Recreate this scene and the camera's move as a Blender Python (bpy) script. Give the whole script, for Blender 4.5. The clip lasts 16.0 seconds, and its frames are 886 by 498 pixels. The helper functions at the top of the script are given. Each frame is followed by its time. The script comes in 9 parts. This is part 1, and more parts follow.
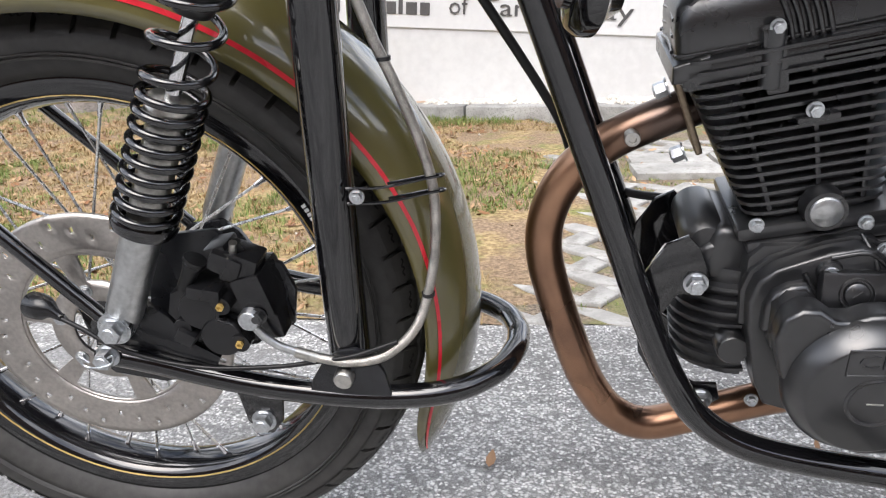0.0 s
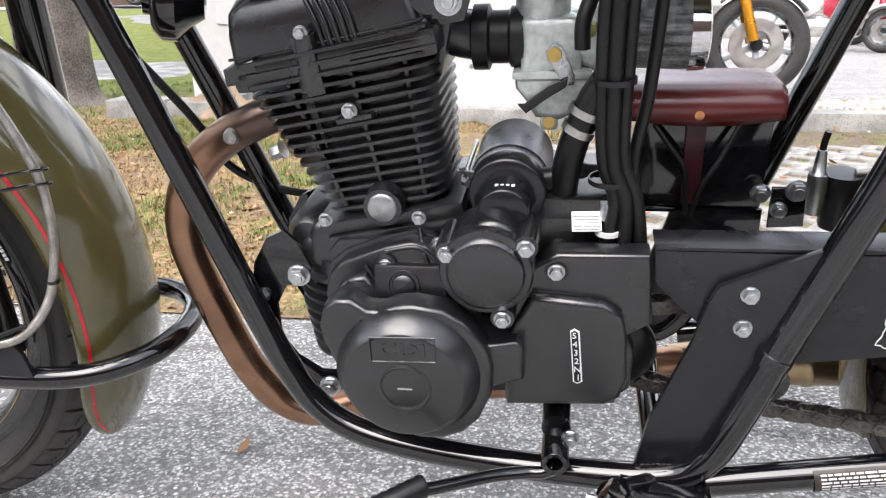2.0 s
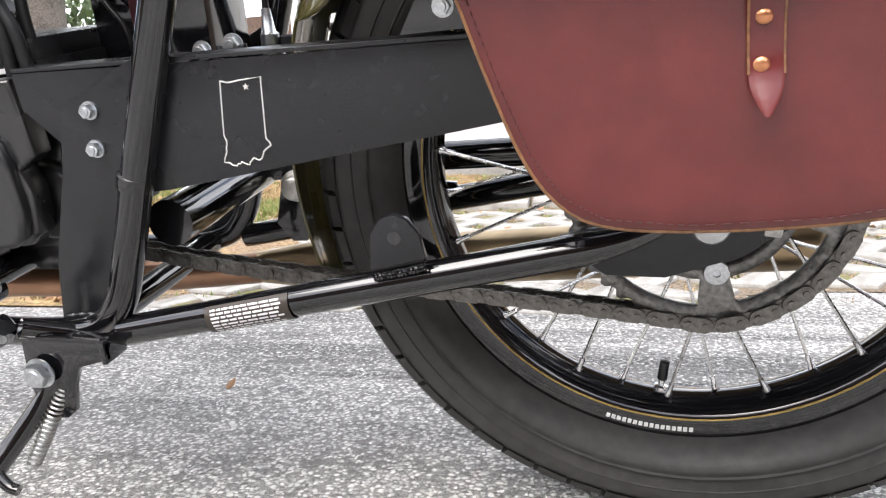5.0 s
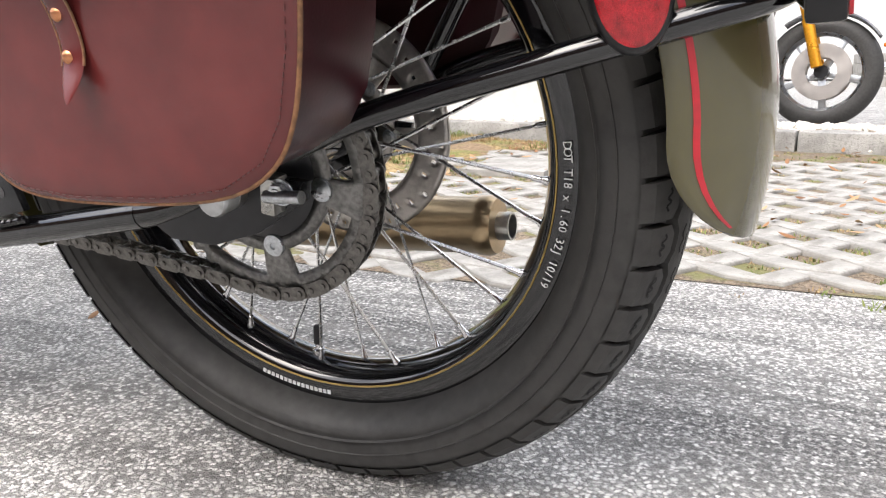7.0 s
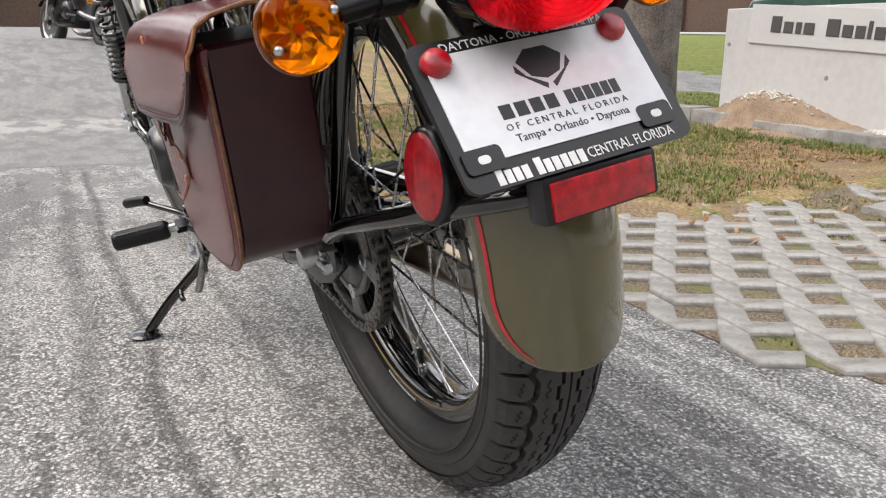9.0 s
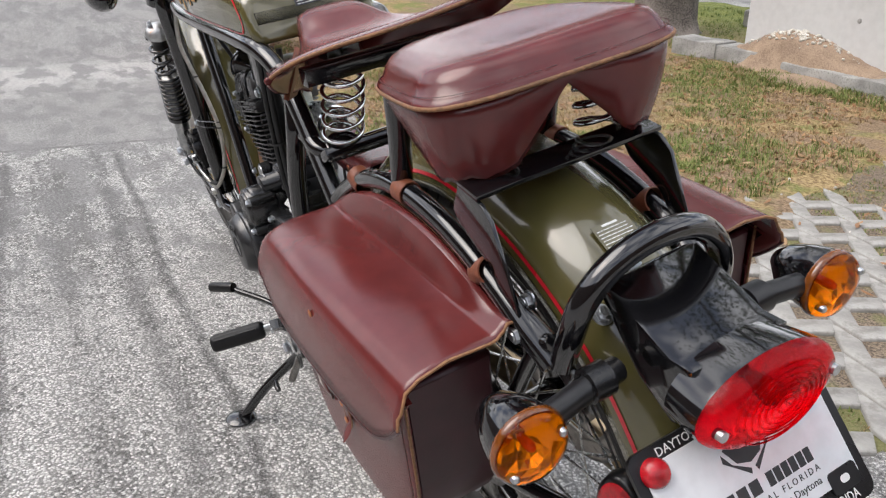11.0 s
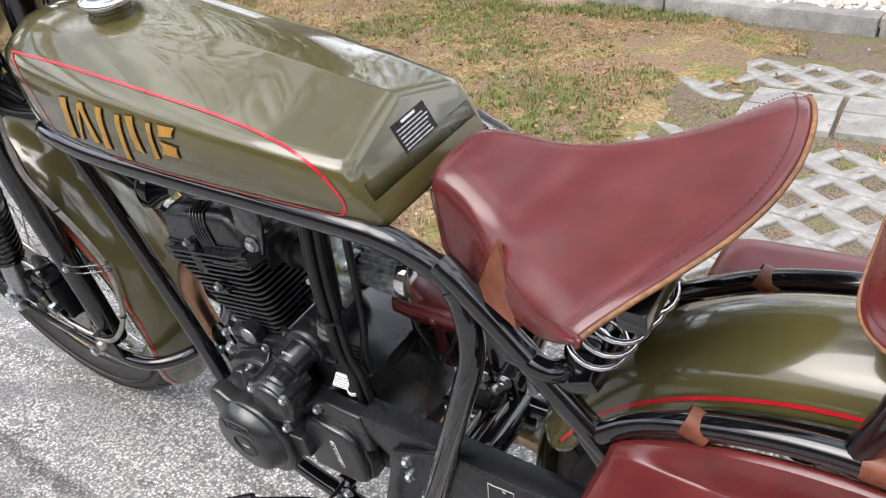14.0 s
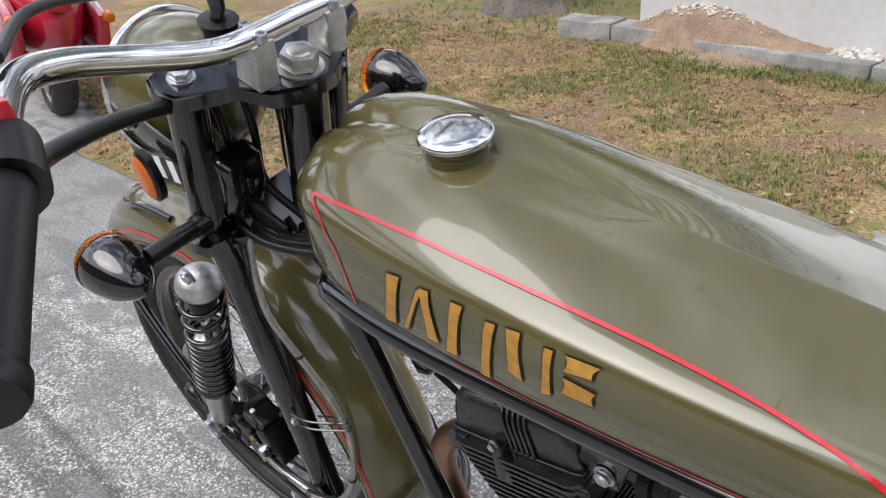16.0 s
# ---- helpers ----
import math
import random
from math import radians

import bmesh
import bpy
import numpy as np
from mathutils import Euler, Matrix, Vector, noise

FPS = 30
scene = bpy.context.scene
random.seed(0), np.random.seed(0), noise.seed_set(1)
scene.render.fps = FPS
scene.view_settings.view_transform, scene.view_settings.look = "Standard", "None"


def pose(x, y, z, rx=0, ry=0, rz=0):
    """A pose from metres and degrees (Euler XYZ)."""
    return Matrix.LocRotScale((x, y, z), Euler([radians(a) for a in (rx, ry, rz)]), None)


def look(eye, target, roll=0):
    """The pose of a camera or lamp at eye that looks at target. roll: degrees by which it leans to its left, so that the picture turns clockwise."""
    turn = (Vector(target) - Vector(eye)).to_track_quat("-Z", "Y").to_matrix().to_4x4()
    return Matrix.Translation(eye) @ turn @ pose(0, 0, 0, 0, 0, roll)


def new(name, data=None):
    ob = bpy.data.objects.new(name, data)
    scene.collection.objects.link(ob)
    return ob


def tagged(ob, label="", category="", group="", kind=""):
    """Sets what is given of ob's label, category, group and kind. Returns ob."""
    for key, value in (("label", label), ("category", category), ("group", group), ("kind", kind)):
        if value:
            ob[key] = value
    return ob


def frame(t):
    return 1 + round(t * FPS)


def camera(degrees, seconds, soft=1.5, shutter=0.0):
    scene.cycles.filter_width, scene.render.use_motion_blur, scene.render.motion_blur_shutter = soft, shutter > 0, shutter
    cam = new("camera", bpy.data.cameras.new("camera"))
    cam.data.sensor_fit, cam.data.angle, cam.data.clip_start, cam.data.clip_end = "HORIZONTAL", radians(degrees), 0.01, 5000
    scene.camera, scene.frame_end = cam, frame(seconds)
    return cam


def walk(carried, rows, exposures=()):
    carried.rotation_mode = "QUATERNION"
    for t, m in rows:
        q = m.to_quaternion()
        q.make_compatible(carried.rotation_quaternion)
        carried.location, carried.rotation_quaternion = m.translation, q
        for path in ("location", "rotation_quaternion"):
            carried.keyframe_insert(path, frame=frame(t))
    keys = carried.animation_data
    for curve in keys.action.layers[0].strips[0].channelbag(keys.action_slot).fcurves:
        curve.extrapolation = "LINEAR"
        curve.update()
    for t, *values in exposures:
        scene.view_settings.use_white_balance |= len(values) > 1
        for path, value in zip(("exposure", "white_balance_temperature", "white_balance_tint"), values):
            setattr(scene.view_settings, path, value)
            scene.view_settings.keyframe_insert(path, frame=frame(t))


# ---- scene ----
cam = camera(59.0, 16.0, soft=1.2)

PATH = [
    (0, (0.436, -0.712, 0.595), (0.149, 1.172, -0.011), -1.8),
    (0.5, (0.514, -0.714, 0.6), (0.241, 1.179, 0.014), -2.1),
    (1, (0.606, -0.707, 0.596), (0.339, 1.189, 0.018), -2.0),
    (1.5, (0.709, -0.714, 0.606), (0.43, 1.178, 0.02), -1.6),
    (2, (0.797, -0.697, 0.589), (0.47, 1.182, -0.01), -1.4),
    (2.5, (0.874, -0.65, 0.563), (0.491, 1.217, -0.045), -1.4),
    (3, (0.929, -0.62, 0.549), (0.491, 1.238, -0.049), -1.7),
    (3.5, (1.019, -0.614, 0.527), (0.547, 1.244, -0.042), -2.4),
    (4, (1.132, -0.611, 0.473), (0.645, 1.259, -0.042), -3.0),
    (4.5, (1.225, -0.623, 0.421), (0.752, 1.273, -0.003), -3.2),
    (5, (1.317, -0.647, 0.373), (0.861, 1.264, -0.001), -2.9),
    (5.2, (1.356, -0.653, 0.343), (0.909, 1.263, -0.013), -2.7),
    (7.3, (1.808, -0.521, 0.379), (0.855, 1.172, -0.098), -0.6),
    (7.5, (1.842, -0.5, 0.37), (0.764, 1.12, -0.091), -0.6),
    (8, (1.976, -0.434, 0.374), (0.597, 0.938, -0.089), 0.3),
    (8.5, (2.115, -0.387, 0.415), (0.524, 0.725, -0.065), 0.2),
    (9, (2.191, -0.371, 0.519), (0.491, 0.547, 0.002), 0.3),
    (9.5, (2.182, -0.377, 0.629), (0.45, 0.444, 0.06), 0.5),
    (10, (2.15, -0.414, 0.739), (0.428, 0.387, 0.11), 0.5),
    (10.2, (2.127, -0.425, 0.774), (0.419, 0.381, 0.116), 0.4),
    (12.3, (1.809, -0.518, 0.969), (0.472, 0.6, -0.012), -2.5),
    (12.5, (1.755, -0.521, 0.981), (0.466, 0.638, -0.017), -2.7),
    (13, (1.627, -0.548, 1.006), (0.444, 0.703, -0.013), -3.4),
    (13.5, (1.513, -0.578, 1.018), (0.411, 0.744, -0.001), -4.2),
    (14, (1.372, -0.611, 1.035), (0.328, 0.767, 0.029), -5.0),
    (14.5, (1.257, -0.625, 1.046), (0.241, 0.786, 0.057), -5.5),
    (15, (1.157, -0.616, 1.05), (0.128, 0.798, 0.08), -5.6),
    (15.5, (1.041, -0.566, 1.055), (-0.069, 0.805, 0.112), -5.2),
    (16, (0.962, -0.533, 1.07), (-0.29, 0.729, 0.153), -4.2),
]
walk(cam, [(t, look(e, g, r)) for t, e, g, r in PATH], exposures=[(t, s, k, 12) for t, s, k in ((0.0, 0.95, 6250), (2.5, 1.15, 6300), (4.0, 1.25, 6350), (5.0, 1.35, 6400), (7.5, 1.0, 6550), (8.0, 0.9, 6600), (9.0, 0.45, 6600), (9.5, 0.3, 6550), (10.0, 0.3, 6500), (12.5, 0.68, 6300), (13.5, 0.70, 6270), (14.5, 0.74, 6250), (15.5, 0.48, 6220), (16.0, 0.36, 6200))])

# ---- light: bright hazy sky with a soft sun ----
world = bpy.data.worlds.new("sky")
scene.world = world
world.use_nodes = True
wn, wl = world.node_tree.nodes, world.node_tree.links
sky = wn.new("ShaderNodeTexSky")
sky.sky_type, sky.sun_disc = "NISHITA", False
sky.sun_elevation, sky.sun_rotation = radians(52), radians(200)
sky.air_density, sky.dust_density, sky.ozone_density = 1.0, 3.0, 1.0
wtc = wn.new("ShaderNodeTexCoord")
wmap = wn.new("ShaderNodeMapping")
wmap.inputs["Scale"].default_value = (1.6, 1.6, 4.0)
wno = wn.new("ShaderNodeTexNoise")
wno.inputs["Scale"].default_value, wno.inputs["Detail"].default_value = 2.2, 6
wramp = wn.new("ShaderNodeValToRGB")
wramp.color_ramp.elements[0].position, wramp.color_ramp.elements[1].position = 0.40, 0.58
wramp.color_ramp.elements[0].color, wramp.color_ramp.elements[1].color = (0.10, 0.10, 0.10, 1), (1, 1, 1, 1)
wmix = wn.new("ShaderNodeMix")
wmix.data_type = "RGBA"
wmix.inputs[7].default_value = (12.0, 12.1, 12.3, 1)
wl.new(wtc.outputs["Generated"], wmap.inputs["Vector"])
wl.new(wmap.outputs["Vector"], wno.inputs["Vector"])
wl.new(wno.outputs["Fac"], wramp.inputs["Fac"])
wl.new(wramp.outputs["Color"], wmix.inputs[0])
wl.new(sky.outputs["Color"], wmix.inputs[6])
wl.new(wmix.outputs[2], wn["Background"].inputs["Color"])
wn["Background"].inputs["Strength"].default_value = 0.13
sun = new("sun", bpy.data.lights.new("sun", "SUN"))
sun.data.energy, sun.data.angle, sun.data.color = 1.65, radians(46), (1.0, 0.95, 0.88)
sun.matrix_world = look((0, 0, 0), (0.28, 0.75, -1.25))


# ---- materials ----
def mat(name, color, rough=0.5, metal=0.0, vary=0.12, scale=30.0, bump=0.0, bump_scale=200.0, coat=0.0, dark=None, spec=0.5, rough_vary=0.1):
    """A procedural surface: colour with a coarse and a fine variation, uneven gloss and fine relief, in metres."""
    m = bpy.data.materials.new(name)
    m.use_nodes = True
    n, l = m.node_tree.nodes, m.node_tree.links
    b = n["Principled BSDF"]
    tc = n.new("ShaderNodeTexCoord")
    big, fine = n.new("ShaderNodeTexNoise"), n.new("ShaderNodeTexNoise")
    big.inputs["Scale"].default_value, big.inputs["Detail"].default_value = scale * 0.25, 5
    fine.inputs["Scale"].default_value, fine.inputs["Detail"].default_value = scale * 4, 4
    add = n.new("ShaderNodeMath")
    add.operation = "ADD"
    mul = n.new("ShaderNodeMath")
    mul.operation, mul.inputs[1].default_value = "MULTIPLY", 0.5
    ramp = n.new("ShaderNodeValToRGB")
    d = dark or tuple(c * (1 - vary) ** 2 for c in color)
    ramp.color_ramp.elements[0].position, ramp.color_ramp.elements[1].position = 0.38, 0.62
    ramp.color_ramp.elements[0].color = (*d, 1)
    ramp.color_ramp.elements[1].color = (*(min(1, c * (1 + vary)) for c in color), 1)
    for t in (big, fine):
        l.new(tc.outputs["Object"], t.inputs["Vector"])
    l.new(big.outputs["Fac"], add.inputs[0]), l.new(fine.outputs["Fac"], add.inputs[1])
    l.new(add.outputs[0], mul.inputs[0]), l.new(mul.outputs[0], ramp.inputs["Fac"])
    l.new(ramp.outputs["Color"], b.inputs["Base Color"])
    rr = n.new("ShaderNodeMapRange")
    rr.inputs["To Min"].default_value, rr.inputs["To Max"].default_value = max(0, rough - rough_vary * rough * 2), min(1, rough + rough_vary * rough * 2)
    rr.inputs["From Min"].default_value, rr.inputs["From Max"].default_value = 0.35, 0.65
    l.new(big.outputs["Fac"], rr.inputs["Value"]), l.new(rr.outputs["Result"], b.inputs["Roughness"])
    b.inputs["Metallic"].default_value, b.inputs["Specular IOR Level"].default_value = metal, spec
    b.inputs["Coat Weight"].default_value, b.inputs["Coat Roughness"].default_value = coat, 0.04
    if bump:
        bt, bp = n.new("ShaderNodeTexNoise"), n.new("ShaderNodeBump")
        bt.inputs["Scale"].default_value, bt.inputs["Detail"].default_value = bump_scale, 6
        bp.inputs["Strength"].default_value, bp.inputs["Distance"].default_value = bump, 0.002
        l.new(tc.outputs["Object"], bt.inputs["Vector"]), l.new(bt.outputs["Fac"], bp.inputs["Height"])
        l.new(bp.outputs["Normal"], b.inputs["Normal"])
    return m


M = {}
M["olive"] = mat("olive_paint", (0.088, 0.077, 0.026), 0.22, 0, 0.05, 6, coat=1.0)
M["gloss"] = mat("gloss_black", (0.005, 0.005, 0.006), 0.10, 0, 0.2, 20, coat=0.8)
M["satin"] = mat("satin_black", (0.0125, 0.0130, 0.0150), 0.26, 0, 0.2, 25, bump=0.04, bump_scale=600)
M["engine"] = mat("engine_black", (0.0095, 0.0098, 0.011), 0.30, 0.0, 0.2, 25, bump=0.05, bump_scale=1100, spec=1.0)
M["rubber"] = mat("tyre_rubber", (0.036, 0.035, 0.033), 0.60, 0, 0.2, 20, bump=0.1, bump_scale=400, dark=(0.024, 0.023, 0.022))
M["plastic"] = mat("black_plastic", (0.008, 0.008, 0.009), 0.30, 0, 0.2, 30, bump=0.05, bump_scale=800)
M["hose"] = mat("black_hose", (0.006, 0.006, 0.0065), 0.38, 0, 0.25, 40, bump=0.1, bump_scale=1200, spec=0.4)
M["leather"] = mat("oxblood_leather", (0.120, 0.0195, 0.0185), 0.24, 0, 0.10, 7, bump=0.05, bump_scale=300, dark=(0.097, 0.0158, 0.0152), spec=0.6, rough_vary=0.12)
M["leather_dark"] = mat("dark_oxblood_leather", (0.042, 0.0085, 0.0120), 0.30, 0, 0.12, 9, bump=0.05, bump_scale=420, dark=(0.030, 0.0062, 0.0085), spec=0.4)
M["raw_leather"] = mat("raw_leather_edge", (0.24, 0.115, 0.05), 0.65, 0, 0.25, 60, bump=0.3, bump_scale=500)
M["chrome"] = mat("chrome", (0.75, 0.75, 0.76), 0.10, 1, 0.04, 20)
M["spoke"] = mat("bright_spoke_steel", (0.72, 0.72, 0.71), 0.26, 1, 0.06, 60)
M["zinc"] = mat("zinc_bolt", (0.58, 0.60, 0.62), 0.30, 1, 0.15, 80, bump=0.1, bump_scale=900)
M["steel"] = mat("brushed_steel", (0.50, 0.49, 0.46), 0.34, 1, 0.12, 60, bump=0.08, bump_scale=600)
M["alu"] = mat("cast_aluminium", (0.55, 0.56, 0.56), 0.38, 1, 0.12, 40, bump=0.15, bump_scale=500)
M["carb"] = mat("zinc_carburettor", (0.56, 0.61, 0.59), 0.42, .6, 0.15, 40, bump=0.15, bump_scale=600)
M["copper"] = mat("heat_bronzed_pipe", (0.37, 0.215, 0.135), 0.30, 1, 0.12, 5, bump=0.05, bump_scale=500, dark=(0.24, 0.143, 0.098))
_n, _l = M["copper"].node_tree.nodes, M["copper"].node_tree.links
_tc, _sep, _rng, _mix = _n.new("ShaderNodeTexCoord"), _n.new("ShaderNodeSeparateXYZ"), _n.new("ShaderNodeMapRange"), _n.new("ShaderNodeMix")
_mix.data_type = "RGBA"
_rng.inputs["From Min"].default_value, _rng.inputs["From Max"].default_value = .455, .515
_l.new(_tc.outputs["Object"], _sep.inputs[0]), _l.new(_sep.outputs["X"], _rng.inputs["Value"])
_hz, _both = _n.new("ShaderNodeMapRange"), _n.new("ShaderNodeMath")
_hz.inputs["From Min"].default_value, _hz.inputs["From Max"].default_value, _both.operation = .42, .46, "MULTIPLY"
_l.new(_sep.outputs["Z"], _hz.inputs["Value"])
_l.new(_rng.outputs["Result"], _both.inputs[0]), _l.new(_hz.outputs["Result"], _both.inputs[1])
_l.new(_both.outputs[0], _mix.inputs[0])
_l.new(_n["Principled BSDF"].inputs["Base Color"].links[0].from_socket, _mix.inputs[6])
_mix.inputs[7].default_value = (.13, .095, .08, 1)
_l.new(_mix.outputs[2], _n["Principled BSDF"].inputs["Base Color"])
M["muffler"] = mat("bronzed_steel_silencer", (0.44, 0.33, 0.20), 0.30, 1, 0.12, 8, bump=0.05, bump_scale=500)
M["disc"] = mat("brake_disc_steel", (0.48, 0.45, 0.42), 0.38, 1, 0.08, 60, bump=0.1, bump_scale=900)
M["red"] = mat("red_pinstripe", (0.52, 0.012, 0.025), 0.3, 0, 0.08, 30, coat=0.5)
M["gold"] = mat("gold_leaf", (0.62, 0.33, 0.06), 0.34, 0.5, 0.12, 30)
M["goldline"] = mat("gold_pinstripe", (0.50, 0.34, 0.10), 0.4, 0.2, 0.1, 30)
M["white"] = mat("white_paint", (0.78, 0.78, 0.77), 0.5, 0, 0.04, 20)
M["brass"] = mat("copper_rivet", (0.72, 0.32, 0.16), 0.3, 1, 0.12, 60)
M["yellow"] = mat("pale_yellow_plastic", (0.55, 0.52, 0.15), 0.4, 0, 0.1, 60)


def lens_mat(name, color, rough=0.06):
    return mat(name, color, rough, 0, 0.10, 60, bump=0.12, bump_scale=260, coat=0.0, dark=tuple(k * 0.72 for k in color))


M["amber"] = lens_mat("amber_lens", (0.62, 0.135, 0.002))
M["redlens"] = mat("red_lens", (0.46, 0.004, 0.012), 0.10, 0, 0.35, 420, bump=0.30, bump_scale=1500, dark=(0.20, 0.002, 0.005), coat=0.6)


def clear_lens(name, color):
    m = mat(name, color, 0.05, 0, 0.04, 40, bump=0.06, bump_scale=170, coat=0.0, spec=0.3)
    m.node_tree.nodes["Principled BSDF"].inputs["Transmission Weight"].default_value = 1.0
    m.node_tree.nodes["Principled BSDF"].inputs["IOR"].default_value = 1.22
    return m


M["amber_glass"] = clear_lens("clear_amber_lens", (0.97, 0.22, 0.0))
M["red_glass"] = clear_lens("clear_red_lens", (0.90, 0.004, 0.014))
M["reflector"] = mat("lamp_reflector", (0.92, 0.92, 0.92), 0.18, 0.85, 0.05, 60, bump=0.8, bump_scale=130)
M["facet"] = mat("faceted_reflector", (0.93, 0.93, 0.92), 0.14, 0.9, 0.03, 60)
M["amber_rim"] = mat("dark_amber_rim", (0.16, 0.045, 0.006), 0.10, 0, 0.2, 60, coat=0.6)
M["thread"] = mat("waxed_thread", (0.085, 0.022, 0.021), 0.6, 0, 0.2, 90)
M["groove"] = mat("tyre_groove", (0.008, 0.008, 0.008), 0.9, 0, 0.2, 40)


# ---- mesh helpers ----
def part(name, bm, material, parent=None, label="", smooth=True, at=None):
    """Links a bmesh as one mesh object, under a thing or a part of it."""
    me = bpy.data.meshes.new(name)
    bm.normal_update()
    bm.to_mesh(me)
    bm.free()
    if smooth:
        me.polygons.foreach_set("use_smooth", [True] * len(me.polygons))
        me.set_sharp_from_angle(angle=radians(50))
    me.materials.append(M[material] if isinstance(material, str) else material)
    ob = new(name, me)
    if parent is not None:
        ob.parent = parent
    if at is not None:
        ob.matrix_basis = at
    if label:
        tagged(ob, label)
    return ob


def dup(ob, at, parent=None):
    """Another object on the same mesh."""
    o = new(ob.name.split(".")[0], ob.data)
    o.parent = parent if parent is not None else ob.parent
    o.matrix_basis = at
    return o


def V(*a):
    return Vector(a)


def spline(pts, step=8):
    """A smooth line through the points."""
    p = [Vector(q) for q in pts]
    if len(p) < 3:
        return p
    p = [p[0] * 2 - p[1]] + p + [p[-1] * 2 - p[-2]]
    out = []
    for i in range(1, len(p) - 2):
        for k in range(step):
            t = k / step
            a, b, c, d = p[i - 1:i + 3]
            out.append(0.5 * (2 * b + (c - a) * t + (2 * a - 5 * b + 4 * c - d) * t * t + (3 * b - a - 3 * c + d) * t ** 3))
    return out + [p[-2]]


def sweep(bm, pts, r, seg=12, caps=True, flat=1.0, up=None):
    """Adds a round (or flattened) tube along the points; r may be a list."""
    pts = [Vector(p) for p in pts]
    n = len(pts)
    rr = r if isinstance(r, (list, tuple)) else [r] * n
    tang = [(pts[min(i + 1, n - 1)] - pts[max(i - 1, 0)]).normalized() for i in range(n)]
    u = Vector(up) if up else (Vector((0, 0, 1)) if abs(tang[0].z) < 0.9 else Vector((1, 0, 0)))
    rings = []
    for i in range(n):
        u = (u - tang[i] * u.dot(tang[i])).normalized()
        w = tang[i].cross(u)
        rings.append([bm.verts.new(pts[i] + rr[i] * (math.cos(2 * math.pi * k / seg) * u + flat * math.sin(2 * math.pi * k / seg) * w)) for k in range(seg)])
    for a, b in zip(rings, rings[1:]):
        for k in range(seg):
            bm.faces.new((a[k], a[(k + 1) % seg], b[(k + 1) % seg], b[k]))
    if caps:
        bm.faces.new(list(reversed(rings[0])))
        bm.faces.new(rings[-1])
    return bm


def tube(pts, r, seg=12, smooth=True, step=8, **k):
    return sweep(bmesh.new(), spline(pts, step) if smooth else pts, r, seg, **k)


def lathe(bm, prof, seg=48, axis="y", at=(0, 0, 0), closed=False, arc=None):
    """Turns a profile of (radius, height) about an axis through at."""
    full = arc is None
    a0, a1 = (0, 2 * math.pi) if full else arc
    cnt = seg if full else seg + 1
    rings = []
    for k in range(cnt):
        a = a0 + (a1 - a0) * k / seg
        c, s = math.cos(a), math.sin(a)
        row = []
        for r, h in prof:
            p = {"y": (r * c, h, r * s), "z": (r * c, r * s, h), "x": (h, r * c, r * s)}[axis]
            row.append(bm.verts.new((p[0] + at[0], p[1] + at[1], p[2] + at[2])))
        rings.append(row)
    m = len(prof)
    for k in range(seg):
        a, b = rings[k], rings[(k + 1) % cnt]
        for j in range(m if closed else m - 1):
            q = (a[j], a[(j + 1) % m], b[(j + 1) % m], b[j])
            if len({v.co.to_tuple(7) for v in q}) == 4:
                bm.faces.new(q)
            else:
                tri = []
                for v in q:
                    if v.co.to_tuple(7) not in [w.co.to_tuple(7) for w in tri]:
                        tri.append(v)
                if len(tri) == 3:
                    bm.faces.new(tri)
    bmesh.ops.remove_doubles(bm, verts=bm.verts, dist=1e-6)
    bmesh.ops.recalc_face_normals(bm, faces=bm.faces)
    return bm


def turned(prof, **k):
    return lathe(bmesh.new(), prof, **k)


def box(bm, size, at=(0, 0, 0), turn=None, bevel=0.0, seg=2):
    m = Matrix.Translation(at) @ (turn.to_4x4() if turn else Matrix()) @ Matrix.Diagonal((*size, 1))
    made = bmesh.ops.create_cube(bm, size=1, matrix=m)
    if bevel:
        es = list({e for v in made["verts"] for e in v.link_edges})
        bmesh.ops.bevel(bm, geom=es, offset=bevel, segments=seg, affect="EDGES", profile=0.6)
    return bm


def block(size, at=(0, 0, 0), turn=None, bevel=0.0, seg=2):
    return box(bmesh.new(), size, at, turn, bevel, seg)


def slab(outline, y0, y1, bevel=0.0, bm=None, seg=2):
    """A plate: an outline in x and z, from y0 to y1."""
    bm = bm or bmesh.new()
    a = [bm.verts.new((x, y0, z)) for x, z in outline]
    b = [bm.verts.new((x, y1, z)) for x, z in outline]
    fa, fb = bm.faces.new(a), bm.faces.new(list(reversed(b)))
    n = len(a)
    for i in range(n):
        bm.faces.new((a[i], b[i], b[(i + 1) % n], a[(i + 1) % n]))
    bmesh.ops.recalc_face_normals(bm, faces=bm.faces)
    if bevel:
        bmesh.ops.bevel(bm, geom=list(fa.edges) + list(fb.edges), offset=bevel, segments=seg, affect="EDGES", profile=0.6, clamp_overlap=True)
    bmesh.ops.triangulate(bm, faces=[f for f in bm.faces if len(f.verts) > 4])
    return bm


def hexbolt(r=0.007, h=0.006, washer=True):
    """A hexagon bolt head that points along -y."""
    bm = bmesh.new()
    if washer:
        lathe(bm, [(0.0, 0), (r * 1.25, 0), (r * 1.25, -0.0015), (0, -0.0015)], 20)
    hexa = [(r * math.cos(math.pi / 3 * k), r * math.sin(math.pi / 3 * k)) for k in range(6)]
    slab(hexa, -0.0015, -0.0015 - h, bevel=r * 0.16, bm=bm)
    lathe(bm, [(0.0, -h - 0.0015), (r * 0.62, -h - 0.0015), (r * 0.55, -h - 0.0025), (0, -h - 0.0025)], 16)
    return bm


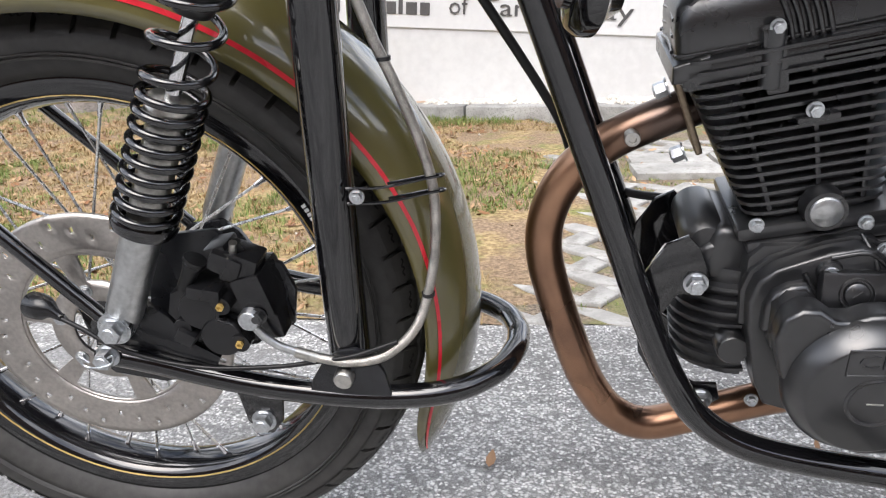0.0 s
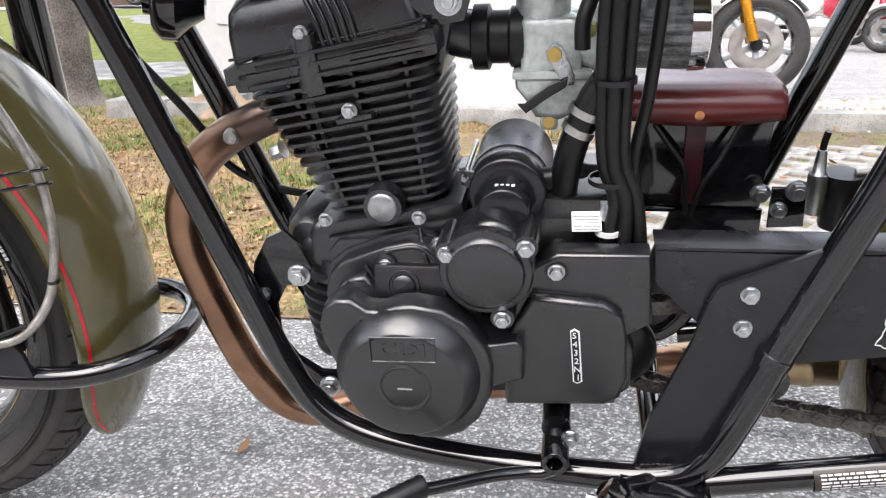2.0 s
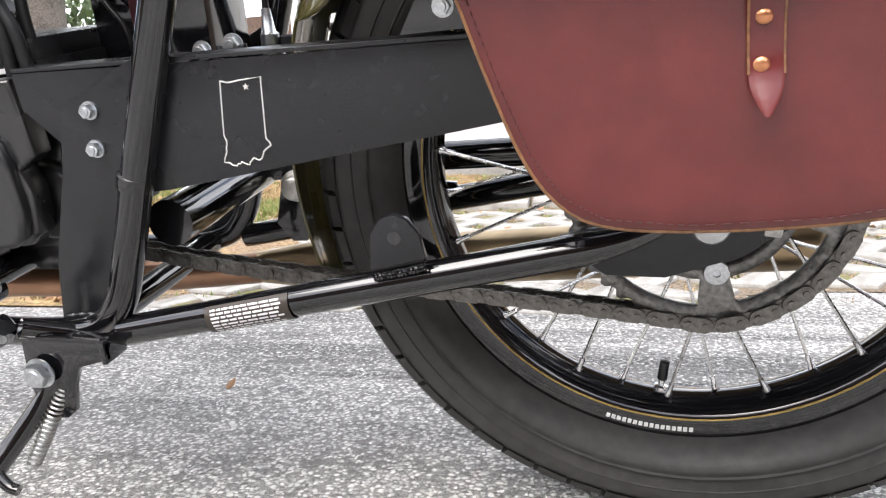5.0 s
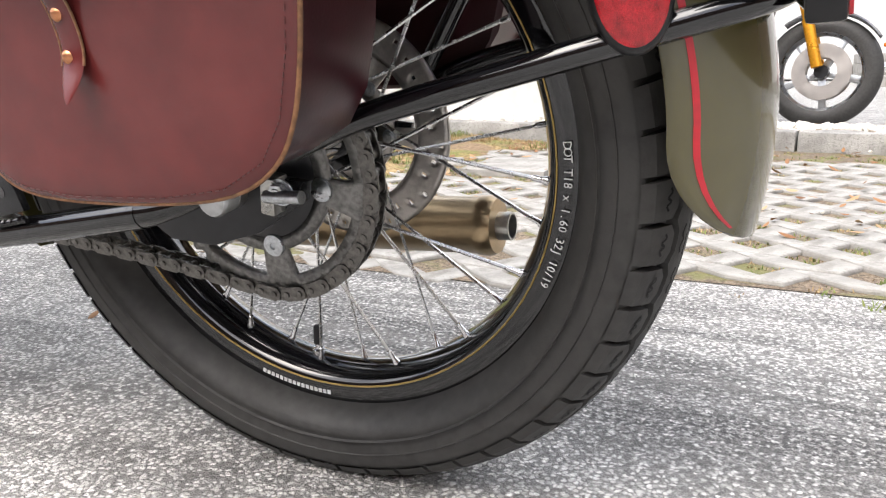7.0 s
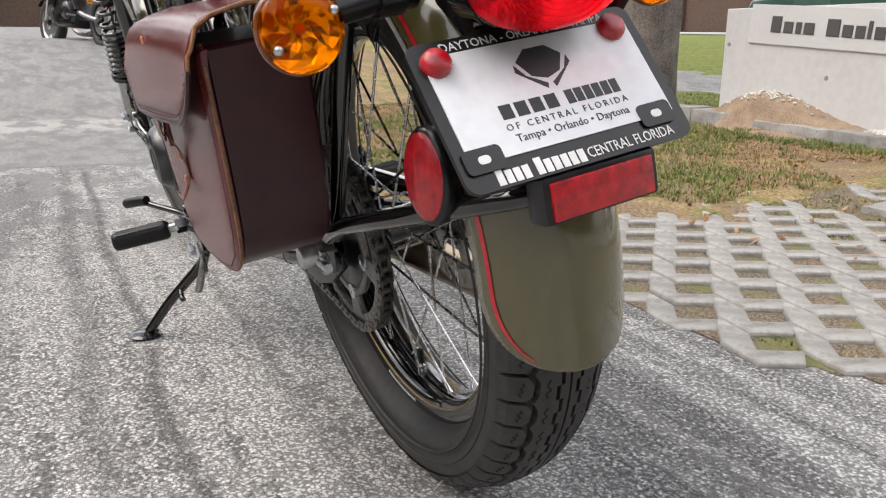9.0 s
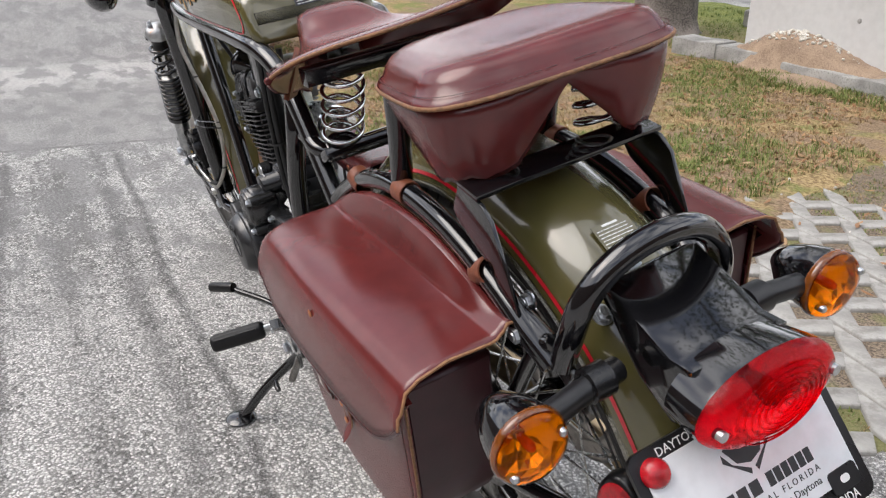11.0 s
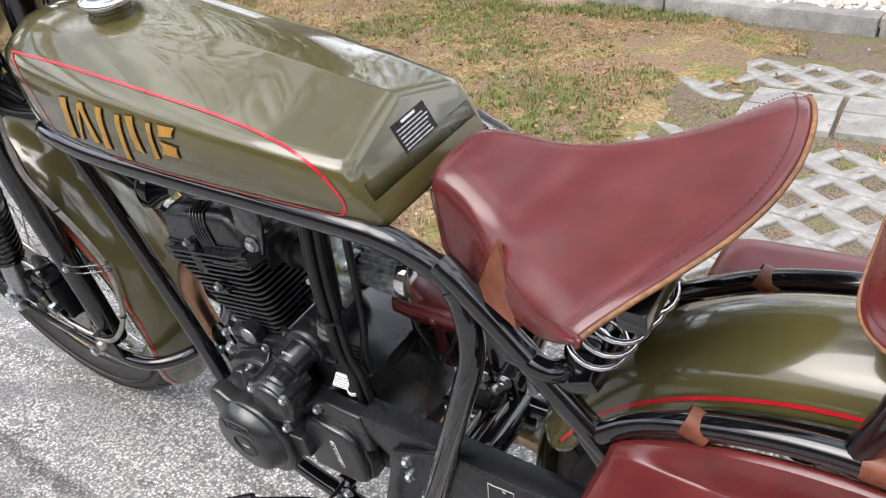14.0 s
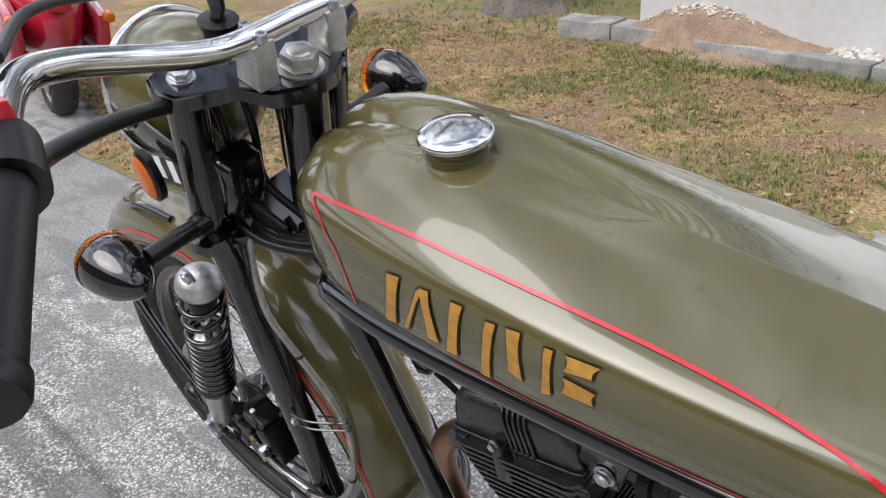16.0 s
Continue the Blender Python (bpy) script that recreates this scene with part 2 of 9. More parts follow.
def spring(c0, c1, r, turns, wire, seg=10, per=16):
    """A coil from c0 to c1."""
    c0, c1 = Vector(c0), Vector(c1)
    ax = (c1 - c0).normalized()
    u = ax.orthogonal().normalized()
    w = ax.cross(u)
    n = int(turns * per)
    pts = []
    for i in range(n + 1):
        f = i / n
        a = 2 * math.pi * turns * f
        rad = r(f) if callable(r) else r
        pts.append(c0 + (c1 - c0) * f + rad * (math.cos(a) * u + math.sin(a) * w))
    return sweep(bmesh.new(), pts, wire, seg)


def text(body, size, name, material, parent, at, extrude=0.0004, align="CENTER", label="", spacing=1.0):
    c = bpy.data.curves.new(name, "FONT")
    c.body, c.size, c.extrude, c.align_x, c.align_y, c.space_character, c.resolution_u = body, size, extrude, align, "CENTER", spacing, 2
    tmp = bpy.data.objects.new(name, c)
    me = bpy.data.meshes.new_from_object(tmp)
    bpy.data.objects.remove(tmp)
    me.materials.append(M[material])
    ob = new(name, me)
    ob.parent, ob.matrix_basis = parent, at
    if label:
        tagged(ob, label)
    return ob
# ---- the setting ----
def nodes_of(name, rough=0.9):
    m = bpy.data.materials.new(name)
    m.use_nodes = True
    n, l = m.node_tree.nodes, m.node_tree.links
    n["Principled BSDF"].inputs["Roughness"].default_value = rough
    tc = n.new("ShaderNodeTexCoord")

    def noise(scale, detail=5, stretch=None, rough_=0.55):
        t = n.new("ShaderNodeTexNoise")
        t.inputs["Scale"].default_value, t.inputs["Detail"].default_value, t.inputs["Roughness"].default_value = scale, detail, rough_
        if stretch:
            mp = n.new("ShaderNodeMapping")
            mp.inputs["Scale"].default_value = stretch
            l.new(tc.outputs["Object"], mp.inputs["Vector"]), l.new(mp.outputs["Vector"], t.inputs["Vector"])
        else:
            l.new(tc.outputs["Object"], t.inputs["Vector"])
        return t.outputs["Fac"]

    def grade(src, a, b, lo=0.0, hi=1.0):
        r = n.new("ShaderNodeMapRange")
        for k, v in zip(("From Min", "From Max", "To Min", "To Max"), (a, b, lo, hi)):
            r.inputs[k].default_value = v
        l.new(src, r.inputs["Value"])
        return r.outputs["Result"]

    def calc(op, a, b=None):
        r = n.new("ShaderNodeMath")
        r.operation = op
        for k, v in ((0, a), (1, b)):
            if v is None:
                continue
            if isinstance(v, (int, float)):
                r.inputs[k].default_value = v
            else:
                l.new(v, r.inputs[k])
        return r.outputs[0]

    def blend(f, a, b, kind="MIX"):
        r = n.new("ShaderNodeMix")
        r.data_type, r.blend_type = "RGBA", kind
        if isinstance(f, (int, float)):
            r.inputs[0].default_value = f
        else:
            l.new(f, r.inputs[0])
        for k, v in ((6, a), (7, b)):
            if isinstance(v, tuple):
                r.inputs[k].default_value = (*v, 1)
            else:
                l.new(v, r.inputs[k])
        return r.outputs[2]

    def cells(scale, feature="F1", out="Distance", rand=1.0):
        t = n.new("ShaderNodeTexVoronoi")
        t.feature = feature
        t.inputs["Scale"].default_value, t.inputs["Randomness"].default_value = scale, rand
        l.new(tc.outputs["Object"], t.inputs["Vector"])
        return t.outputs[out]

    def finish(color, height, strength=0.5, dist=0.004):
        l.new(color, n["Principled BSDF"].inputs["Base Color"])
        bp = n.new("ShaderNodeBump")
        bp.inputs["Strength"].default_value, bp.inputs["Distance"].default_value = strength, dist
        l.new(height, bp.inputs["Height"]), l.new(bp.outputs["Normal"], n["Principled BSDF"].inputs["Normal"])
        return m
    return m, n, l, tc, noise, grade, calc, blend, cells, finish


# asphalt: pale stones in a dark worn binder, with streaks along the lane and tar lines
m, n, l, tc, noise, grade, calc, blend, cells, finish = nodes_of("worn_asphalt", 0.86)
sep = n.new("ShaderNodeSeparateXYZ")
l.new(tc.outputs["Object"], sep.inputs[0])
X, Y = sep.outputs["X"], sep.outputs["Y"]
chips = n.new("ShaderNodeTexVoronoi")
chips.inputs["Scale"].default_value = 185
warp = n.new("ShaderNodeMix")
warp.data_type = "VECTOR"
warp.inputs[0].default_value = .012
wnoise = n.new("ShaderNodeTexNoise")
wnoise.inputs["Scale"].default_value, wnoise.inputs["Detail"].default_value = 60, 3
l.new(tc.outputs["Object"], wnoise.inputs["Vector"])
l.new(tc.outputs["Object"], warp.inputs[4]), l.new(wnoise.outputs["Color"], warp.inputs[5])
l.new(warp.outputs[1], chips.inputs["Vector"])
pick = n.new("ShaderNodeSeparateColor")
l.new(chips.outputs["Color"], pick.inputs[0])
inner = grade(chips.outputs["Distance"], .34, .64, 1, 0)
fine = grade(noise(520, 3), .36, .64)
wear = noise(2.2, 6, (.35, 1.9, 1))
patch = noise(5.5, 5)
# streaks worn along the lane
streak = grade(noise(1.0, 7, (.55, 15, 1), .6), .50, .60)
streak = calc("MULTIPLY", streak, grade(Y, .62, .74, 1, 0))
worn = calc("ADD", grade(wear, .36, .64, -.16, .16), grade(patch, .35, .65, -.10, .10))
worn = calc("SUBTRACT", worn, calc("MULTIPLY", streak, .34))
worn = calc("ADD", worn, calc("MULTIPLY", grade(X, -.55, .35, -.12, .13), grade(Y, -.08, .14, 1, .25)))
mott = calc("ADD", grade(noise(42, 5, None, .65), .36, .64, -.22, .22), grade(noise(15, 5, None, .6), .38, .62, -.17, .17))
tone = calc("ADD", calc("ADD", pick.outputs[0], worn), mott)
binder = blend(fine, (.16, .156, .149), (.38, .372, .357))
speck = blend(grade(pick.outputs[1], 0, 1), (.50, .49, .47), (.92, .906, .88))
cover = calc("MULTIPLY", grade(tone, .12, .44), inner)
base = blend(cover, binder, speck)
dark = calc("MULTIPLY", grade(tone, .30, .02), grade(noise(200, 3), .35, .55))
base = blend(calc("MULTIPLY", dark, grade(Y, -.20, .12, .80, .45)), base, (.065, .063, .061))
# smoother older surface further along the lane, with a pale seam
XS = calc("SUBTRACT", X, calc("MULTIPLY", Y, .213))
old = grade(calc("ADD", XS, grade(noise(3, 4), .3, .7, -.05, .05)), -1.385, -1.365, 1, 0)
oldcol = blend(grade(noise(110, 6, None, .7), .40, .60), (.12, .118, .114), (.40, .392, .38))
oldcol = blend(grade(noise(3.2, 6, (.5, 1.4, 1)), .38, .62, 0, .6), oldcol, blend(grade(noise(240, 3), .38, .62), (.14, .138, .133), (.50, .49, .475)))
base = blend(calc("MULTIPLY", old, .8), base, oldcol)
seam = calc("MULTIPLY", grade(calc("ADD", X, grade(noise(2.5, 4), .3, .7, -.15, .15)), -3.65, -3.35), grade(calc("ADD", X, grade(noise(4, 4), .3, .7, -.2, .2)), -2.95, -2.55, 1, 0))
base = blend(calc("MULTIPLY", calc("MULTIPLY", seam, grade(noise(60, 5), .34, .60, .35, 1)), .62), base, (.60, .59, .565))
gap = calc("SUBTRACT", 1.0, grade(calc("ABSOLUTE", calc("ADD", XS, calc("ADD", grade(noise(9, 3), .3, .7, -.012, .012), 1.372))), .005, .022))
base = blend(calc("MULTIPLY", gap, .6), base, (.09, .088, .085))
# smooth dark patches round the front of the bay
smooth_patch = calc("MULTIPLY", grade(noise(5.0, 6, (.7, 1.5, 1), .6), .47, .56), grade(X, -.15, .30, 1, 0))
base = blend(calc("MULTIPLY", smooth_patch, .8), base, blend(grade(noise(130, 5, None, .7), .40, .62), (.13, .129, .127), (.30, .296, .29)))
# tyre and tar lines that run along the lane
wob = grade(noise(1.3, 3), .3, .7, -.018, .018)
for y0, slope, wd, a0, a1, k in ((-.196, -.019, .013, -1.34, 1.7, 1.0), (-.281, -.030, .024, -1.34, 1.9, .75), (-.605, -.035, .020, -1.34, 2.2, .9), (-.70, -.03, .05, -1.3, 1.5, .5), (-.43, -.03, .05, -1.2, 1.9, .35), (-.02, -.02, .012, .4, 2.0, .5)):
    off = calc("SUBTRACT", calc("SUBTRACT", calc("ADD", Y, wob), y0), calc("MULTIPLY", X, slope))
    line = calc("SUBTRACT", 1.0, grade(calc("ABSOLUTE", off), wd * .3, wd * 1.5))
    line = calc("MULTIPLY", line, calc("MULTIPLY", grade(X, a0, a0 + .1), grade(X, a1, a1 + .2, 1, 0)))
    line = calc("MULTIPLY", line, calc("MULTIPLY", grade(noise(26, 5), .34, .52, .35, 1), grade(noise(190, 3, None, .6), .44, .60, k, k * .35)))
    base = blend(line, base, blend(fine, (.045, .044, .043), (.14, .137, .133)))
# darker rolled-out binder near the lawn side
dk = calc("MULTIPLY", grade(noise(1.7, 7, (.45, 7.5, 1), .6), .43, .55), calc("MULTIPLY", grade(Y, .06, .24), grade(Y, .64, .84, 1, 0)))
speck = grade(noise(150, 3, None, .6), .44, .56, 1.0, .10)
base = blend(calc("MULTIPLY", calc("MULTIPLY", dk, grade(X, .1, .8)), speck), base, blend(fine, (.04, .04, .041), (.15, .148, .145)))
M["asphalt"] = finish(base, calc("ADD", cover, calc("MULTIPLY", fine, .35)), .75, .004)

# lawn soil and turf
m, n, l, tc, noise, grade, calc, blend, cells, finish = nodes_of("patchy_turf", 0.95)
sep = n.new("ShaderNodeSeparateXYZ")
l.new(tc.outputs["Object"], sep.inputs[0])
near = grade(sep.outputs["Y"], 3.4, 5.0)
green = blend(grade(noise(90, 4), .38, .62), (.085, .115, .02), (.22, .25, .06))
straw = blend(grade(noise(70, 5), .38, .62), (.20, .13, .055), (.46, .34, .165))
soil = blend(grade(noise(110, 5), .36, .64), (.14, .090, .052), (.36, .25, .16))
c = blend(grade(noise(5, 6), .49, .60, 0, .8), straw, green)
c = blend(calc("MULTIPLY", grade(noise(3.4, 7, None, .6), .44, .54), .92), c, soil)
far = blend(grade(noise(14, 7, None, .65), .38, .62), (.095, .125, .018), (.22, .235, .05))
c = blend(near, c, blend(.25, far, green))
M["lawn"] = finish(c, noise(130, 6), .9, .012)

m, n, l, tc, noise, grade, calc, blend, cells, finish = nodes_of("dark_soil", 0.96)
c = blend(grade(noise(170, 6, None, .65), .40, .60), (.080, .060, .043), (.27, .21, .148))
c = blend(calc("MULTIPLY", grade(noise(7, 5), .50, .60), .7), c, (.16, .17, .05))
M["soil"] = finish(c, noise(180, 6), .9, .006)
# paving concrete, kerb concrete, earth
m, n, l, tc, noise, grade, calc, blend, cells, finish = nodes_of("weathered_concrete", 0.9)
info = n.new("ShaderNodeObjectInfo")
c = blend(grade(noise(9, 6), .36, .64), (.195, .189, .175), (.385, .373, .350))
c = blend(calc("MULTIPLY", grade(noise(150, 4), .50, .64), .45), c, (.33, .317, .29))
c = blend(calc("MULTIPLY", grade(noise(28, 6, None, .65), .52, .64), .55), c, (.13, .122, .105))
c = blend(calc("MULTIPLY", info.outputs["Random"], .30), c, (.37, .357, .328))
M["concrete"] = finish(c, noise(220, 5), .4, .003)
m, n, l, tc, noise, grade, calc, blend, cells, finish = nodes_of("grey_kerb_concrete", 0.92)
c = blend(grade(noise(7, 6), .36, .64), (.23, .225, .212), (.42, .41, .385))
c = blend(calc("MULTIPLY", grade(noise(120, 4), .52, .64), .6), c, (.17, .165, .155))
M["kerb"] = finish(c, noise(140, 6), .7, .006)
M["earth"] = mat("dry_earth", (.36, .265, .185), .95, 0, .22, 40, bump=.9, bump_scale=120, dark=(.22, .15, .10))
M["gravel"] = mat("pale_gravel", (.66, .63, .57), .85, 0, .25, 40, bump=.3, bump_scale=300, dark=(.42, .39, .34))
M["sign_white"] = mat("white_painted_render", (.62, .62, .61), .6, 0, .035, 7, bump=.12, bump_scale=90)
M["sign_panel"] = mat("white_sign_panel", (.66, .66, .655), .4, 0, .02, 9)
M["sign_ink"] = mat("charcoal_lettering", (.085, .082, .08), .5, 0, .1, 30)
M["bark"] = mat("grey_oak_bark", (.20, .175, .155), .95, 0, .35, 22, bump=1.0, bump_scale=45, dark=(.075, .064, .056))
M["leafy"] = mat("dark_oak_leaves", (.055, .085, .022), .6, 0, .35, 12, dark=(.02, .034, .010))
M["brick"] = mat("brown_far_wall", (.105, .066, .048), .9, 0, .2, 3, bump=.4, bump_scale=30)
M["road"] = mat("pale_far_road", (.42, .415, .40), .9, 0, .12, 3, bump=.3, bump_scale=60)


def by_piece(name, colours, rough):
    """A surface for many small loose pieces: each island takes a colour of its own from the ramp."""
    m = bpy.data.materials.new(name)
    m.use_nodes = True
    n, l = m.node_tree.nodes, m.node_tree.links
    g, r, t = n.new("ShaderNodeNewGeometry"), n.new("ShaderNodeValToRGB"), n.new("ShaderNodeTexNoise")
    r.color_ramp.elements[0].color, r.color_ramp.elements[1].color = (*colours[0], 1), (*colours[-1], 1)
    for i, c in enumerate(colours[1:-1], 1):
        r.color_ramp.elements.new(i / (len(colours) - 1)).color = (*c, 1)
    mix = n.new("ShaderNodeMix")
    mix.data_type, mix.blend_type = "RGBA", "MULTIPLY"
    mix.inputs[0].default_value = .55
    t.inputs["Scale"].default_value = 140
    l.new(g.outputs["Random Per Island"], r.inputs["Fac"])
    l.new(r.outputs["Color"], mix.inputs[6]), l.new(t.outputs["Fac"], mix.inputs[7])
    l.new(mix.outputs[2], n["Principled BSDF"].inputs["Base Color"])
    n["Principled BSDF"].inputs["Roughness"].default_value = rough
    return m


M["dry_leaf"] = by_piece("dry_brown_leaf", ((.16, .07, .03), (.42, .22, .10), (.30, .13, .05), (.62, .42, .24), (.48, .26, .11)), .75)
M["blade"] = by_piece("grass_blades", ((.10, .14, .025), (.20, .28, .055), (.30, .34, .09), (.16, .22, .04)), .7)
M["straw"] = by_piece("straw_blades", ((.30, .19, .085), (.62, .47, .25), (.44, .30, .14)), .8)


def rise(x, y):
    """Height of the ground, which climbs towards the street behind the lawn."""
    d = max(0.0, -x - 3.9)
    e = max(0.0, y - 6.0) * max(0.0, min(1.0, (-x) / 3.0))
    d = math.hypot(d, e)
    return .118 * min(d, 4.2) + .018 * max(0.0, min(d, 24) - 4.2)


def sheet(xs, ys, lift, name, material, label, category, keep=None, smooth=True):
    bm = bmesh.new()
    g = [[bm.verts.new((x, y, lift(x, y))) for y in ys] for x in xs]
    for i in range(len(xs) - 1):
        for j in range(len(ys) - 1):
            cx, cy = (xs[i] + xs[i + 1]) / 2, (ys[j] + ys[j + 1]) / 2
            if keep is None or keep(cx, cy):
                bm.faces.new((g[i][j], g[i + 1][j], g[i + 1][j + 1], g[i][j + 1]))
    bmesh.ops.delete(bm, geom=[v for v in bm.verts if not v.link_faces], context="VERTS")
    return tagged(part(name, bm, material, smooth=smooth), label, category, kind="structure")


def steps(*legs):
    out = []
    for a, b, s in legs:
        k = max(1, round((b - a) / s))
        out += [a + (b - a) * i / k for i in range(k)]
    return out + [legs[-1][1]]


GX = steps((-220, -30, 40), (-30, -9, 3), (-9, -3, .4), (-3, 30, 3), (30, 220, 40))
GY = steps((-220, -20, 40), (-20, 20, 1.6), (20, 220, 20))
sheet(GX, GY, lambda x, y: rise(x, y), "ground", "asphalt", "worn grey asphalt lot with pale aggregate and tar lines", "asphalt")


def lawn_edge(x):
    return .665 + .012 * math.sin(x * 5.1) + .010 * math.sin(x * 13.7 + 1)


wig = random.Random(5)
bump_at = [(wig.uniform(0, 9), wig.uniform(0, 9)) for _ in range(3)]


def turf(x, y):
    e = max(0.0, min(1.0, (y - lawn_edge(x)) / .12))
    roll = .008 * math.sin(x * 3.1 + bump_at[0][0]) * math.sin(y * 2.7 + bump_at[0][1]) + .004 * math.sin(x * 11 + 1) * math.sin(y * 9)
    low = max(0.0, min(1.0, (x - .42 - .10 * math.sin(y * 5.3) - .06 * math.sin(y * 13.1 + 1) - .05 * math.sin(x * 19 + y * 7)) / .25))
    return rise(x, y) + .004 + (.014 + roll) * e - .035 * low


def paving_front(x):
    return .675 + .13 * max(0.0, min(1.0, (x - 1.36) / .22)) + .02 * max(0.0, x - 1.6)


def pavers_here(x, y):
    """Where the grid paving lies open: ragged and overgrown towards the lawn."""
    edge = .30 + .16 * math.sin(y * 3.7 + .6) + .10 * math.sin(y * 9.1) - .14 * max(0, y - 1.9)
    front = paving_front(x)
    back = 2.78 + .05 * math.sin(x * 7)
    return x > edge and front < y < back


lx = steps((-60, -12, 6), (-12, -5, 1), (-5, .95, .05))
ly = steps((.62, 3.6, .045), (3.6, 9, .6), (9, 15, 3))
sheet(lx, ly, turf, "lawn", "lawn", "patchy dry lawn with straw-coloured grass and bare soil", "lawn",
      keep=lambda x, y: y > lawn_edge(x) and not (x < -2.5 and y < .9 + .25 * (-2.5 - x)) and not (x > -1.0 and 3.2 < y < 3.62) and not (x > -.6 and y > 3.6))
# soil under the grid paving
sheet(steps((.25, 4.4, .025)), steps((.62, 3.3, .03)), lambda x, y: .0018 + .0012 * math.sin(x * 17) * math.sin(y * 19), "soil", "soil", "bare soil and thin grass between the grid pavers", "soil",
      keep=lambda x, y: y > paving_front(x) + .012 and x > .3)

# kerb round the sign bed, in lengths
kerb = new("kerb")
tagged(kerb, "weathered grey concrete kerb round the sign bed", "kerb", kind="structure")


def kerb_length(x0, y0, x1, y1, h, w=.14):
    a, b = V(x0, y0, 0), V(x1, y1, 0)
    d = b - a
    turn = math.degrees(math.atan2(d.y, d.x))
    bm = block((d.length - .008, w, h + .06), (d.length / 2, w / 2, (h - .06) / 2), None, .012, 2)
    bmesh.ops.subdivide_edges(bm, edges=[e for e in bm.edges if e.calc_length() > .3], cuts=5)
    for v in bm.verts:
        v.co += V(0, .005 * math.sin(v.co.x * 31 + x0 * 9), .004 * math.sin(v.co.x * 23 + v.co.y * 40))
    return part("kerb_length", bm, "kerb", kerb, at=pose(x0, y0, 0, 0, 0, turn))


for a, b, h in (((-.93, 3.31), (-.03, 3.205), .085), ((-.03, 3.205), (.94, 3.11), .085), ((.94, 3.11), (1.75, 3.03), .085), ((1.75, 3.03), (2.6, 2.95), .085)):
    kerb_length(*a, *b, h)
kerb_length(-1.80, 3.33, -1.44, 3.345, .115, .2)
kerb_length(-1.44, 3.345, -1.04, 3.36, .105, .2)

# the white sign wall
sign = new("wall_sign")
tagged(sign, "low white painted sign wall with dark lettering", "sign wall", kind="structure")
part("wall_body", block((2.636, .30, .72), (.002, 3.602, .345), None, .006), "sign_white", sign, smooth=False)
part("sign_panel", block((2.30, .012, .215), (.02, 3.447, .550), Euler((0, radians(3.4), 0)).to_matrix(), .002), "sign_panel", sign, "slightly raised white panel", smooth=False)
LINE = lambda x: .615 - (x + .976) * .0634
for x0, x1, hh in ((-.976, -.910, .088), (-.892, -.832, .062), (-.814, -.778, .062), (-.762, -.698, .062), (-.622, -.546, .088), (-.530, -.472, .062), (-.456, -.402, .062), (-.388, -.366, .088), (-.350, -.292, .062), (-.276, -.226, .062)):
    xc = (x0 + x1) / 2
    part("name_bar", block((x1 - x0, .004, hh), (xc, 3.438, LINE(xc) + (hh - .092) / 2), Euler((0, radians(3.6), 0)).to_matrix(), .003), "sign_ink", sign, "charcoal bar", smooth=False)
for word, x0, x1 in (("of", -.125, -.025), ("Tampa", .035, .475), ("Bay", .550, .800)):
    xc = (x0 + x1) / 2
    o = text(word, .125, "sign_lettering", "sign_ink", sign, Matrix(), .002)
    wid = max(v.co.x for v in o.data.vertices) - min(v.co.x for v in o.data.vertices)
    cx = (max(v.co.x for v in o.data.vertices) + min(v.co.x for v in o.data.vertices)) / 2
    k = (x1 - x0) / wid
    o.matrix_basis = Matrix.Translation((xc, 3.4375, LINE(xc) + .002)) @ pose(0, 0, 0, 0, 3.6, 0) @ pose(0, 0, 0, 90, 0, 0) @ Matrix.Diagonal((k, 1, 1, 1)) @ Matrix.Translation((-cx, 0, 0))
for x, z in ((1.195, .385), (1.192, .165), (-.60, .33), (.25, .27), (-1.28, .50)):
    part("fixing", turned([(0, -.004), (.010, -.004), (.013, 0), (.013, .003)], seg=16, at=(x, 3.452, z)), "kerb", sign)

# earth in the sign bed and the mound that spills over the kerb
def bed(x, y):
    line = 3.31 - (x + .93) * .117 + .03
    base = .075 * max(0.0, min(1.0, (y - line) / .05 + .5)) - .03 * max(0.0, min(1.0, (line - y) / .05))
    g = math.exp(-(((x + .86) / .34) ** 2 + ((y - 3.46) / .17) ** 2))
    g2 = math.exp(-(((x + 1.12) / .20) ** 2 + ((y - 3.46) / .12) ** 2))
    return base + .150 * g + .05 * g2 + (.006 * math.sin(x * 37) * math.sin(y * 41) + .004 * math.sin(x * 71 + y * 50))


sheet(steps((-1.75, 2.6, .035)), steps((3.10, 3.60, .025)), bed, "sign_bed", "earth", "bare earth bed heaped into a mound by the sign", "earth",
      keep=lambda x, y: (y > 3.31 - (x + .93) * .117 + .04 and x > -1.32) or ((x + .86) / .5) ** 2 + ((y - 3.45) / .33) ** 2 < 1)
spill = bmesh.new()
bmesh.ops.create_grid(spill, x_segments=26, y_segments=18, size=.5)
for v in spill.verts:
    r = math.hypot(v.co.x / .5, v.co.y / .5)
    v.co = V(-.72 + v.co.x * .62, 3.25 + v.co.y * .34, .010 + .034 * max(0, 1 - r * r) + .004 * math.sin(v.co.x * 60) * math.sin(v.co.y * 55) - (.03 if r > 1 else 0))
tagged(part("earth_spill", spill, "earth"), "small heap of spilled earth on the lawn", "earth", kind="stuff")


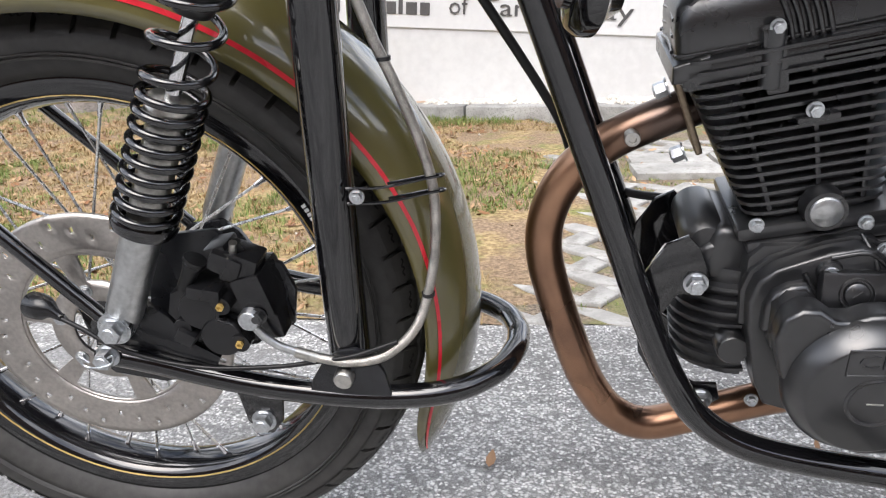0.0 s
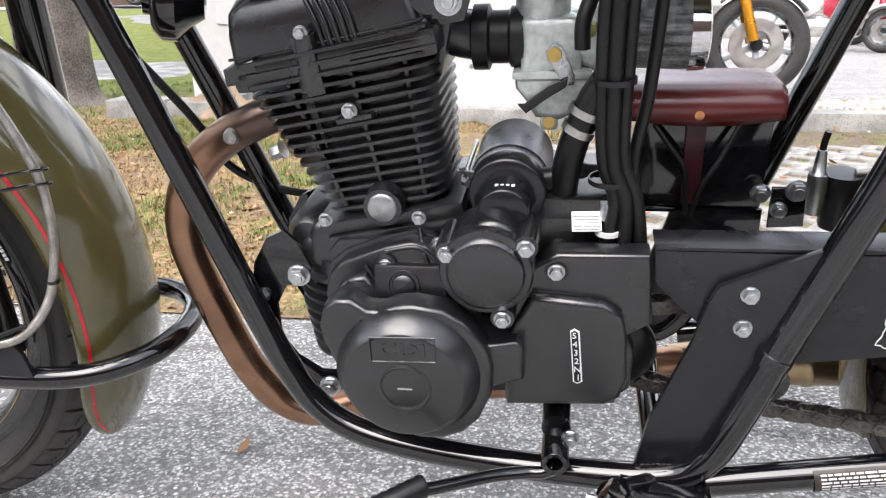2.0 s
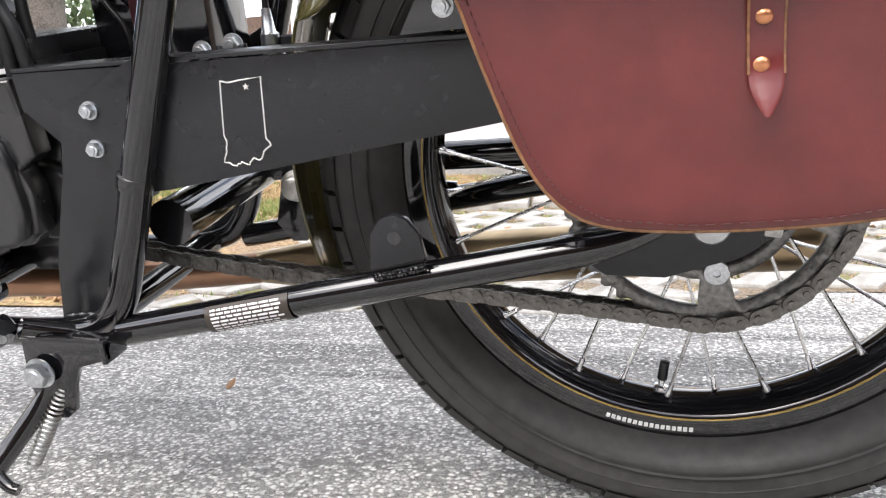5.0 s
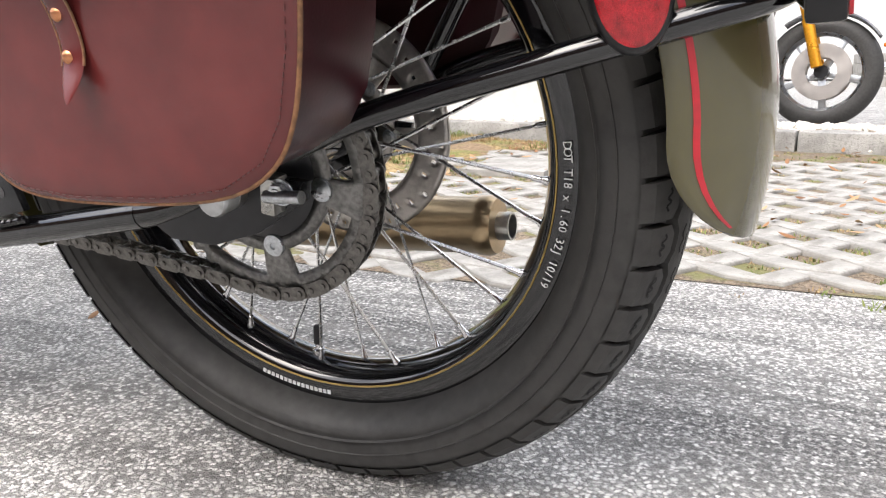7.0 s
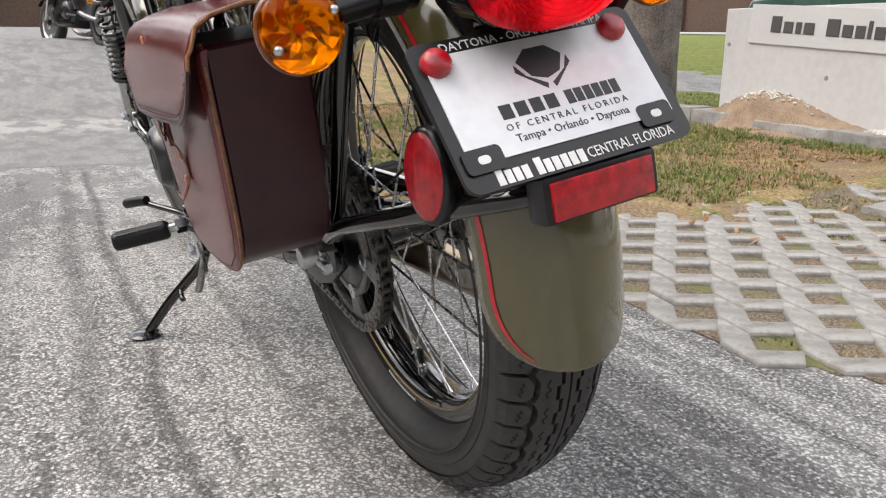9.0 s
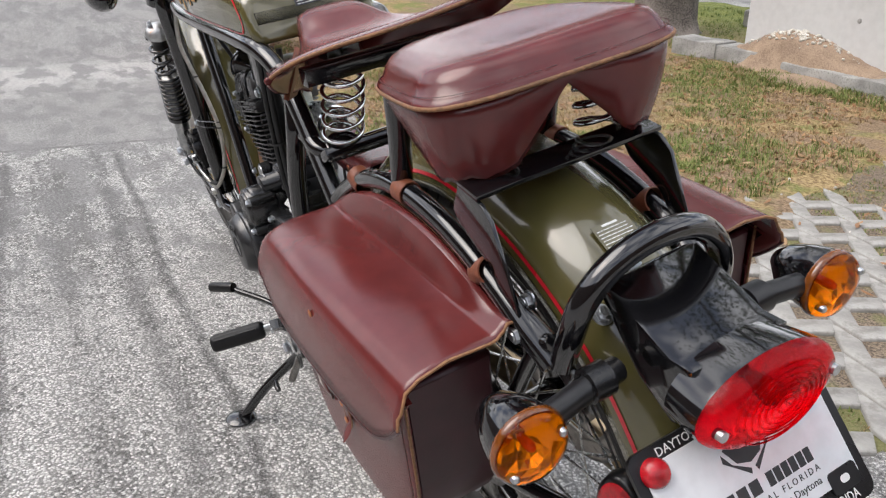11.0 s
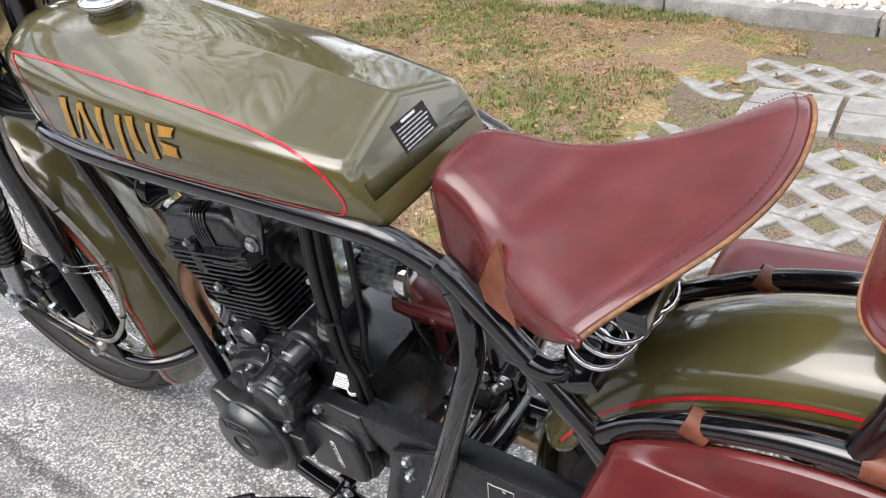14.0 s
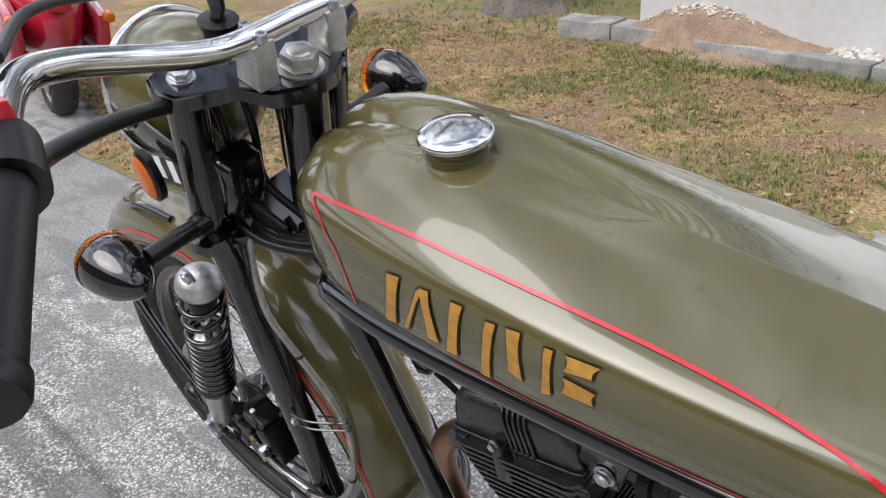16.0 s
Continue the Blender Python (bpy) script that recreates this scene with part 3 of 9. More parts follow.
# loose stuff: gravel, leaves, grass
def pebbles(n, where, r0, r1, seed):
    rnd = random.Random(seed)
    vs, fs = [], []
    ph = (1 + 5 ** .5) / 2
    ico = [(-1, ph, 0), (1, ph, 0), (-1, -ph, 0), (1, -ph, 0), (0, -1, ph), (0, 1, ph), (0, -1, -ph), (0, 1, -ph), (ph, 0, -1), (ph, 0, 1), (-ph, 0, -1), (-ph, 0, 1)]
    tri = [(0, 11, 5), (0, 5, 1), (0, 1, 7), (0, 7, 10), (0, 10, 11), (1, 5, 9), (5, 11, 4), (11, 10, 2), (10, 7, 6), (7, 1, 8), (3, 9, 4), (3, 4, 2), (3, 2, 6), (3, 6, 8), (3, 8, 9), (4, 9, 5), (2, 4, 11), (6, 2, 10), (8, 6, 7), (9, 8, 1)]
    for _ in range(n):
        x, y, z = where(rnd)
        r = rnd.uniform(r0, r1)
        sx, sy, sz = (r * rnd.uniform(.7, 1.3) / 1.9 for _ in range(3))
        q = Euler((rnd.uniform(0, 6), rnd.uniform(0, 6), rnd.uniform(0, 6))).to_matrix()
        b = len(vs)
        for p in ico:
            w = q @ V(p[0] * sx * rnd.uniform(.85, 1.15), p[1] * sy, p[2] * sz)
            vs.append((x + w.x, y + w.y, z + w.z * .8))
        fs += [(b + i, b + j, b + k) for i, j, k in tri]
    me = bpy.data.meshes.new("gravel")
    me.from_pydata(vs, [], fs)
    return me


def stuff(name, me, material, label, category):
    me.materials.append(M[material])
    o = new(name, me)
    return tagged(o, label, category, kind="stuff")


def bed_stone(r):
    x = r.uniform(-.25, 2.4)
    y = r.uniform(3.30 - (x + .03) * .08, 3.45)
    return x, y, bed(x, y) + .006


stuff("gravel", pebbles(900, bed_stone, .010, .024, 1), "gravel", "white gravel in the bed behind the kerb", "gravel")


def crest_stone(r):
    x, y = r.gauss(-.90, .16), r.gauss(3.42, .025)
    return x, y, bed(x, y) + .004


stuff("gravel", pebbles(130, crest_stone, .004, .012, 2), "gravel", "pale stones on the earth mound", "gravel")


def stray(r):
    x, y = r.uniform(-1.5, 3.8), r.uniform(.72, 3.1)
    return x, y, (turf(x, y) if x < .75 else .03) + .002


stuff("gravel", pebbles(60, stray, .003, .008, 3), "gravel", "stray pale stones on the lawn", "gravel")


def grass(n, where, hmin, hmax, seed, name, material, label, blades=6):
    rnd = random.Random(seed)
    vs, fs = [], []
    for _ in range(n):
        p = where(rnd)
        if p is None:
            continue
        x, y, z = p
        for _ in range(blades):
            a, h, w = rnd.uniform(0, 6.283), rnd.uniform(hmin, hmax), rnd.uniform(.0010, .0022)
            lean = rnd.uniform(.2, 1.3) * h
            bx, by = x + rnd.gauss(0, .009), y + rnd.gauss(0, .009)
            ca, sa = math.cos(a), math.sin(a)
            b = len(vs)
            vs += [(bx - sa * w, by + ca * w, z), (bx + sa * w, by - ca * w, z), (bx + ca * lean * .45 + sa * w * .7, by + sa * lean * .45 - ca * w * .7, z + h * .62), (bx + ca * lean * .45 - sa * w * .7, by + sa * lean * .45 + ca * w * .7, z + h * .62), (bx + ca * lean, by + sa * lean, z + h * rnd.uniform(.7, 1.0))]
            fs += [(b, b + 1, b + 2, b + 3), (b + 3, b + 2, b + 4)]
    me = bpy.data.meshes.new(name)
    me.from_pydata(vs, [], fs)
    return stuff(name, me, material, label, "grass")


def clump_map(x, y, k):
    return math.sin(x * 2.9 + k) * math.sin(y * 3.3 + k * 2) + .6 * math.sin(x * 7.7 + 2 * k) * math.sin(y * 6.9 + k) + .4 * math.sin(x * 17 + k) * math.sin(y * 15 + 3 * k)


def on_lawn(k, cut):
    def where(r):
        x, y = r.uniform(-3.6, .75), r.uniform(.67, 3.25)
        if clump_map(x, y, k) + r.uniform(-.5, .5) < cut or pavers_here(x, y) or y < lawn_edge(x) or (x < -2.5 and y < .9 + .25 * (-2.5 - x)):
            return None
        if math.hypot((x + .72) / .3, (y - 3.25) / .16) < 1:
            return None
        return x, y, turf(x, y) - .002
    return where


grass(17000, on_lawn(1.0, .26), .012, .034, 11, "grass", "blade", "patchy green lawn grass")
grass(13000, on_lawn(4.3, -.6), .008, .024, 12, "grass", "straw", "dry straw-coloured lawn grass")


def by_kerb(r):
    x = r.uniform(-3.4, .2)
    y = r.uniform(3.0, 3.34) if x > -1 else r.uniform(3.2, 5.5)
    if x > -1.8 and y > 3.4:
        return None
    return x, y, turf(x, y)


grass(1700, by_kerb, .014, .040, 13, "grass", "blade", "greener grass along the kerb and round the trunk")


def in_hole(x, y):
    """Whether a place lies in a hole of the grid paving."""
    dx, dy = x - 1.132, y - .9575
    det = .1018 * .0972 + .0998 * .0883
    i, j = (dx * .0972 - dy * .0883) / det, (dx * .0998 + dy * .1018) / det
    return abs(i - round(i)) < .26 and abs(j - round(j)) < .27


def in_paving(r):
    x, y = r.uniform(.35, 3.9), r.uniform(.75, 2.95)
    if clump_map(x, y, 2.2) + r.uniform(-.35, .35) < (.30 if y < 1.5 else .0) or (x > .8 and not in_hole(x, y)):
        return None
    return x, y, .001


grass(9000, in_paving, .004, .013, 14, "grass", "blade", "grass growing through the grid paving", 5)
grass(11000, in_paving, .003, .010, 15, "grass", "straw", "dry grass in the grid paving", 5)


def leaf_mesh(r, x, y, z, size):
    a = r.uniform(0, 6.283)
    t = Euler((r.uniform(-.5, .5), r.uniform(-.5, .5), a)).to_matrix()
    vs = []
    for u, w in ((-1, 0), (-.5, .30), (.1, .36), (.65, .2), (1, 0), (.65, -.2), (.1, -.36), (-.5, -.30)):
        p = t @ V(u * size, w * size, .22 * size * (u * u) + .3 * size * abs(w))
        vs.append((x + p.x, y + p.y, z + p.z + size * .18))
    return vs


def leaf_litter(n, where, s0, s1, seed, label):
    r = random.Random(seed)
    vs, fs = [], []
    for _ in range(n):
        p = where(r)
        if p is None:
            continue
        b = len(vs)
        vs += leaf_mesh(r, *p, r.uniform(s0, s1))
        fs += [(b, b + 1, b + 2, b + 3, b + 4), (b, b + 4, b + 5, b + 6, b + 7)]
    me = bpy.data.meshes.new("dry_leaves")
    me.from_pydata(vs, [], fs)
    return stuff("dry_leaves", me, "dry_leaf", label, "leaves")


leaf_litter(7500, on_lawn(7.0, -.75), .008, .022, 21, "fallen brown leaves scattered on the lawn")
leaf_litter(420, lambda r: (r.uniform(.3, 3.6), r.uniform(1.2, 3.0), .0125), .010, .024, 22, "fallen brown leaves on the grid paving")


def single_leaf(x, y, size, seed, label):
    me = bpy.data.meshes.new("fallen_leaf")
    me.from_pydata(leaf_mesh(random.Random(seed), 0, 0, 0, size), [], [(0, 1, 2, 3, 4), (0, 4, 5, 6, 7)])
    me.materials.append(M["dry_leaf"])
    o = new("fallen_leaf", me)
    o.matrix_world = pose(x, y, .002, 0, 0, 0)
    o.modifiers.new("thick", "SOLIDIFY").thickness = .0006
    tagged(o, label, "leaf", "leaves on the asphalt")


single_leaf(.353, .200, .018, 3, "curled dry brown leaf lying on the asphalt")
single_leaf(.788, .278, .012, 8, "small dry brown leaf lying on the asphalt")

# ---- the tree beside the sign ----
tree = new("oak_tree")
tree.matrix_world = pose(-2.45, 3.88, .0)
tagged(tree, "thick grey-barked oak standing in the lawn", "tree")
bm = bmesh.new()
prof = [(0, .34), (.06, .27), (.14, .235), (.35, .215), (.8, .205), (1.4, .20), (2.0, .205), (2.6, .21)]
rings = []
for z, r in prof:
    rings.append([bm.verts.new((r * (1 + .10 * math.sin(5 * a + 1) * math.exp(-z * 3) + .05 * math.sin(9 * a + z * 2) + .03 * math.sin(17 * a + z * 5)) * math.cos(a) + .03 * z, r * (1 + .10 * math.sin(5 * a + 1) * math.exp(-z * 3) + .05 * math.sin(9 * a + z * 2)) * math.sin(a), z - .02)) for a in [2 * math.pi * k / 40 for k in range(40)]])
for a, b in zip(rings, rings[1:]):
    for k in range(40):
        bm.faces.new((a[k], a[(k + 1) % 40], b[(k + 1) % 40], b[k]))
part("trunk", bm, "bark", tree, "ridged grey bark")
rnd = random.Random(31)
tips = []
for k in range(7):
    a = k * .9 + rnd.uniform(-.2, .2)
    L = rnd.uniform(3.0, 4.6)
    pts = [V(.07, 0, 2.45), V(.3 * math.cos(a), .3 * math.sin(a), 2.9), V(L * .5 * math.cos(a), L * .5 * math.sin(a), 3.6 + .2 * k % .7), V(L * math.cos(a + .2), L * math.sin(a + .2), 4.3 + rnd.uniform(0, 1.2))]
    line = spline(pts, 6)
    part("limb", sweep(bmesh.new(), line, [.13 - .11 * i / (len(line) - 1) for i in range(len(line))], 10), "bark", tree)
    tips += [line[-1], line[-4], line[-7], line[-10]]
vs, fs = [], []
for k in range(11000):
    c = rnd.choice(tips)
    p = c + V(rnd.gauss(0, .70), rnd.gauss(0, .70), rnd.gauss(.15, .45))
    q = Euler((rnd.uniform(0, 6), rnd.uniform(0, 6), rnd.uniform(0, 6))).to_matrix()
    s = rnd.uniform(.04, .085)
    b = len(vs)
    for u, w in ((-1, 0), (0, .42), (1, 0), (0, -.42)):
        vs.append(tuple(p + q @ V(u * s, w * s, 0)))
    fs.append((b, b + 1, b + 2, b + 3))
me = bpy.data.meshes.new("crown")
me.from_pydata(vs, [], fs)
me.materials.append(M["leafy"])
o = new("crown", me)
o.parent = tree
bx = part("utility_box", block((.16, .12, .13), (0, 0, .065), None, .015, 3), "kerb", None)
bx.matrix_world = pose(-2.35, 4.75, rise(-2.35, 4.75) + .012, 0, 0, 25)
tagged(bx, "small dark grey box on the far lawn", "box")

# ---- far side: street, wall and trees ----
sheet(steps((-90, 20, 10)), steps((15, 19, 2)), lambda x, y: rise(x, y) + .03, "street", "road", "pale street beyond the lawn", "road")
wallz = rise(-20, 24)
far = tagged(part("wall_far", block((130, .4, 2.6), (-25, 24.2, wallz + 1.2)), "brick", smooth=False), "long brown wall across the street", "wall", kind="structure")
for k in range(24):
    part("wall_pier", block((.5, .2, 2.7), (-85 + 5.2 * k, 23.93, wallz + 1.25), None, .02), "brick", far, smooth=False)
far2 = tagged(part("wall_lane_end", block((.4, 34, 2.4), (-30.2, 2, rise(-30, 0) + 1.1)), "brick", smooth=False), "brown wall at the end of the lane", "wall", kind="structure")


def far_tree(x, y, h, w, seed):
    t = new("far_tree")
    t.matrix_world = pose(x, y, rise(x, y))
    tagged(t, "dark leafy tree behind the brown wall", "tree", "trees behind the wall")
    r = random.Random(seed)
    part("trunk", tube([(0, 0, -.1), (.1, 0, h * .3), (0, .1, h * .62)], [.24 - .012 * i for i in range(17)], 10), "bark", t)
    vs, fs = [], []
    hubs = [V(r.gauss(0, w * .4), r.gauss(0, w * .4), h * r.uniform(.42, 1.0)) for _ in range(16)]
    for k in range(1300):
        p = r.choice(hubs) + V(r.gauss(0, w * .17), r.gauss(0, w * .17), r.gauss(0, h * .07))
        q = Euler((r.uniform(0, 6), r.uniform(0, 6), r.uniform(0, 6))).to_matrix()
        s = r.uniform(.12, .28)
        b = len(vs)
        for u, v in ((-1, 0), (0, .5), (1, 0), (0, -.5)):
            vs.append(tuple(p + q @ V(u * s, v * s, 0)))
        fs.append((b, b + 1, b + 2, b + 3))
    me = bpy.data.meshes.new("crown")
    me.from_pydata(vs, [], fs)
    me.materials.append(M["leafy"])
    o = new("crown", me)
    o.parent = t


for k in range(11):
    far_tree(-66 + 8.2 * k, 27.5 + (k % 3) * 1.6, 6.5 + (k * 37 % 5) * .7, 3.4 + (k * 13 % 4) * .4, 50 + k)
for k in range(4):
    far_tree(-34 - (k % 2) * 1.5, -9 + 6.4 * k, 7 + (k % 3) * .8, 3.6, 80 + k)


# ---- parked vehicles ----
M["red_paint"] = mat("red_bodywork", (.42, .012, .035), .25, 0, .06, 8, coat=1.0)
M["white_paint"] = mat("white_bodywork", (.72, .72, .70), .3, 0, .04, 8, coat=.8)
M["orange_metal"] = mat("orange_anodised", (.75, .33, .02), .3, .6, .1, 20)
M["green_paint"] = mat("dark_green_bodywork", (.03, .075, .06), .25, 0, .1, 3, coat=1.0)
M["dark_glass"] = mat("dark_window_glass", (.02, .024, .026), .06, 0, .1, 2, coat=1.0)


def wheel_of(parent, at, R, w, rim_m="zinc", spokes=5, disc_m="disc"):
    ty = part("wheel", turned([(R * .70, -w * .42), (R * .80, -w * .52), (R * .93, -w * .44), (R * .99, -w * .2), (R, 0), (R * .99, w * .2), (R * .93, w * .44), (R * .80, w * .52), (R * .70, w * .42)], seg=48, closed=True), "rubber", parent, "black tyre on an alloy wheel", at=at)
    part("rim", turned([(R * .72, -w * .36), (R * .70, -w * .40), (R * .66, -w * .30), (R * .64, 0), (R * .66, w * .30), (R * .70, w * .40), (R * .72, w * .36)], seg=48, closed=True), rim_m, ty)
    for k in range(spokes):
        a = 360 / spokes * k + 12
        part("spoke", block((R * .62, w * .22, R * .13), (R * .36, 0, 0), None, R * .02), rim_m, ty, at=pose(0, 0, 0, 0, a, 0))
    for s in (-1, 1):
        part("brake_disc", turned([(R * .26, s * w * .45), (R * .50, s * w * .45), (R * .50, s * w * .49), (R * .26, s * w * .49)], seg=40, closed=True), disc_m, ty)
    part("hub", turned([(0, -w * .5), (R * .12, -w * .5), (R * .14, 0), (R * .12, w * .5), (0, w * .5)], seg=24), "satin", ty)
    return ty


def street_bike(at, paint, fork_m, label, panniers=False):
    """A parked naked motorcycle; it faces +x and stands on its side stand."""
    b = new("parked_motorcycle")
    b.matrix_world = at
    tagged(b, label, "motorcycle", "parked motorcycles")
    R = .305
    wheel_of(b, pose(1.42, 0, R), R, .12, "zinc")
    wheel_of(b, pose(0, 0, R), R, .17, "satin")
    for s in (-1, 1):
        part("fork_tube", tube([(1.40, s * .10, R + .02), (1.33, s * .10, .58)], .030, 16, False), fork_m, b, "fork leg")
        part("fork_upper", tube([(1.34, s * .10, .55), (1.20, s * .10, .98)], .024, 16, False), fork_m, b)
        part("frame_spar", tube([(1.16, s * .06, .90), (.92, s * .15, .80), (.60, s * .16, .60), (.48, s * .14, .42)], .030, 12), "satin", b)
        part("swingarm", tube([(.48, s * .11, .40), (.2, s * .12, .34), (0, s * .12, R)], .026, 12), "alu", b)
        part("handlebar", tube([(1.17, 0, 1.04), (1.14, s * .15, 1.07), (1.04, s * .36, 1.06)], .012, 12), "satin", b)
        part("grip", tube([(1.075, s * .28, 1.065), (1.03, s * .385, 1.058)], .017, 12, False), "hose", b)
        part("mirror_stalk", tube([(1.10, s * .22, 1.07), (1.12, s * .30, 1.20), (1.10, s * .34, 1.27)], .006, 8), "satin", b)
        part("mirror", slab([(1.075, 1.26), (1.12, 1.25), (1.13, 1.31), (1.08, 1.32)], s * .27, s * .41, .008), "satin", b)
        part("turn_signal", turned([(0, .035), (.02, .03), (.026, 0), (.018, -.03), (0, -.035)], seg=20, axis="x"), "amber", b, "amber turn signal", at=pose(1.30, s * .19, .86))
        part("turn_signal", turned([(0, .035), (.02, .03), (.026, 0), (.018, -.03), (0, -.035)], seg=20, axis="x"), "amber", b, "amber turn signal", at=pose(-.16, s * .17, .78))
        part("radiator_shroud", slab([(1.02, .88), (1.14, .76), (1.10, .52), (.98, .46), (.90, .66)], s * .15, s * .19, .012), paint, b)
        part("belly_pan", slab([(.55, .26), (1.02, .28), (1.10, .44), (.98, .40), (.56, .36)], s * .12, s * .16, .010), "satin", b)
        part("footrest", tube([(.46, s * .16, .36), (.45, s * .26, .36)], .012, 10, False), "alu", b)
        if panniers:
            part("pannier", block((.50, .19, .40), (-.02, s * .30, .66), None, .05, 4), paint, b, "hard side case")
            part("pannier_lid", block((.52, .02, .42), (-.02, s * .40, .66), None, .02, 3), paint, b)
    tank_b = bmesh.new()
    for v in bmesh.ops.create_uvsphere(tank_b, u_segments=28, v_segments=16, radius=1)["verts"]:
        x, y, z = v.co
        v.co = V(.87 + x * .27 * (1 if x < 0 else .95), y * (.155 + .03 * x), .88 + z * .145 - .05 * max(0, -x) * 1.2)
    part("fuel_tank", tank_b, paint, b, "painted fuel tank")
    part("seat", slab([(.66, .84), (.52, .80), (.34, .82), (.16, .88), (-.18, .92), (-.22, .88), (.1, .80), (.4, .74), (.66, .76)], -.12, .12, .030, None, 4), "plastic", b, "black seat")
    part("tail", slab([(.30, .80), (.0, .88), (-.24, .90), (-.28, .86), (-.05, .78), (.25, .72)], -.105, .105, .02, None, 3), paint, b)
    part("engine", slab([(.50, .32), (.60, .24), (.95, .24), (1.05, .36), (1.04, .55), (.90, .70), (.70, .68), (.52, .52)], -.16, .16, .03, None, 3), "engine", b, "black engine block")
    part("clutch_cover", turned([(0, -.20), (.085, -.20), (.10, -.185), (.105, -.15)], seg=32, at=(.66, 0, .42)), "engine", b)
    part("clutch_cover", turned([(0, .20), (.085, .20), (.10, .185), (.105, .15)], seg=32, at=(.66, 0, .42)), "engine", b)
    part("exhaust", tube([(1.0, -.06, .5), (1.12, -.08, .34), (.95, -.10, .19), (.6, -.15, .2), (.3, -.2, .3), (-.05, -.23, .42)], [.024] * 20 + [.024 + .035 * i / 5 for i in range(5)] + [.058] * 16, 16), "steel", b, "steel exhaust")
    part("headlight", turned([(0, -.10), (.05, -.09), (.085, -.04), (.092, .02), (.085, .045), (.05, .06), (0, .066)], seg=32, axis="x"), "glass" if "glass" in M else "chrome", b, "round headlight", at=pose(1.36, 0, .92))
    part("front_mudguard", turned([(.325, -.075), (.335, -.05), (.34, 0), (.335, .05), (.325, .075)], seg=20, arc=(radians(35), radians(130)), at=(1.42, 0, R)), paint, b)
    part("yoke", block((.09, .24, .03), (1.21, 0, .93), Euler((0, radians(20), 0)).to_matrix(), .01), "satin", b)
    part("side_stand", tube([(.50, -.14, .26), (.44, -.22, .12), (.40, -.28, .01)], .010, 8), "satin", b)
    part("plate_hanger", slab([(-.24, .84), (-.30, .66), (-.34, .52), (-.32, .52), (-.27, .68), (-.20, .82)], -.05, .05, .006), "satin", b)
    part("tail_light", block((.03, .14, .05), (-.27, 0, .865), None, .01), "redlens", b, "red tail light")
    part("shock", spring((.42, 0, .50), (.50, 0, .72), .036, 7, .006, 8), "orange_metal", b)
    part("radiator", block((.04, .30, .28), (1.06, 0, .60), Euler((0, radians(-12), 0)).to_matrix(), .006), "satin", b)
    return b


def scooter(at, paint, label):
    b = new("scooter")
    b.matrix_world = at
    tagged(b, label, "scooter", "parked scooters")
    wheel_of(b, pose(1.22, 0, .22), .22, .11, "zinc", 5)
    wheel_of(b, pose(0, 0, .22), .22, .12, "zinc", 5)
    part("leg_shield", slab([(1.00, .30), (1.06, .34), (1.02, .70), (.94, .98), (.86, .98), (.92, .70), (.94, .40)], -.22, .22, .03, None, 4), paint, b, "painted leg shield")
    part("floorboard", slab([(.96, .24), (.96, .32), (.45, .32), (.40, .24)], -.17, .17, .02, None, 3), paint, b)
    body = bmesh.new()
    for v in bmesh.ops.create_uvsphere(body, u_segments=28, v_segments=16, radius=1)["verts"]:
        x, y, z = v.co
        v.co = V(.10 + x * .46, y * (.20 - .04 * abs(x)), .50 + z * (.22 - .05 * x))
    part("body_shell", body, paint, b, "rounded painted body shell")
    part("seat", slab([(.46, .70), (.40, .76), (.10, .79), (-.28, .80), (-.32, .74), (.0, .68), (.42, .66)], -.14, .14, .03, None, 4), "plastic", b, "black seat")
    guard = turned([(.235, -.09), (.26, -.06), (.27, 0), (.26, .06), (.235, .09)], seg=20, arc=(radians(20), radians(160)), at=(1.22, 0, .22))
    part("front_mudguard", guard, paint, b)
    part("headset", block((.16, .20, .12), (.90, 0, 1.02), Euler((0, radians(15), 0)).to_matrix(), .04, 4), paint, b)
    part("headlight", turned([(0, .03), (.045, .02), (.06, -.02), (.055, -.05), (0, -.05)], seg=28, axis="x", at=(.985, 0, 1.02)), "chrome", b, "round headlight")
    for s in (-1, 1):
        part("handlebar", tube([(.88, s * .08, 1.05), (.82, s * .22, 1.07), (.76, s * .34, 1.05)], .014, 12), "chrome", b)
        part("turn_signal", turned([(0, .03), (.02, .02), (.022, -.02), (0, -.03)], seg=18, axis="x", at=(1.02, s * .18, .74)), "amber", b, "amber turn signal")
        part("mirror", slab([(.83, 1.26), (.86, 1.25), (.87, 1.33), (.84, 1.34)], s * .24, s * .36, .008), "chrome", b)
    for s in (-1, 1):
        part("turn_signal", turned([(0, -.04), (.022, -.03), (.030, 0), (.022, .02), (0, .024)], seg=18, axis="x", at=(-.36, s * .20, .50)), "amber", b, "amber turn signal")
        part("side_panel", slab([(-.30, .34), (-.12, .24), (.30, .26), (.42, .36), (.36, .52), (-.10, .58), (-.32, .50)], s * .15, s * .215, .03, None, 3), paint, b)
    part("exhaust", tube([(.3, -.12, .2), (.0, -.19, .22), (-.2, -.21, .25), (-.38, -.21, .28)], [.02] * 9 + [.045] * 16, 16), "chrome", b, "chrome exhaust")
    part("tail_light", block((.05, .10, .06), (-.36, 0, .56), None, .015), "redlens", b, "red tail light")
    return b


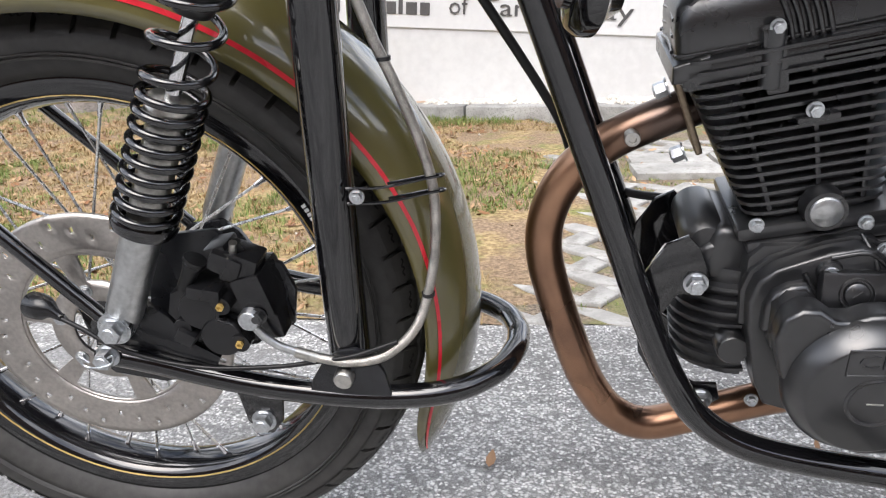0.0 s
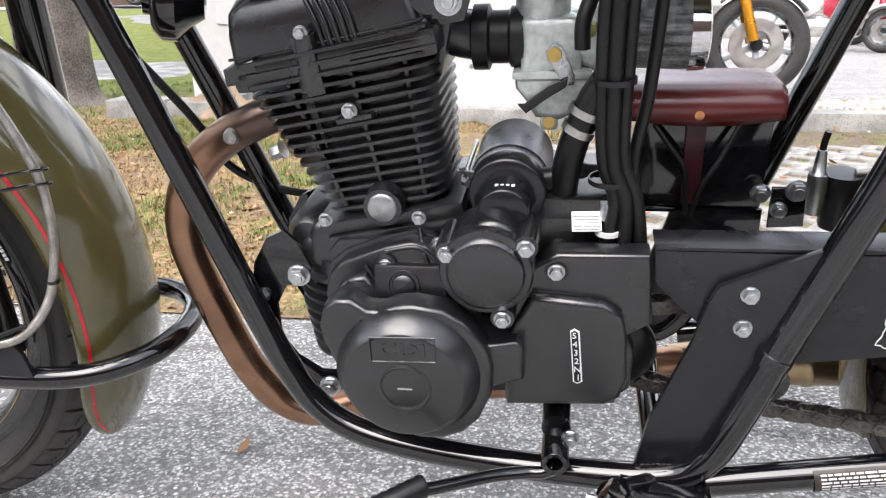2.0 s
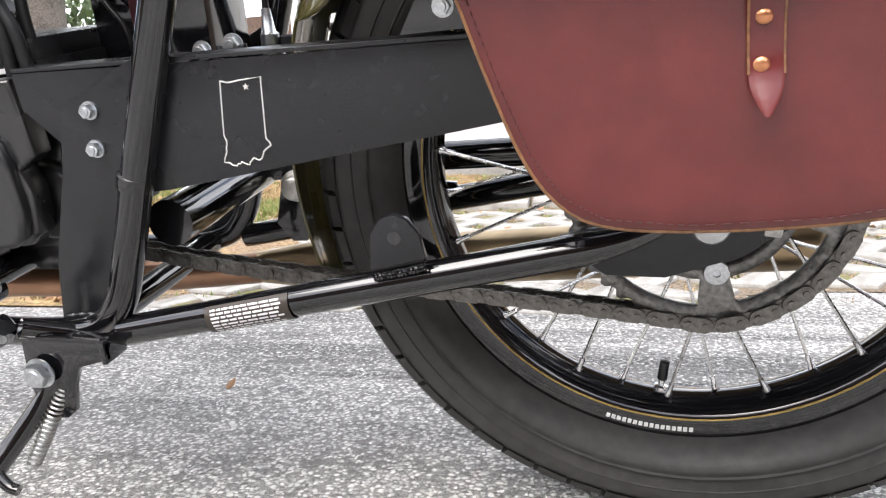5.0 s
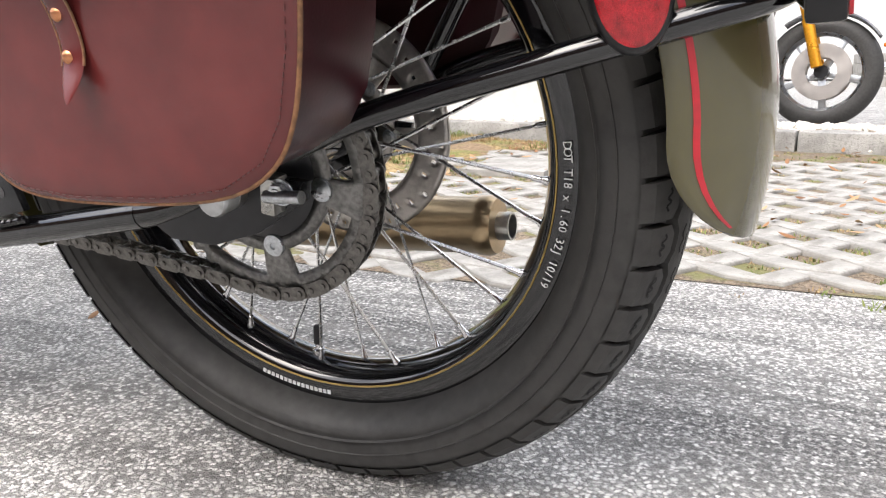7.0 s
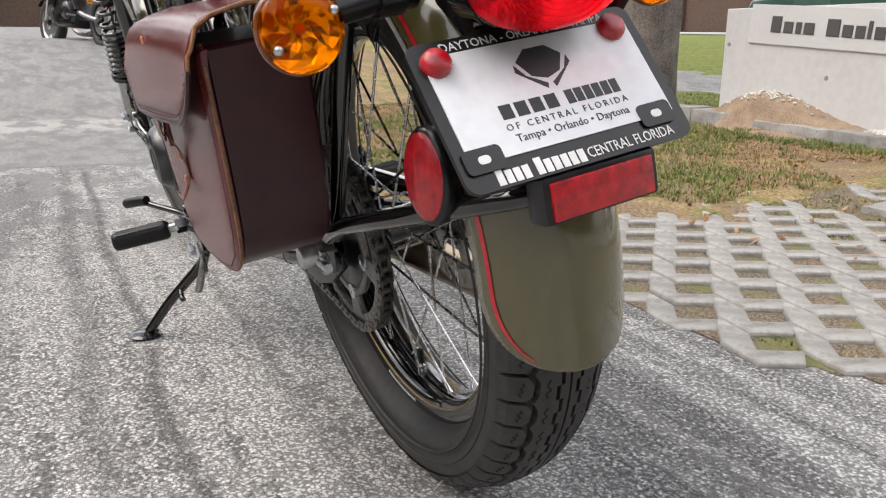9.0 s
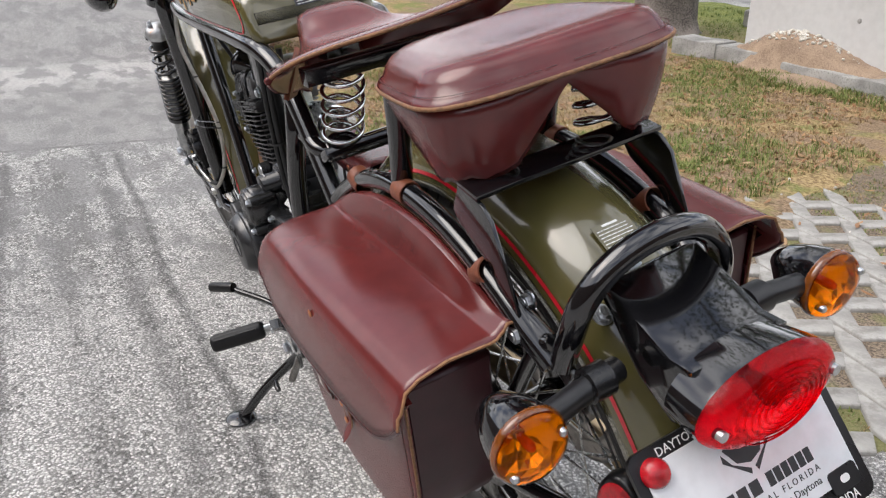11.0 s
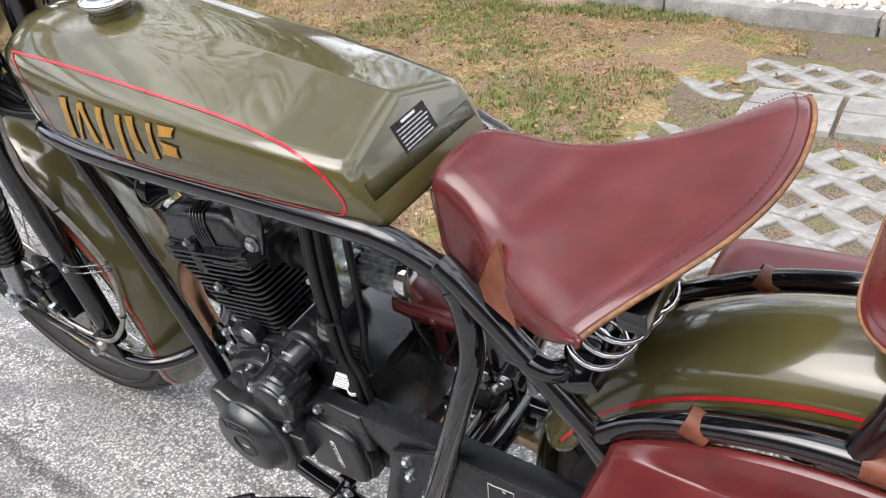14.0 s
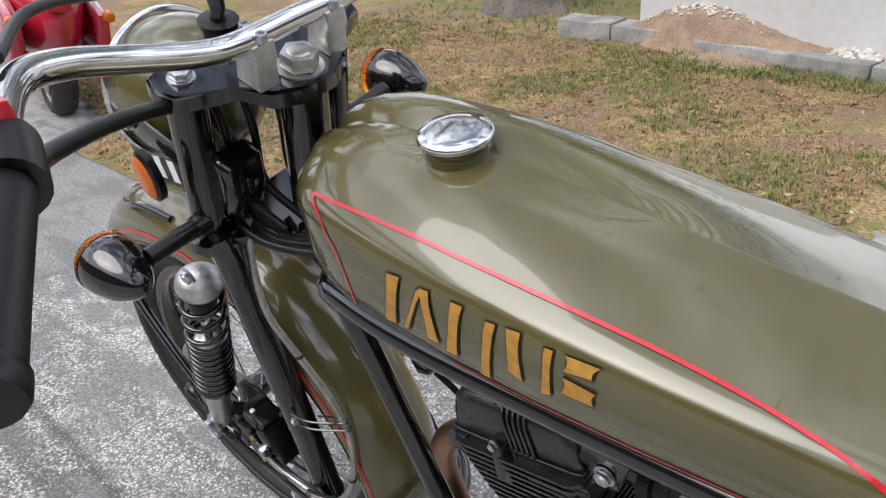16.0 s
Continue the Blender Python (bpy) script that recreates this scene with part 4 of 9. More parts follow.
street_bike(pose(.43, 4.52, .0, -6, 0, -6), "satin", "orange_metal", "dark naked motorcycle with orange forks parked behind the sign")
street_bike(pose(-.15, 5.6, .0, -6, 0, -4), "gloss", "satin", "black motorcycle parked behind the white sign")
scooter(pose(2.9, 8.9, .0, -5, 0, -40), "white_paint", "white scooter parked across the lot")
scooter(pose(4.0, 9.6, .0, -5, 0, -40), "red_paint", "red scooter parked beside the white one")
scooter(pose(-3.05, .90, .0, 6, 0, 168), "red_paint", "red scooter parked at the edge of the lane")
street_bike(pose(-7.6, .62, rise(-7.2, .6), 6, 0, 200), "gloss", "chrome", "black and chrome motorcycle parked up the lane")


def far_car(at, label):
    c = new("car")
    c.matrix_world = at
    tagged(c, label, "car")
    part("body", slab([(-2.1, .35), (-2.15, .75), (-1.95, .92), (-1.0, .98), (1.0, .95), (2.0, .82), (2.15, .60), (2.1, .35), (1.7, .28), (-1.7, .28)], -.86, .86, .09, None, 4), "green_paint", c, "dark green car body")
    part("cabin", slab([(-1.6, .94), (-1.25, 1.40), (-.9, 1.46), (.25, 1.46), (.55, 1.38), (1.05, .94)], -.74, .74, .08, None, 4), "dark_glass", c, "dark glazed cabin")
    part("roof", slab([(-1.15, 1.44), (-.9, 1.475), (.22, 1.475), (.42, 1.44)], -.70, .70, .02), "green_paint", c)
    for x in (-1.35, 1.35):
        for s in (-1, 1):
            wheel_of(c, pose(x, s * .76, .31), .31, .2, "zinc", 5)
    for s in (-1, 1):
        part("headlight", block((.06, .30, .14), (2.12, s * .6, .66), None, .03), "chrome", c)
        part("tail_light", block((.06, .26, .16), (-2.13, s * .66, .74), None, .03), "redlens", c)


far_car(pose(-10.4, 17.2, rise(-11, 17) + .04, 0, 0, 180), "dark green car parked on the far street")

# raised walkway and steps at the back of the lot
walkm = new("walkway")
tagged(walkm, "pale concrete steps at the back of the lot", "steps", kind="structure")
for k in range(3):
    part("step", block((14, 3.0 - .5 * k, .15), (9.5, 13.2 + .25 * k, .075 + .15 * k), None, .015), "concrete", walkm, smooth=False)
tagged(part("wall_building", block((40, .4, 5), (14, 16.6, 2.4)), "sign_white", smooth=False), "pale building wall at the back of the lot", "wall", kind="structure")
# out of view: added so the lenses and black tail reflect a darker horizon
tagged(part("wall_end", block((.4, 40, 7.0), (15, -2, 3.4)), "brick", smooth=False), "unseen dark brown wall added to darken reflections in the tail", "wall", kind="structure")
# behind the camera: added to block low sky and darken side reflections
tagged(part("wall_behind", block((70, .4, 5.6), (0, -10.5, 2.75)), "brick", smooth=False), "unseen dark brown wall added to deepen blacks in gloss paint", "wall", kind="structure")

# ---- grid pavers ----
paving = new("grid_paving")
tagged(paving, "old concrete grid pavers with soil and grass in the holes", "paving", kind="structure")
UX, VX, O0 = V(.1018, -.0998, 0), V(.0883, .0972, 0), V(1.132, .9575, 0)
# corners of a hole about its centre
H_TL, H_TR, H_BR, H_BL = V(-.0510, -.0080, 0), V(-.0090, .0575, 0), V(.0505, .0070, 0), V(.0095, -.0570, 0)


def inset(pts, by):
    """Moves each edge of an outline inwards by its own distance."""
    out, n = [], len(pts)
    area = sum(pts[i].x * pts[(i + 1) % n].y - pts[(i + 1) % n].x * pts[i].y for i in range(n))
    sg = 1 if area > 0 else -1
    for i in range(n):
        d0, d1 = (pts[i] - pts[i - 1]).normalized(), (pts[(i + 1) % n] - pts[i]).normalized()
        n0, n1 = V(-d0.y, d0.x, 0) * sg, V(-d1.y, d1.x, 0) * sg
        k = d0.x * d1.y - d0.y * d1.x
        a, b = pts[i] + n0 * by[i - 1], pts[i] + n1 * by[i]
        if abs(k) < .05:
            out.append((a + b) / 2)
        else:
            q = b - a
            out.append(a + d0 * ((q.x * d1.y - q.y * d1.x) / k))
    return out


def paver_mesh(seed):
    """One length of a zigzag strip with its cross web; holes lie on both sides."""
    r = random.Random(seed)
    U, W = UX, VX
    pts = [H_TR, H_BR, U + W + H_TL, U + W + H_TR, W + H_BR, W + H_BL, W + H_TL, H_BR - U]
    # hole, joint, hole, seam, hole, hole, joint, seam
    soft = [1, 1, 1, 0, 1, 1, 1, 0]
    gap = [0, .0022, 0, -.0004, 0, 0, .0022, -.0004]
    j = [r.uniform(-.0022, .0022) if k else 0 for k in soft]
    c = (U + W * 5) / 8
    bm = bmesh.new()
    rows = []
    for z, k in ((-.045, 0.0), (.005, 0.0), (.0092, .0014), (.0108, .0040)):
        ring = inset(pts, [g + e + k * s_ for g, e, s_ in zip(gap, j, soft)])
        rows.append([bm.verts.new((p.x - c.x, p.y - c.y, z)) for p in ring])
    for p, q in zip(rows, rows[1:]):
        for i in range(8):
            bm.faces.new((p[i], p[(i + 1) % 8], q[(i + 1) % 8], q[i]))
    f = bm.faces.new(rows[-1])
    bmesh.ops.recalc_face_normals(bm, faces=bm.faces)
    bmesh.ops.triangulate(bm, faces=[f])
    me = bpy.data.meshes.new("paver")
    bm.to_mesh(me)
    bm.free()
    me.materials.append(M["concrete"])
    return me


PC = (UX + VX * 5) / 8
kinds = [paver_mesh(k) for k in range(6)]
rnd = random.Random(77)
spots = []
for i in range(-30, 31):
    for j in range(-30, 31):
        p = O0 + UX * i + VX * j + PC
        if not pavers_here(p.x, p.y) or p.x > 4.0:
            continue
        over = clump_map(p.x, p.y, 5.1) * .5 + math.exp(-((p.y - 2.0) / .28) ** 2) * (1.0 if p.x < .75 else .1)
        if p.y > 2.62 or (.63 < p.x < 1.34 and 1.88 < p.y < 2.34):
            continue
        spots.append((over > (.97 if p.x > .9 else .62), p))
spots.sort(key=lambda s: (s[1].x - 1.1) ** 2 + (s[1].y - 1.0) ** 2)
rest = []
cnt = 0
for sunk, p in spots:
    low = .0085 * max(0, 1 - (p.y - paving_front(p.x) - .02) / .12) * (1 if p.x < 1.20 else .35)
    m = pose(p.x, p.y, (-.012 if sunk else -low) + .003 * math.sin(p.x * 5 + 1) * math.sin(p.y * 4) + rnd.uniform(-.0008, .0008), rnd.uniform(-.4, .4), rnd.uniform(-.4, .4), 0)
    if cnt < 300:
        o = new("paver", kinds[rnd.randrange(6)])
        o.parent, o.matrix_basis = paving, m
        cnt += 1
    else:
        rest.append(m)
vs, fs = [], []
for m in rest:
    me = kinds[rnd.randrange(6)]
    b = len(vs)
    vs += [tuple(m @ v.co) for v in me.vertices]
    fs += [tuple(b + i for i in q.vertices) for q in me.polygons]
if vs:
    me = bpy.data.meshes.new("far_pavers")
    me.from_pydata(vs, [], fs)
    me.materials.append(M["concrete"])
    o = new("far_pavers", me)
    o.parent = paving
    tagged(o, "more grid pavers farther off", kind="stuff")
for c, s, turn in (((.835, 2.200), (.285, .160), 2), ((.842, 2.020), (.300, .185), 4), ((1.150, 2.045), (.290, .185), 4), ((1.140, 2.225), (.290, .160), 2)):
    bm = block((*s, .06), (0, 0, -.006), None, .006)
    o = part("flat_slab", bm, "concrete", paving, "flat pale concrete slab", at=pose(*c, .0, 0, 0, turn))
# ---- the motorcycle ----
LEAN = 9.7
BIKE = pose(0, 0.052, 0.004, LEAN, 0, 0)
bike = new("motorcycle")
bike.matrix_world = BIKE
tagged(bike, "olive and black retro motorcycle leaning on its side stand", "motorcycle")
F_AXLE, R_AXLE = V(0, 0, 0.308), V(1.374, 0, 0.308)


def bolt(at, parent, r=0.007, h=0.006, m="zinc", side=-1, spin=0.0, name="bolt", tilt=0.0):
    """A hexagon bolt; side -1 points to the left of the machine."""
    if parent.name.startswith("engine"):
        r, h = r * .80, h * .85
    key = (round(r, 4), round(h, 4), m)
    if key not in bolt.kept:
        o = part(name, hexbolt(r, h), m, parent)
        bolt.kept[key] = o.data
    else:
        o = new(name, bolt.kept[key])
        o.parent = parent
    o.matrix_basis = pose(*at, tilt, spin, 0 if side < 0 else 180)
    return o


bolt.kept = {}


# wheels
def tyre_point(a, s, R, hw, h=0.0):
    r = R - 0.020 * abs(s) ** 2.3 + h
    return V(r * math.cos(a), hw * s, r * math.sin(a))


def make_wheel(axle, turn, R, hw, label, pitches, reach=.037):
    at = pose(*axle, 0, 0, turn)
    b = hw
    prof = [(.238, -.020), (.241, -.027), (.250, -b * .80), (.258, -b * .90), (.262, -b * .93), (.266, -b * .93), (.274, -b), (R - reach - .004, -b * 1.0), (R - reach, -b * .985), (R - reach + .003, -b * .92)]
    crown = [(R - .0080 - .020 * abs(s) ** 2.3, b * .93 * s) for s in (-.86, -.7, -.5, -.25, 0, .25, .5, .7, .86)]
    prof = prof + crown + [(r, -y) for r, y in reversed(prof)]
    ty = part("tyre", turned(prof, seg=96), "rubber", bike, label, at=at)
    bm = bmesh.new()
    sipes = bmesh.new()
    step = 2 * math.pi / pitches
    def skin(u, s_, h=0.0):
        return tyre_point(u, s_, R, b * .93, h)

    def strip(cols, rows_n, low, ends):
        """One raised piece of tread: columns of (angle, outer s, inner s), with its side walls."""
        g = [[bm.verts.new(skin(u, so + (si - so) * k / rows_n)) for k in range(rows_n + 1)] for u, so, si in cols]
        w = [[bm.verts.new(low(u, so)) for u, so, si in cols], [bm.verts.new(skin(u, si, -.0095)) for u, so, si in cols]]
        for p, q in zip(g, g[1:]):
            for k in range(rows_n):
                bm.faces.new((p[k], p[k + 1], q[k + 1], q[k]))
        for c in range(len(g) - 1):
            bm.faces.new((g[c][0], g[c + 1][0], w[0][c + 1], w[0][c])), bm.faces.new((g[c][-1], g[c + 1][-1], w[1][c + 1], w[1][c]))
        if ends:
            for c in (0, -1):
                bm.faces.new([w[0][c]] + g[c] + [w[1][c]])

    for sg in (-1, 1):
        shift = .5 if sg > 0 else 0
        foot = lambda u, s_: V((R - reach) * math.cos(u), sg * b * 1.010, (R - reach) * math.sin(u))
        floor_ = lambda u, s_: skin(u, s_, -.0095)
        for i in range(pitches):
            a = (i + shift) * step
            strip([(a + step * u, sg * so, sg * si) for u, so, si in ((.07, .995, .735), (.28, .995, .655), (.70, .995, .645), (.93, .995, .725))], 4, foot, True)
            strip([(a + step * u, sg * so, sg * si) for u, so, si in ((0, .625, .270), (.25, .550, .270), (.49, .538, .270), (.51, .538, .195), (.72, .545, .195), (.99, .623, .195), (1.0, .625, .270))], 3, floor_, False)
            strip([(a + step * u, sg * so, sg * .022) for u, so in ((0, .195), (.49, .195), (.51, .120), (.99, .120), (1.0, .195))], 1, floor_, False)
            for way, th in (([(.26, .825), (.38, .860), (.46, .795), (.56, .850), (.66, .785), (.76, .810)], .0010), ([(.16, .415), (.32, .460), (.46, .380), (.60, .450), (.80, .390)], .0009)):
                for (u0, s0), (u1, s1) in zip(way, way[1:]):
                    p, q = (skin(a + step * u, sg * s_, .0006) for u, s_ in ((u0, s0), (u1, s1)))
                    n = (p - V(0, p.y, 0)).normalized() + V(0, sg * .5, 0)
                    e = (q - p).cross(n).normalized() * th
                    sipes.faces.new([sipes.verts.new(x) for x in (p - e, p + e, q + e, q - e)])
    bmesh.ops.recalc_face_normals(bm, faces=bm.faces)
    part("tread", bm, "rubber", ty, "zigzag road tread blocks", smooth=False)
    bmesh.ops.recalc_face_normals(sipes, faces=sipes.faces)
    tagged(part("sipe_pattern", sipes, "groove", ty, smooth=False), "thin dark zigzag cuts", kind="stuff")
    bm = bmesh.new()
    for sg in (-1, 1):
        for rr in (.262, R - .044):
            lathe(bm, [(rr - .0012, sg * b * .985), (rr, sg * (b * 1.0 + .0012)), (rr + .0012, sg * b * .985)], 96)
    part("sidewall_rib", bm, "rubber", ty)
    rim = part("rim", turned([(.2435, .021), (.2435, .0255), (.2415, .0275), (.238, .0275), (.226, .0265), (.221, .024), (.216, .0165), (.2125, .008), (.2105, 0), (.2125, -.008), (.216, -.0165), (.221, -.024), (.226, -.0265), (.238, -.0275), (.2415, -.0275), (.2435, -.0255), (.2435, -.021), (.232, -.018), (.228, 0), (.232, .018)], seg=96, closed=True), "gloss", bike, "black painted wire wheel rim", at=at)
    for sg in (-1, 1):
        part("rim_line", turned([(.2238, sg * .0258), (.2245, sg * .0264), (.2252, sg * .0268), (.2245, sg * .0272), (.2238, sg * .0264)], seg=96, closed=True), "goldline", rim, "thin gold pinstripe round the rim")
    hub = part("hub", turned([(.008, -.062), (.018, -.06), (.018, -.044), (.036, -.042), (.036, -.036), (.022, -.034), (.020, 0), (.022, .034), (.036, .036), (.036, .042), (.018, .044), (.018, .06), (.008, .062)], seg=40), "gloss", bike, "black wheel hub", at=at)
    shaft = bmesh.new()
    sweep(shaft, [(0, 0, 0), (0, 0, 1)], 0.0016, 6)
    nip = bmesh.new()
    sweep(nip, [(0, 0, -.012), (0, 0, -.004), (0, 0, .002), (0, 0, .004)], [.0024, .0026, .0044, .0044], 8)
    first, firstn = None, None
    for i in range(32):
        a = 2 * math.pi * (i + .5) / 32
        sg, d = (-1 if i % 2 else 1), (1 if (i // 2) % 2 else -1)
        h = a + d * radians(58)
        p0 = V(.033 * math.cos(h), sg * (.039 + .002 * d), .033 * math.sin(h))
        p1 = V(.2115 * math.cos(a), sg * .006, .2115 * math.sin(a))
        way = p1 - p0
        m = Matrix.Translation(p0) @ way.to_track_quat("Z", "Y").to_matrix().to_4x4()
        ms = m @ Matrix.Diagonal((1, 1, way.length, 1))
        mn = Matrix.Translation(p1) @ way.to_track_quat("Z", "Y").to_matrix().to_4x4()
        if first is None:
            first = part("spoke", shaft, "spoke", rim, at=ms)
            firstn = part("spoke_nipple", nip, "chrome", rim, at=mn)
        else:
            dup(first, ms), dup(firstn, mn)
    return ty, rim, hub, at


f_tyre, f_rim, f_hub, F_AT = make_wheel(F_AXLE, 2.6, .3095, .045, "black front tyre with a worn road tread", 52, .027)
r_tyre, r_rim, r_hub, R_AT = make_wheel(R_AXLE + V(0, .020, 0), 0, .3195, .059, "black rear tyre with a zigzag road tread", 58, .029)
# valve of the rear wheel
va = radians(-97.5)
vm = Matrix.Translation((.2105 * math.cos(va), 0, .2105 * math.sin(va))) @ pose(0, 0, 0, 0, -90 - math.degrees(va), 0)
valve = part("valve", turned([(.0, -.002), (.006, -.002), (.006, .003), (.003, .004), (.003, .012)], seg=14, axis="z"), "chrome", r_rim, "chrome tyre valve", at=vm)
part("valve_cap", turned([(.003, .009), (.0045, .010), (.0045, .028), (.0, .029)], seg=14, axis="z"), "plastic", r_rim, "black rubber valve cap", at=vm)


def rim_text(words, a_from, a_to, r, rim, size, outward):
    n = len(words)
    for i, ch in enumerate(words):
        if ch == " ":
            continue
        a = radians(a_from + (a_to - a_from) * (i + .5) / n)
        spin = math.degrees(a) + (-90 if outward else 90)
        m = Matrix.Translation((r * math.cos(a), -.0292, r * math.sin(a))) @ pose(0, 0, 0, 0, -spin, 0) @ pose(0, 0, 0, 90, 0, 0)
        text(ch, size, "rim_lettering", "white", rim, m, .0002)


rim_text("DOT T18 x 1.60 32J 10/19", 4, -25, .2335, r_rim, .0092, True)


def rim_bars(a_from, a_to, n, r, rim, h):
    bm = bmesh.new()
    for i in range(n):
        a = radians(a_from + (a_to - a_from) * (i + .5) / n)
        da = radians(abs(a_to - a_from) / n * .36)
        q = []
        for rr, aa in ((r - h, a - da), (r + h, a - da), (r + h, a + da), (r - h, a + da)):
            q.append((rr * math.cos(aa), rr * math.sin(aa)))
        slab(q, -.0276, -.0281, bm=bm)
    part("rim_marking", bm, "white", rim, "small white maker's mark as bars", smooth=False)


rim_bars(-90, -109, 16, .2335, r_rim, .0021)
rim_bars(30, 11, 16, .2335, f_rim, .0021)


# brake discs
def brake_disc(at, y, r_in, r_out, r_hub, holes, slots, spin, label):
    bm = bmesh.new()
    n, k = 144, 6
    grid = [[bm.verts.new(((r_in + (r_out - r_in) * j / k) * math.cos(2 * math.pi * i / n), y, (r_in + (r_out - r_in) * j / k) * math.sin(2 * math.pi * i / n))) for j in range(k + 1)] for i in range(n)]
    for i in range(n):
        for j in range(k):
            if (i % holes == 0 and j == 2) or (i % holes == holes // 3 and j == 3) or (i % holes == 2 * holes // 3 and j == 4):
                continue
            bm.faces.new((grid[i][j], grid[(i + 1) % n][j], grid[(i + 1) % n][j + 1], grid[i][j + 1]))
    part("brake_disc", bm, "disc", bike, label, at=at @ pose(0, 0, 0, 0, spin, 0)).modifiers.new("thick", "SOLIDIFY").thickness = .004
    d = scene.objects[[o.name for o in bike.children if o.name.startswith("brake_disc")][-1]]
    bm = bmesh.new()
    m = 72
    g = [[bm.verts.new((r * math.cos(2 * math.pi * i / m), y + .001, r * math.sin(2 * math.pi * i / m))) for r in (r_hub, (r_hub + r_in) * .46, r_in * .97, r_in + .001)] for i in range(m)]
    for i in range(m):
        for j in range(3):
            if j == 1 and (i % (m // slots)) < (m // slots) * .68:
                continue
            bm.faces.new((g[i][j], g[(i + 1) % m][j], g[(i + 1) % m][j + 1], g[i][j + 1]))
    c = part("disc_carrier", bm, "disc", d)
    c.modifiers.new("thick", "SOLIDIFY").thickness = .004
    for i in range(slots):
        a = 2 * math.pi * (i + .84) / slots
        bolt((r_hub * 1.35 * math.cos(a), y - .003, r_hub * 1.35 * math.sin(a)), d, .0055, .003)
    return d


f_disc = brake_disc(F_AT, -.060, .086, .126, .034, 12, 6, 8, "drilled steel front brake disc")
r_disc = brake_disc(R_AT, .060, .074, .104, .034, 12, 6, 0, "drilled steel rear brake disc")


# mudguards
def lerp(table, a):
    for (x0, y0), (x1, y1) in zip(table, table[1:]):
        if a <= x1:
            f = max(0, (a - x0) / (x1 - x0))
            return y0 + (y1 - y0) * f
    return table[-1][1]


def guard_point(axle, a, u, Rt, hw, dt, lift=0.0):
    ph = u * math.pi / 2 * .98
    r = lerp(Rt, a) - lerp(dt, a) * (1 - math.cos(ph)) + lift * math.cos(ph * .6)
    w = hw * math.sin(ph) + lift * math.sin(ph)
    return V(axle.x + r * math.cos(radians(a)), w, axle.z + r * math.sin(radians(a)))


def mudguard(axle, a0, a1, Rt, hw, dt, round0, round1, label, stripe, cut=999):
    def umax(a):
        k = 1.0
        if a > cut - 8:
            f = min(1, (a - cut + 8) / 8)
            k = .42 + .58 * math.sqrt(max(0, 1 - f * f))
        if a - a0 < round0:
            f = 1 - (a - a0) / round0
            k = math.sqrt(max(.0004, 1 - f * f))
        if a1 - a < round1:
            f = 1 - (a1 - a) / round1
            k = min(k, math.sqrt(max(.0004, 1 - f * f)))
        return k
    stops = [a0 + round0 * (1 - math.cos(math.pi / 2 * i / 10)) for i in range(10)] + [a0 + round0 + (a1 - a0 - round0 - round1) * i / 110 for i in range(111)] + [a1 - round1 * (1 - math.sin(math.pi / 2 * i / 8)) for i in range(1, 9)]
    bm = bmesh.new()
    m = 20
    g = [[bm.verts.new(guard_point(axle, a, (2 * j / m - 1) * umax(a), Rt, hw, dt)) for j in range(m + 1)] for a in stops]
    for p, q in zip(g, g[1:]):
        for j in range(m):
            bm.faces.new((p[j], p[j + 1], q[j + 1], q[j]))
    bmesh.ops.remove_doubles(bm, verts=bm.verts, dist=1e-5)
    bmesh.ops.recalc_face_normals(bm, faces=bm.faces)
    ob = part("mudguard", bm, "olive", bike, label)
    sm = ob.modifiers.new("thick", "SOLIDIFY")
    sm.thickness, sm.offset = .0024, 0
    for sg in (-1, 1):
        bm = bmesh.new()
        lo, hi = stripe
        rows = []
        for a in (b for b in stops[4:-1] if b < cut - 5):
            k = umax(a)
            rows.append([bm.verts.new(guard_point(axle, a, sg * f * k, Rt, hw, dt, .0018)) for f in (lo, hi)])
        for p, q in zip(rows, rows[1:]):
            bm.faces.new((p[0], p[1], q[1], q[0]))
        bmesh.ops.recalc_face_normals(bm, faces=bm.faces)
        part("pinstripe", bm, "red", ob, "thin red pinstripe")
    return ob


f_guard = mudguard(F_AXLE, -28.5, 152, [(-31, .346), (-20, .352), (-8, .359), (5, .364), (20, .369), (45, .371), (90, .371), (152, .371)], .066, [(-31, .036), (0, .045), (30, .05), (60, .062), (90, .070), (152, .070)], 17, 12, "olive front mudguard with a red pinstripe", (.80, .845))
r_guard = mudguard(R_AXLE, -7, 199, [(-9, .360), (8, .370), (25, .376), (45, .379), (90, .372), (135, .354), (165, .340), (190, .331), (205, .335)], .065, [(-9, .062), (60, .055), (90, .052), (140, .045), (205, .040)], 13, 8, "olive rear mudguard with a red pinstripe", (.80, .845), 155)
r_guard.matrix_basis = Matrix.Translation((0, .005, 0))


# frame
def bar(name, pts, r, material="gloss", label="", seg=14, parent=None, smooth=True, step=8):
    return part(name, tube(pts, r, seg, smooth, step), material, parent or bike, label)


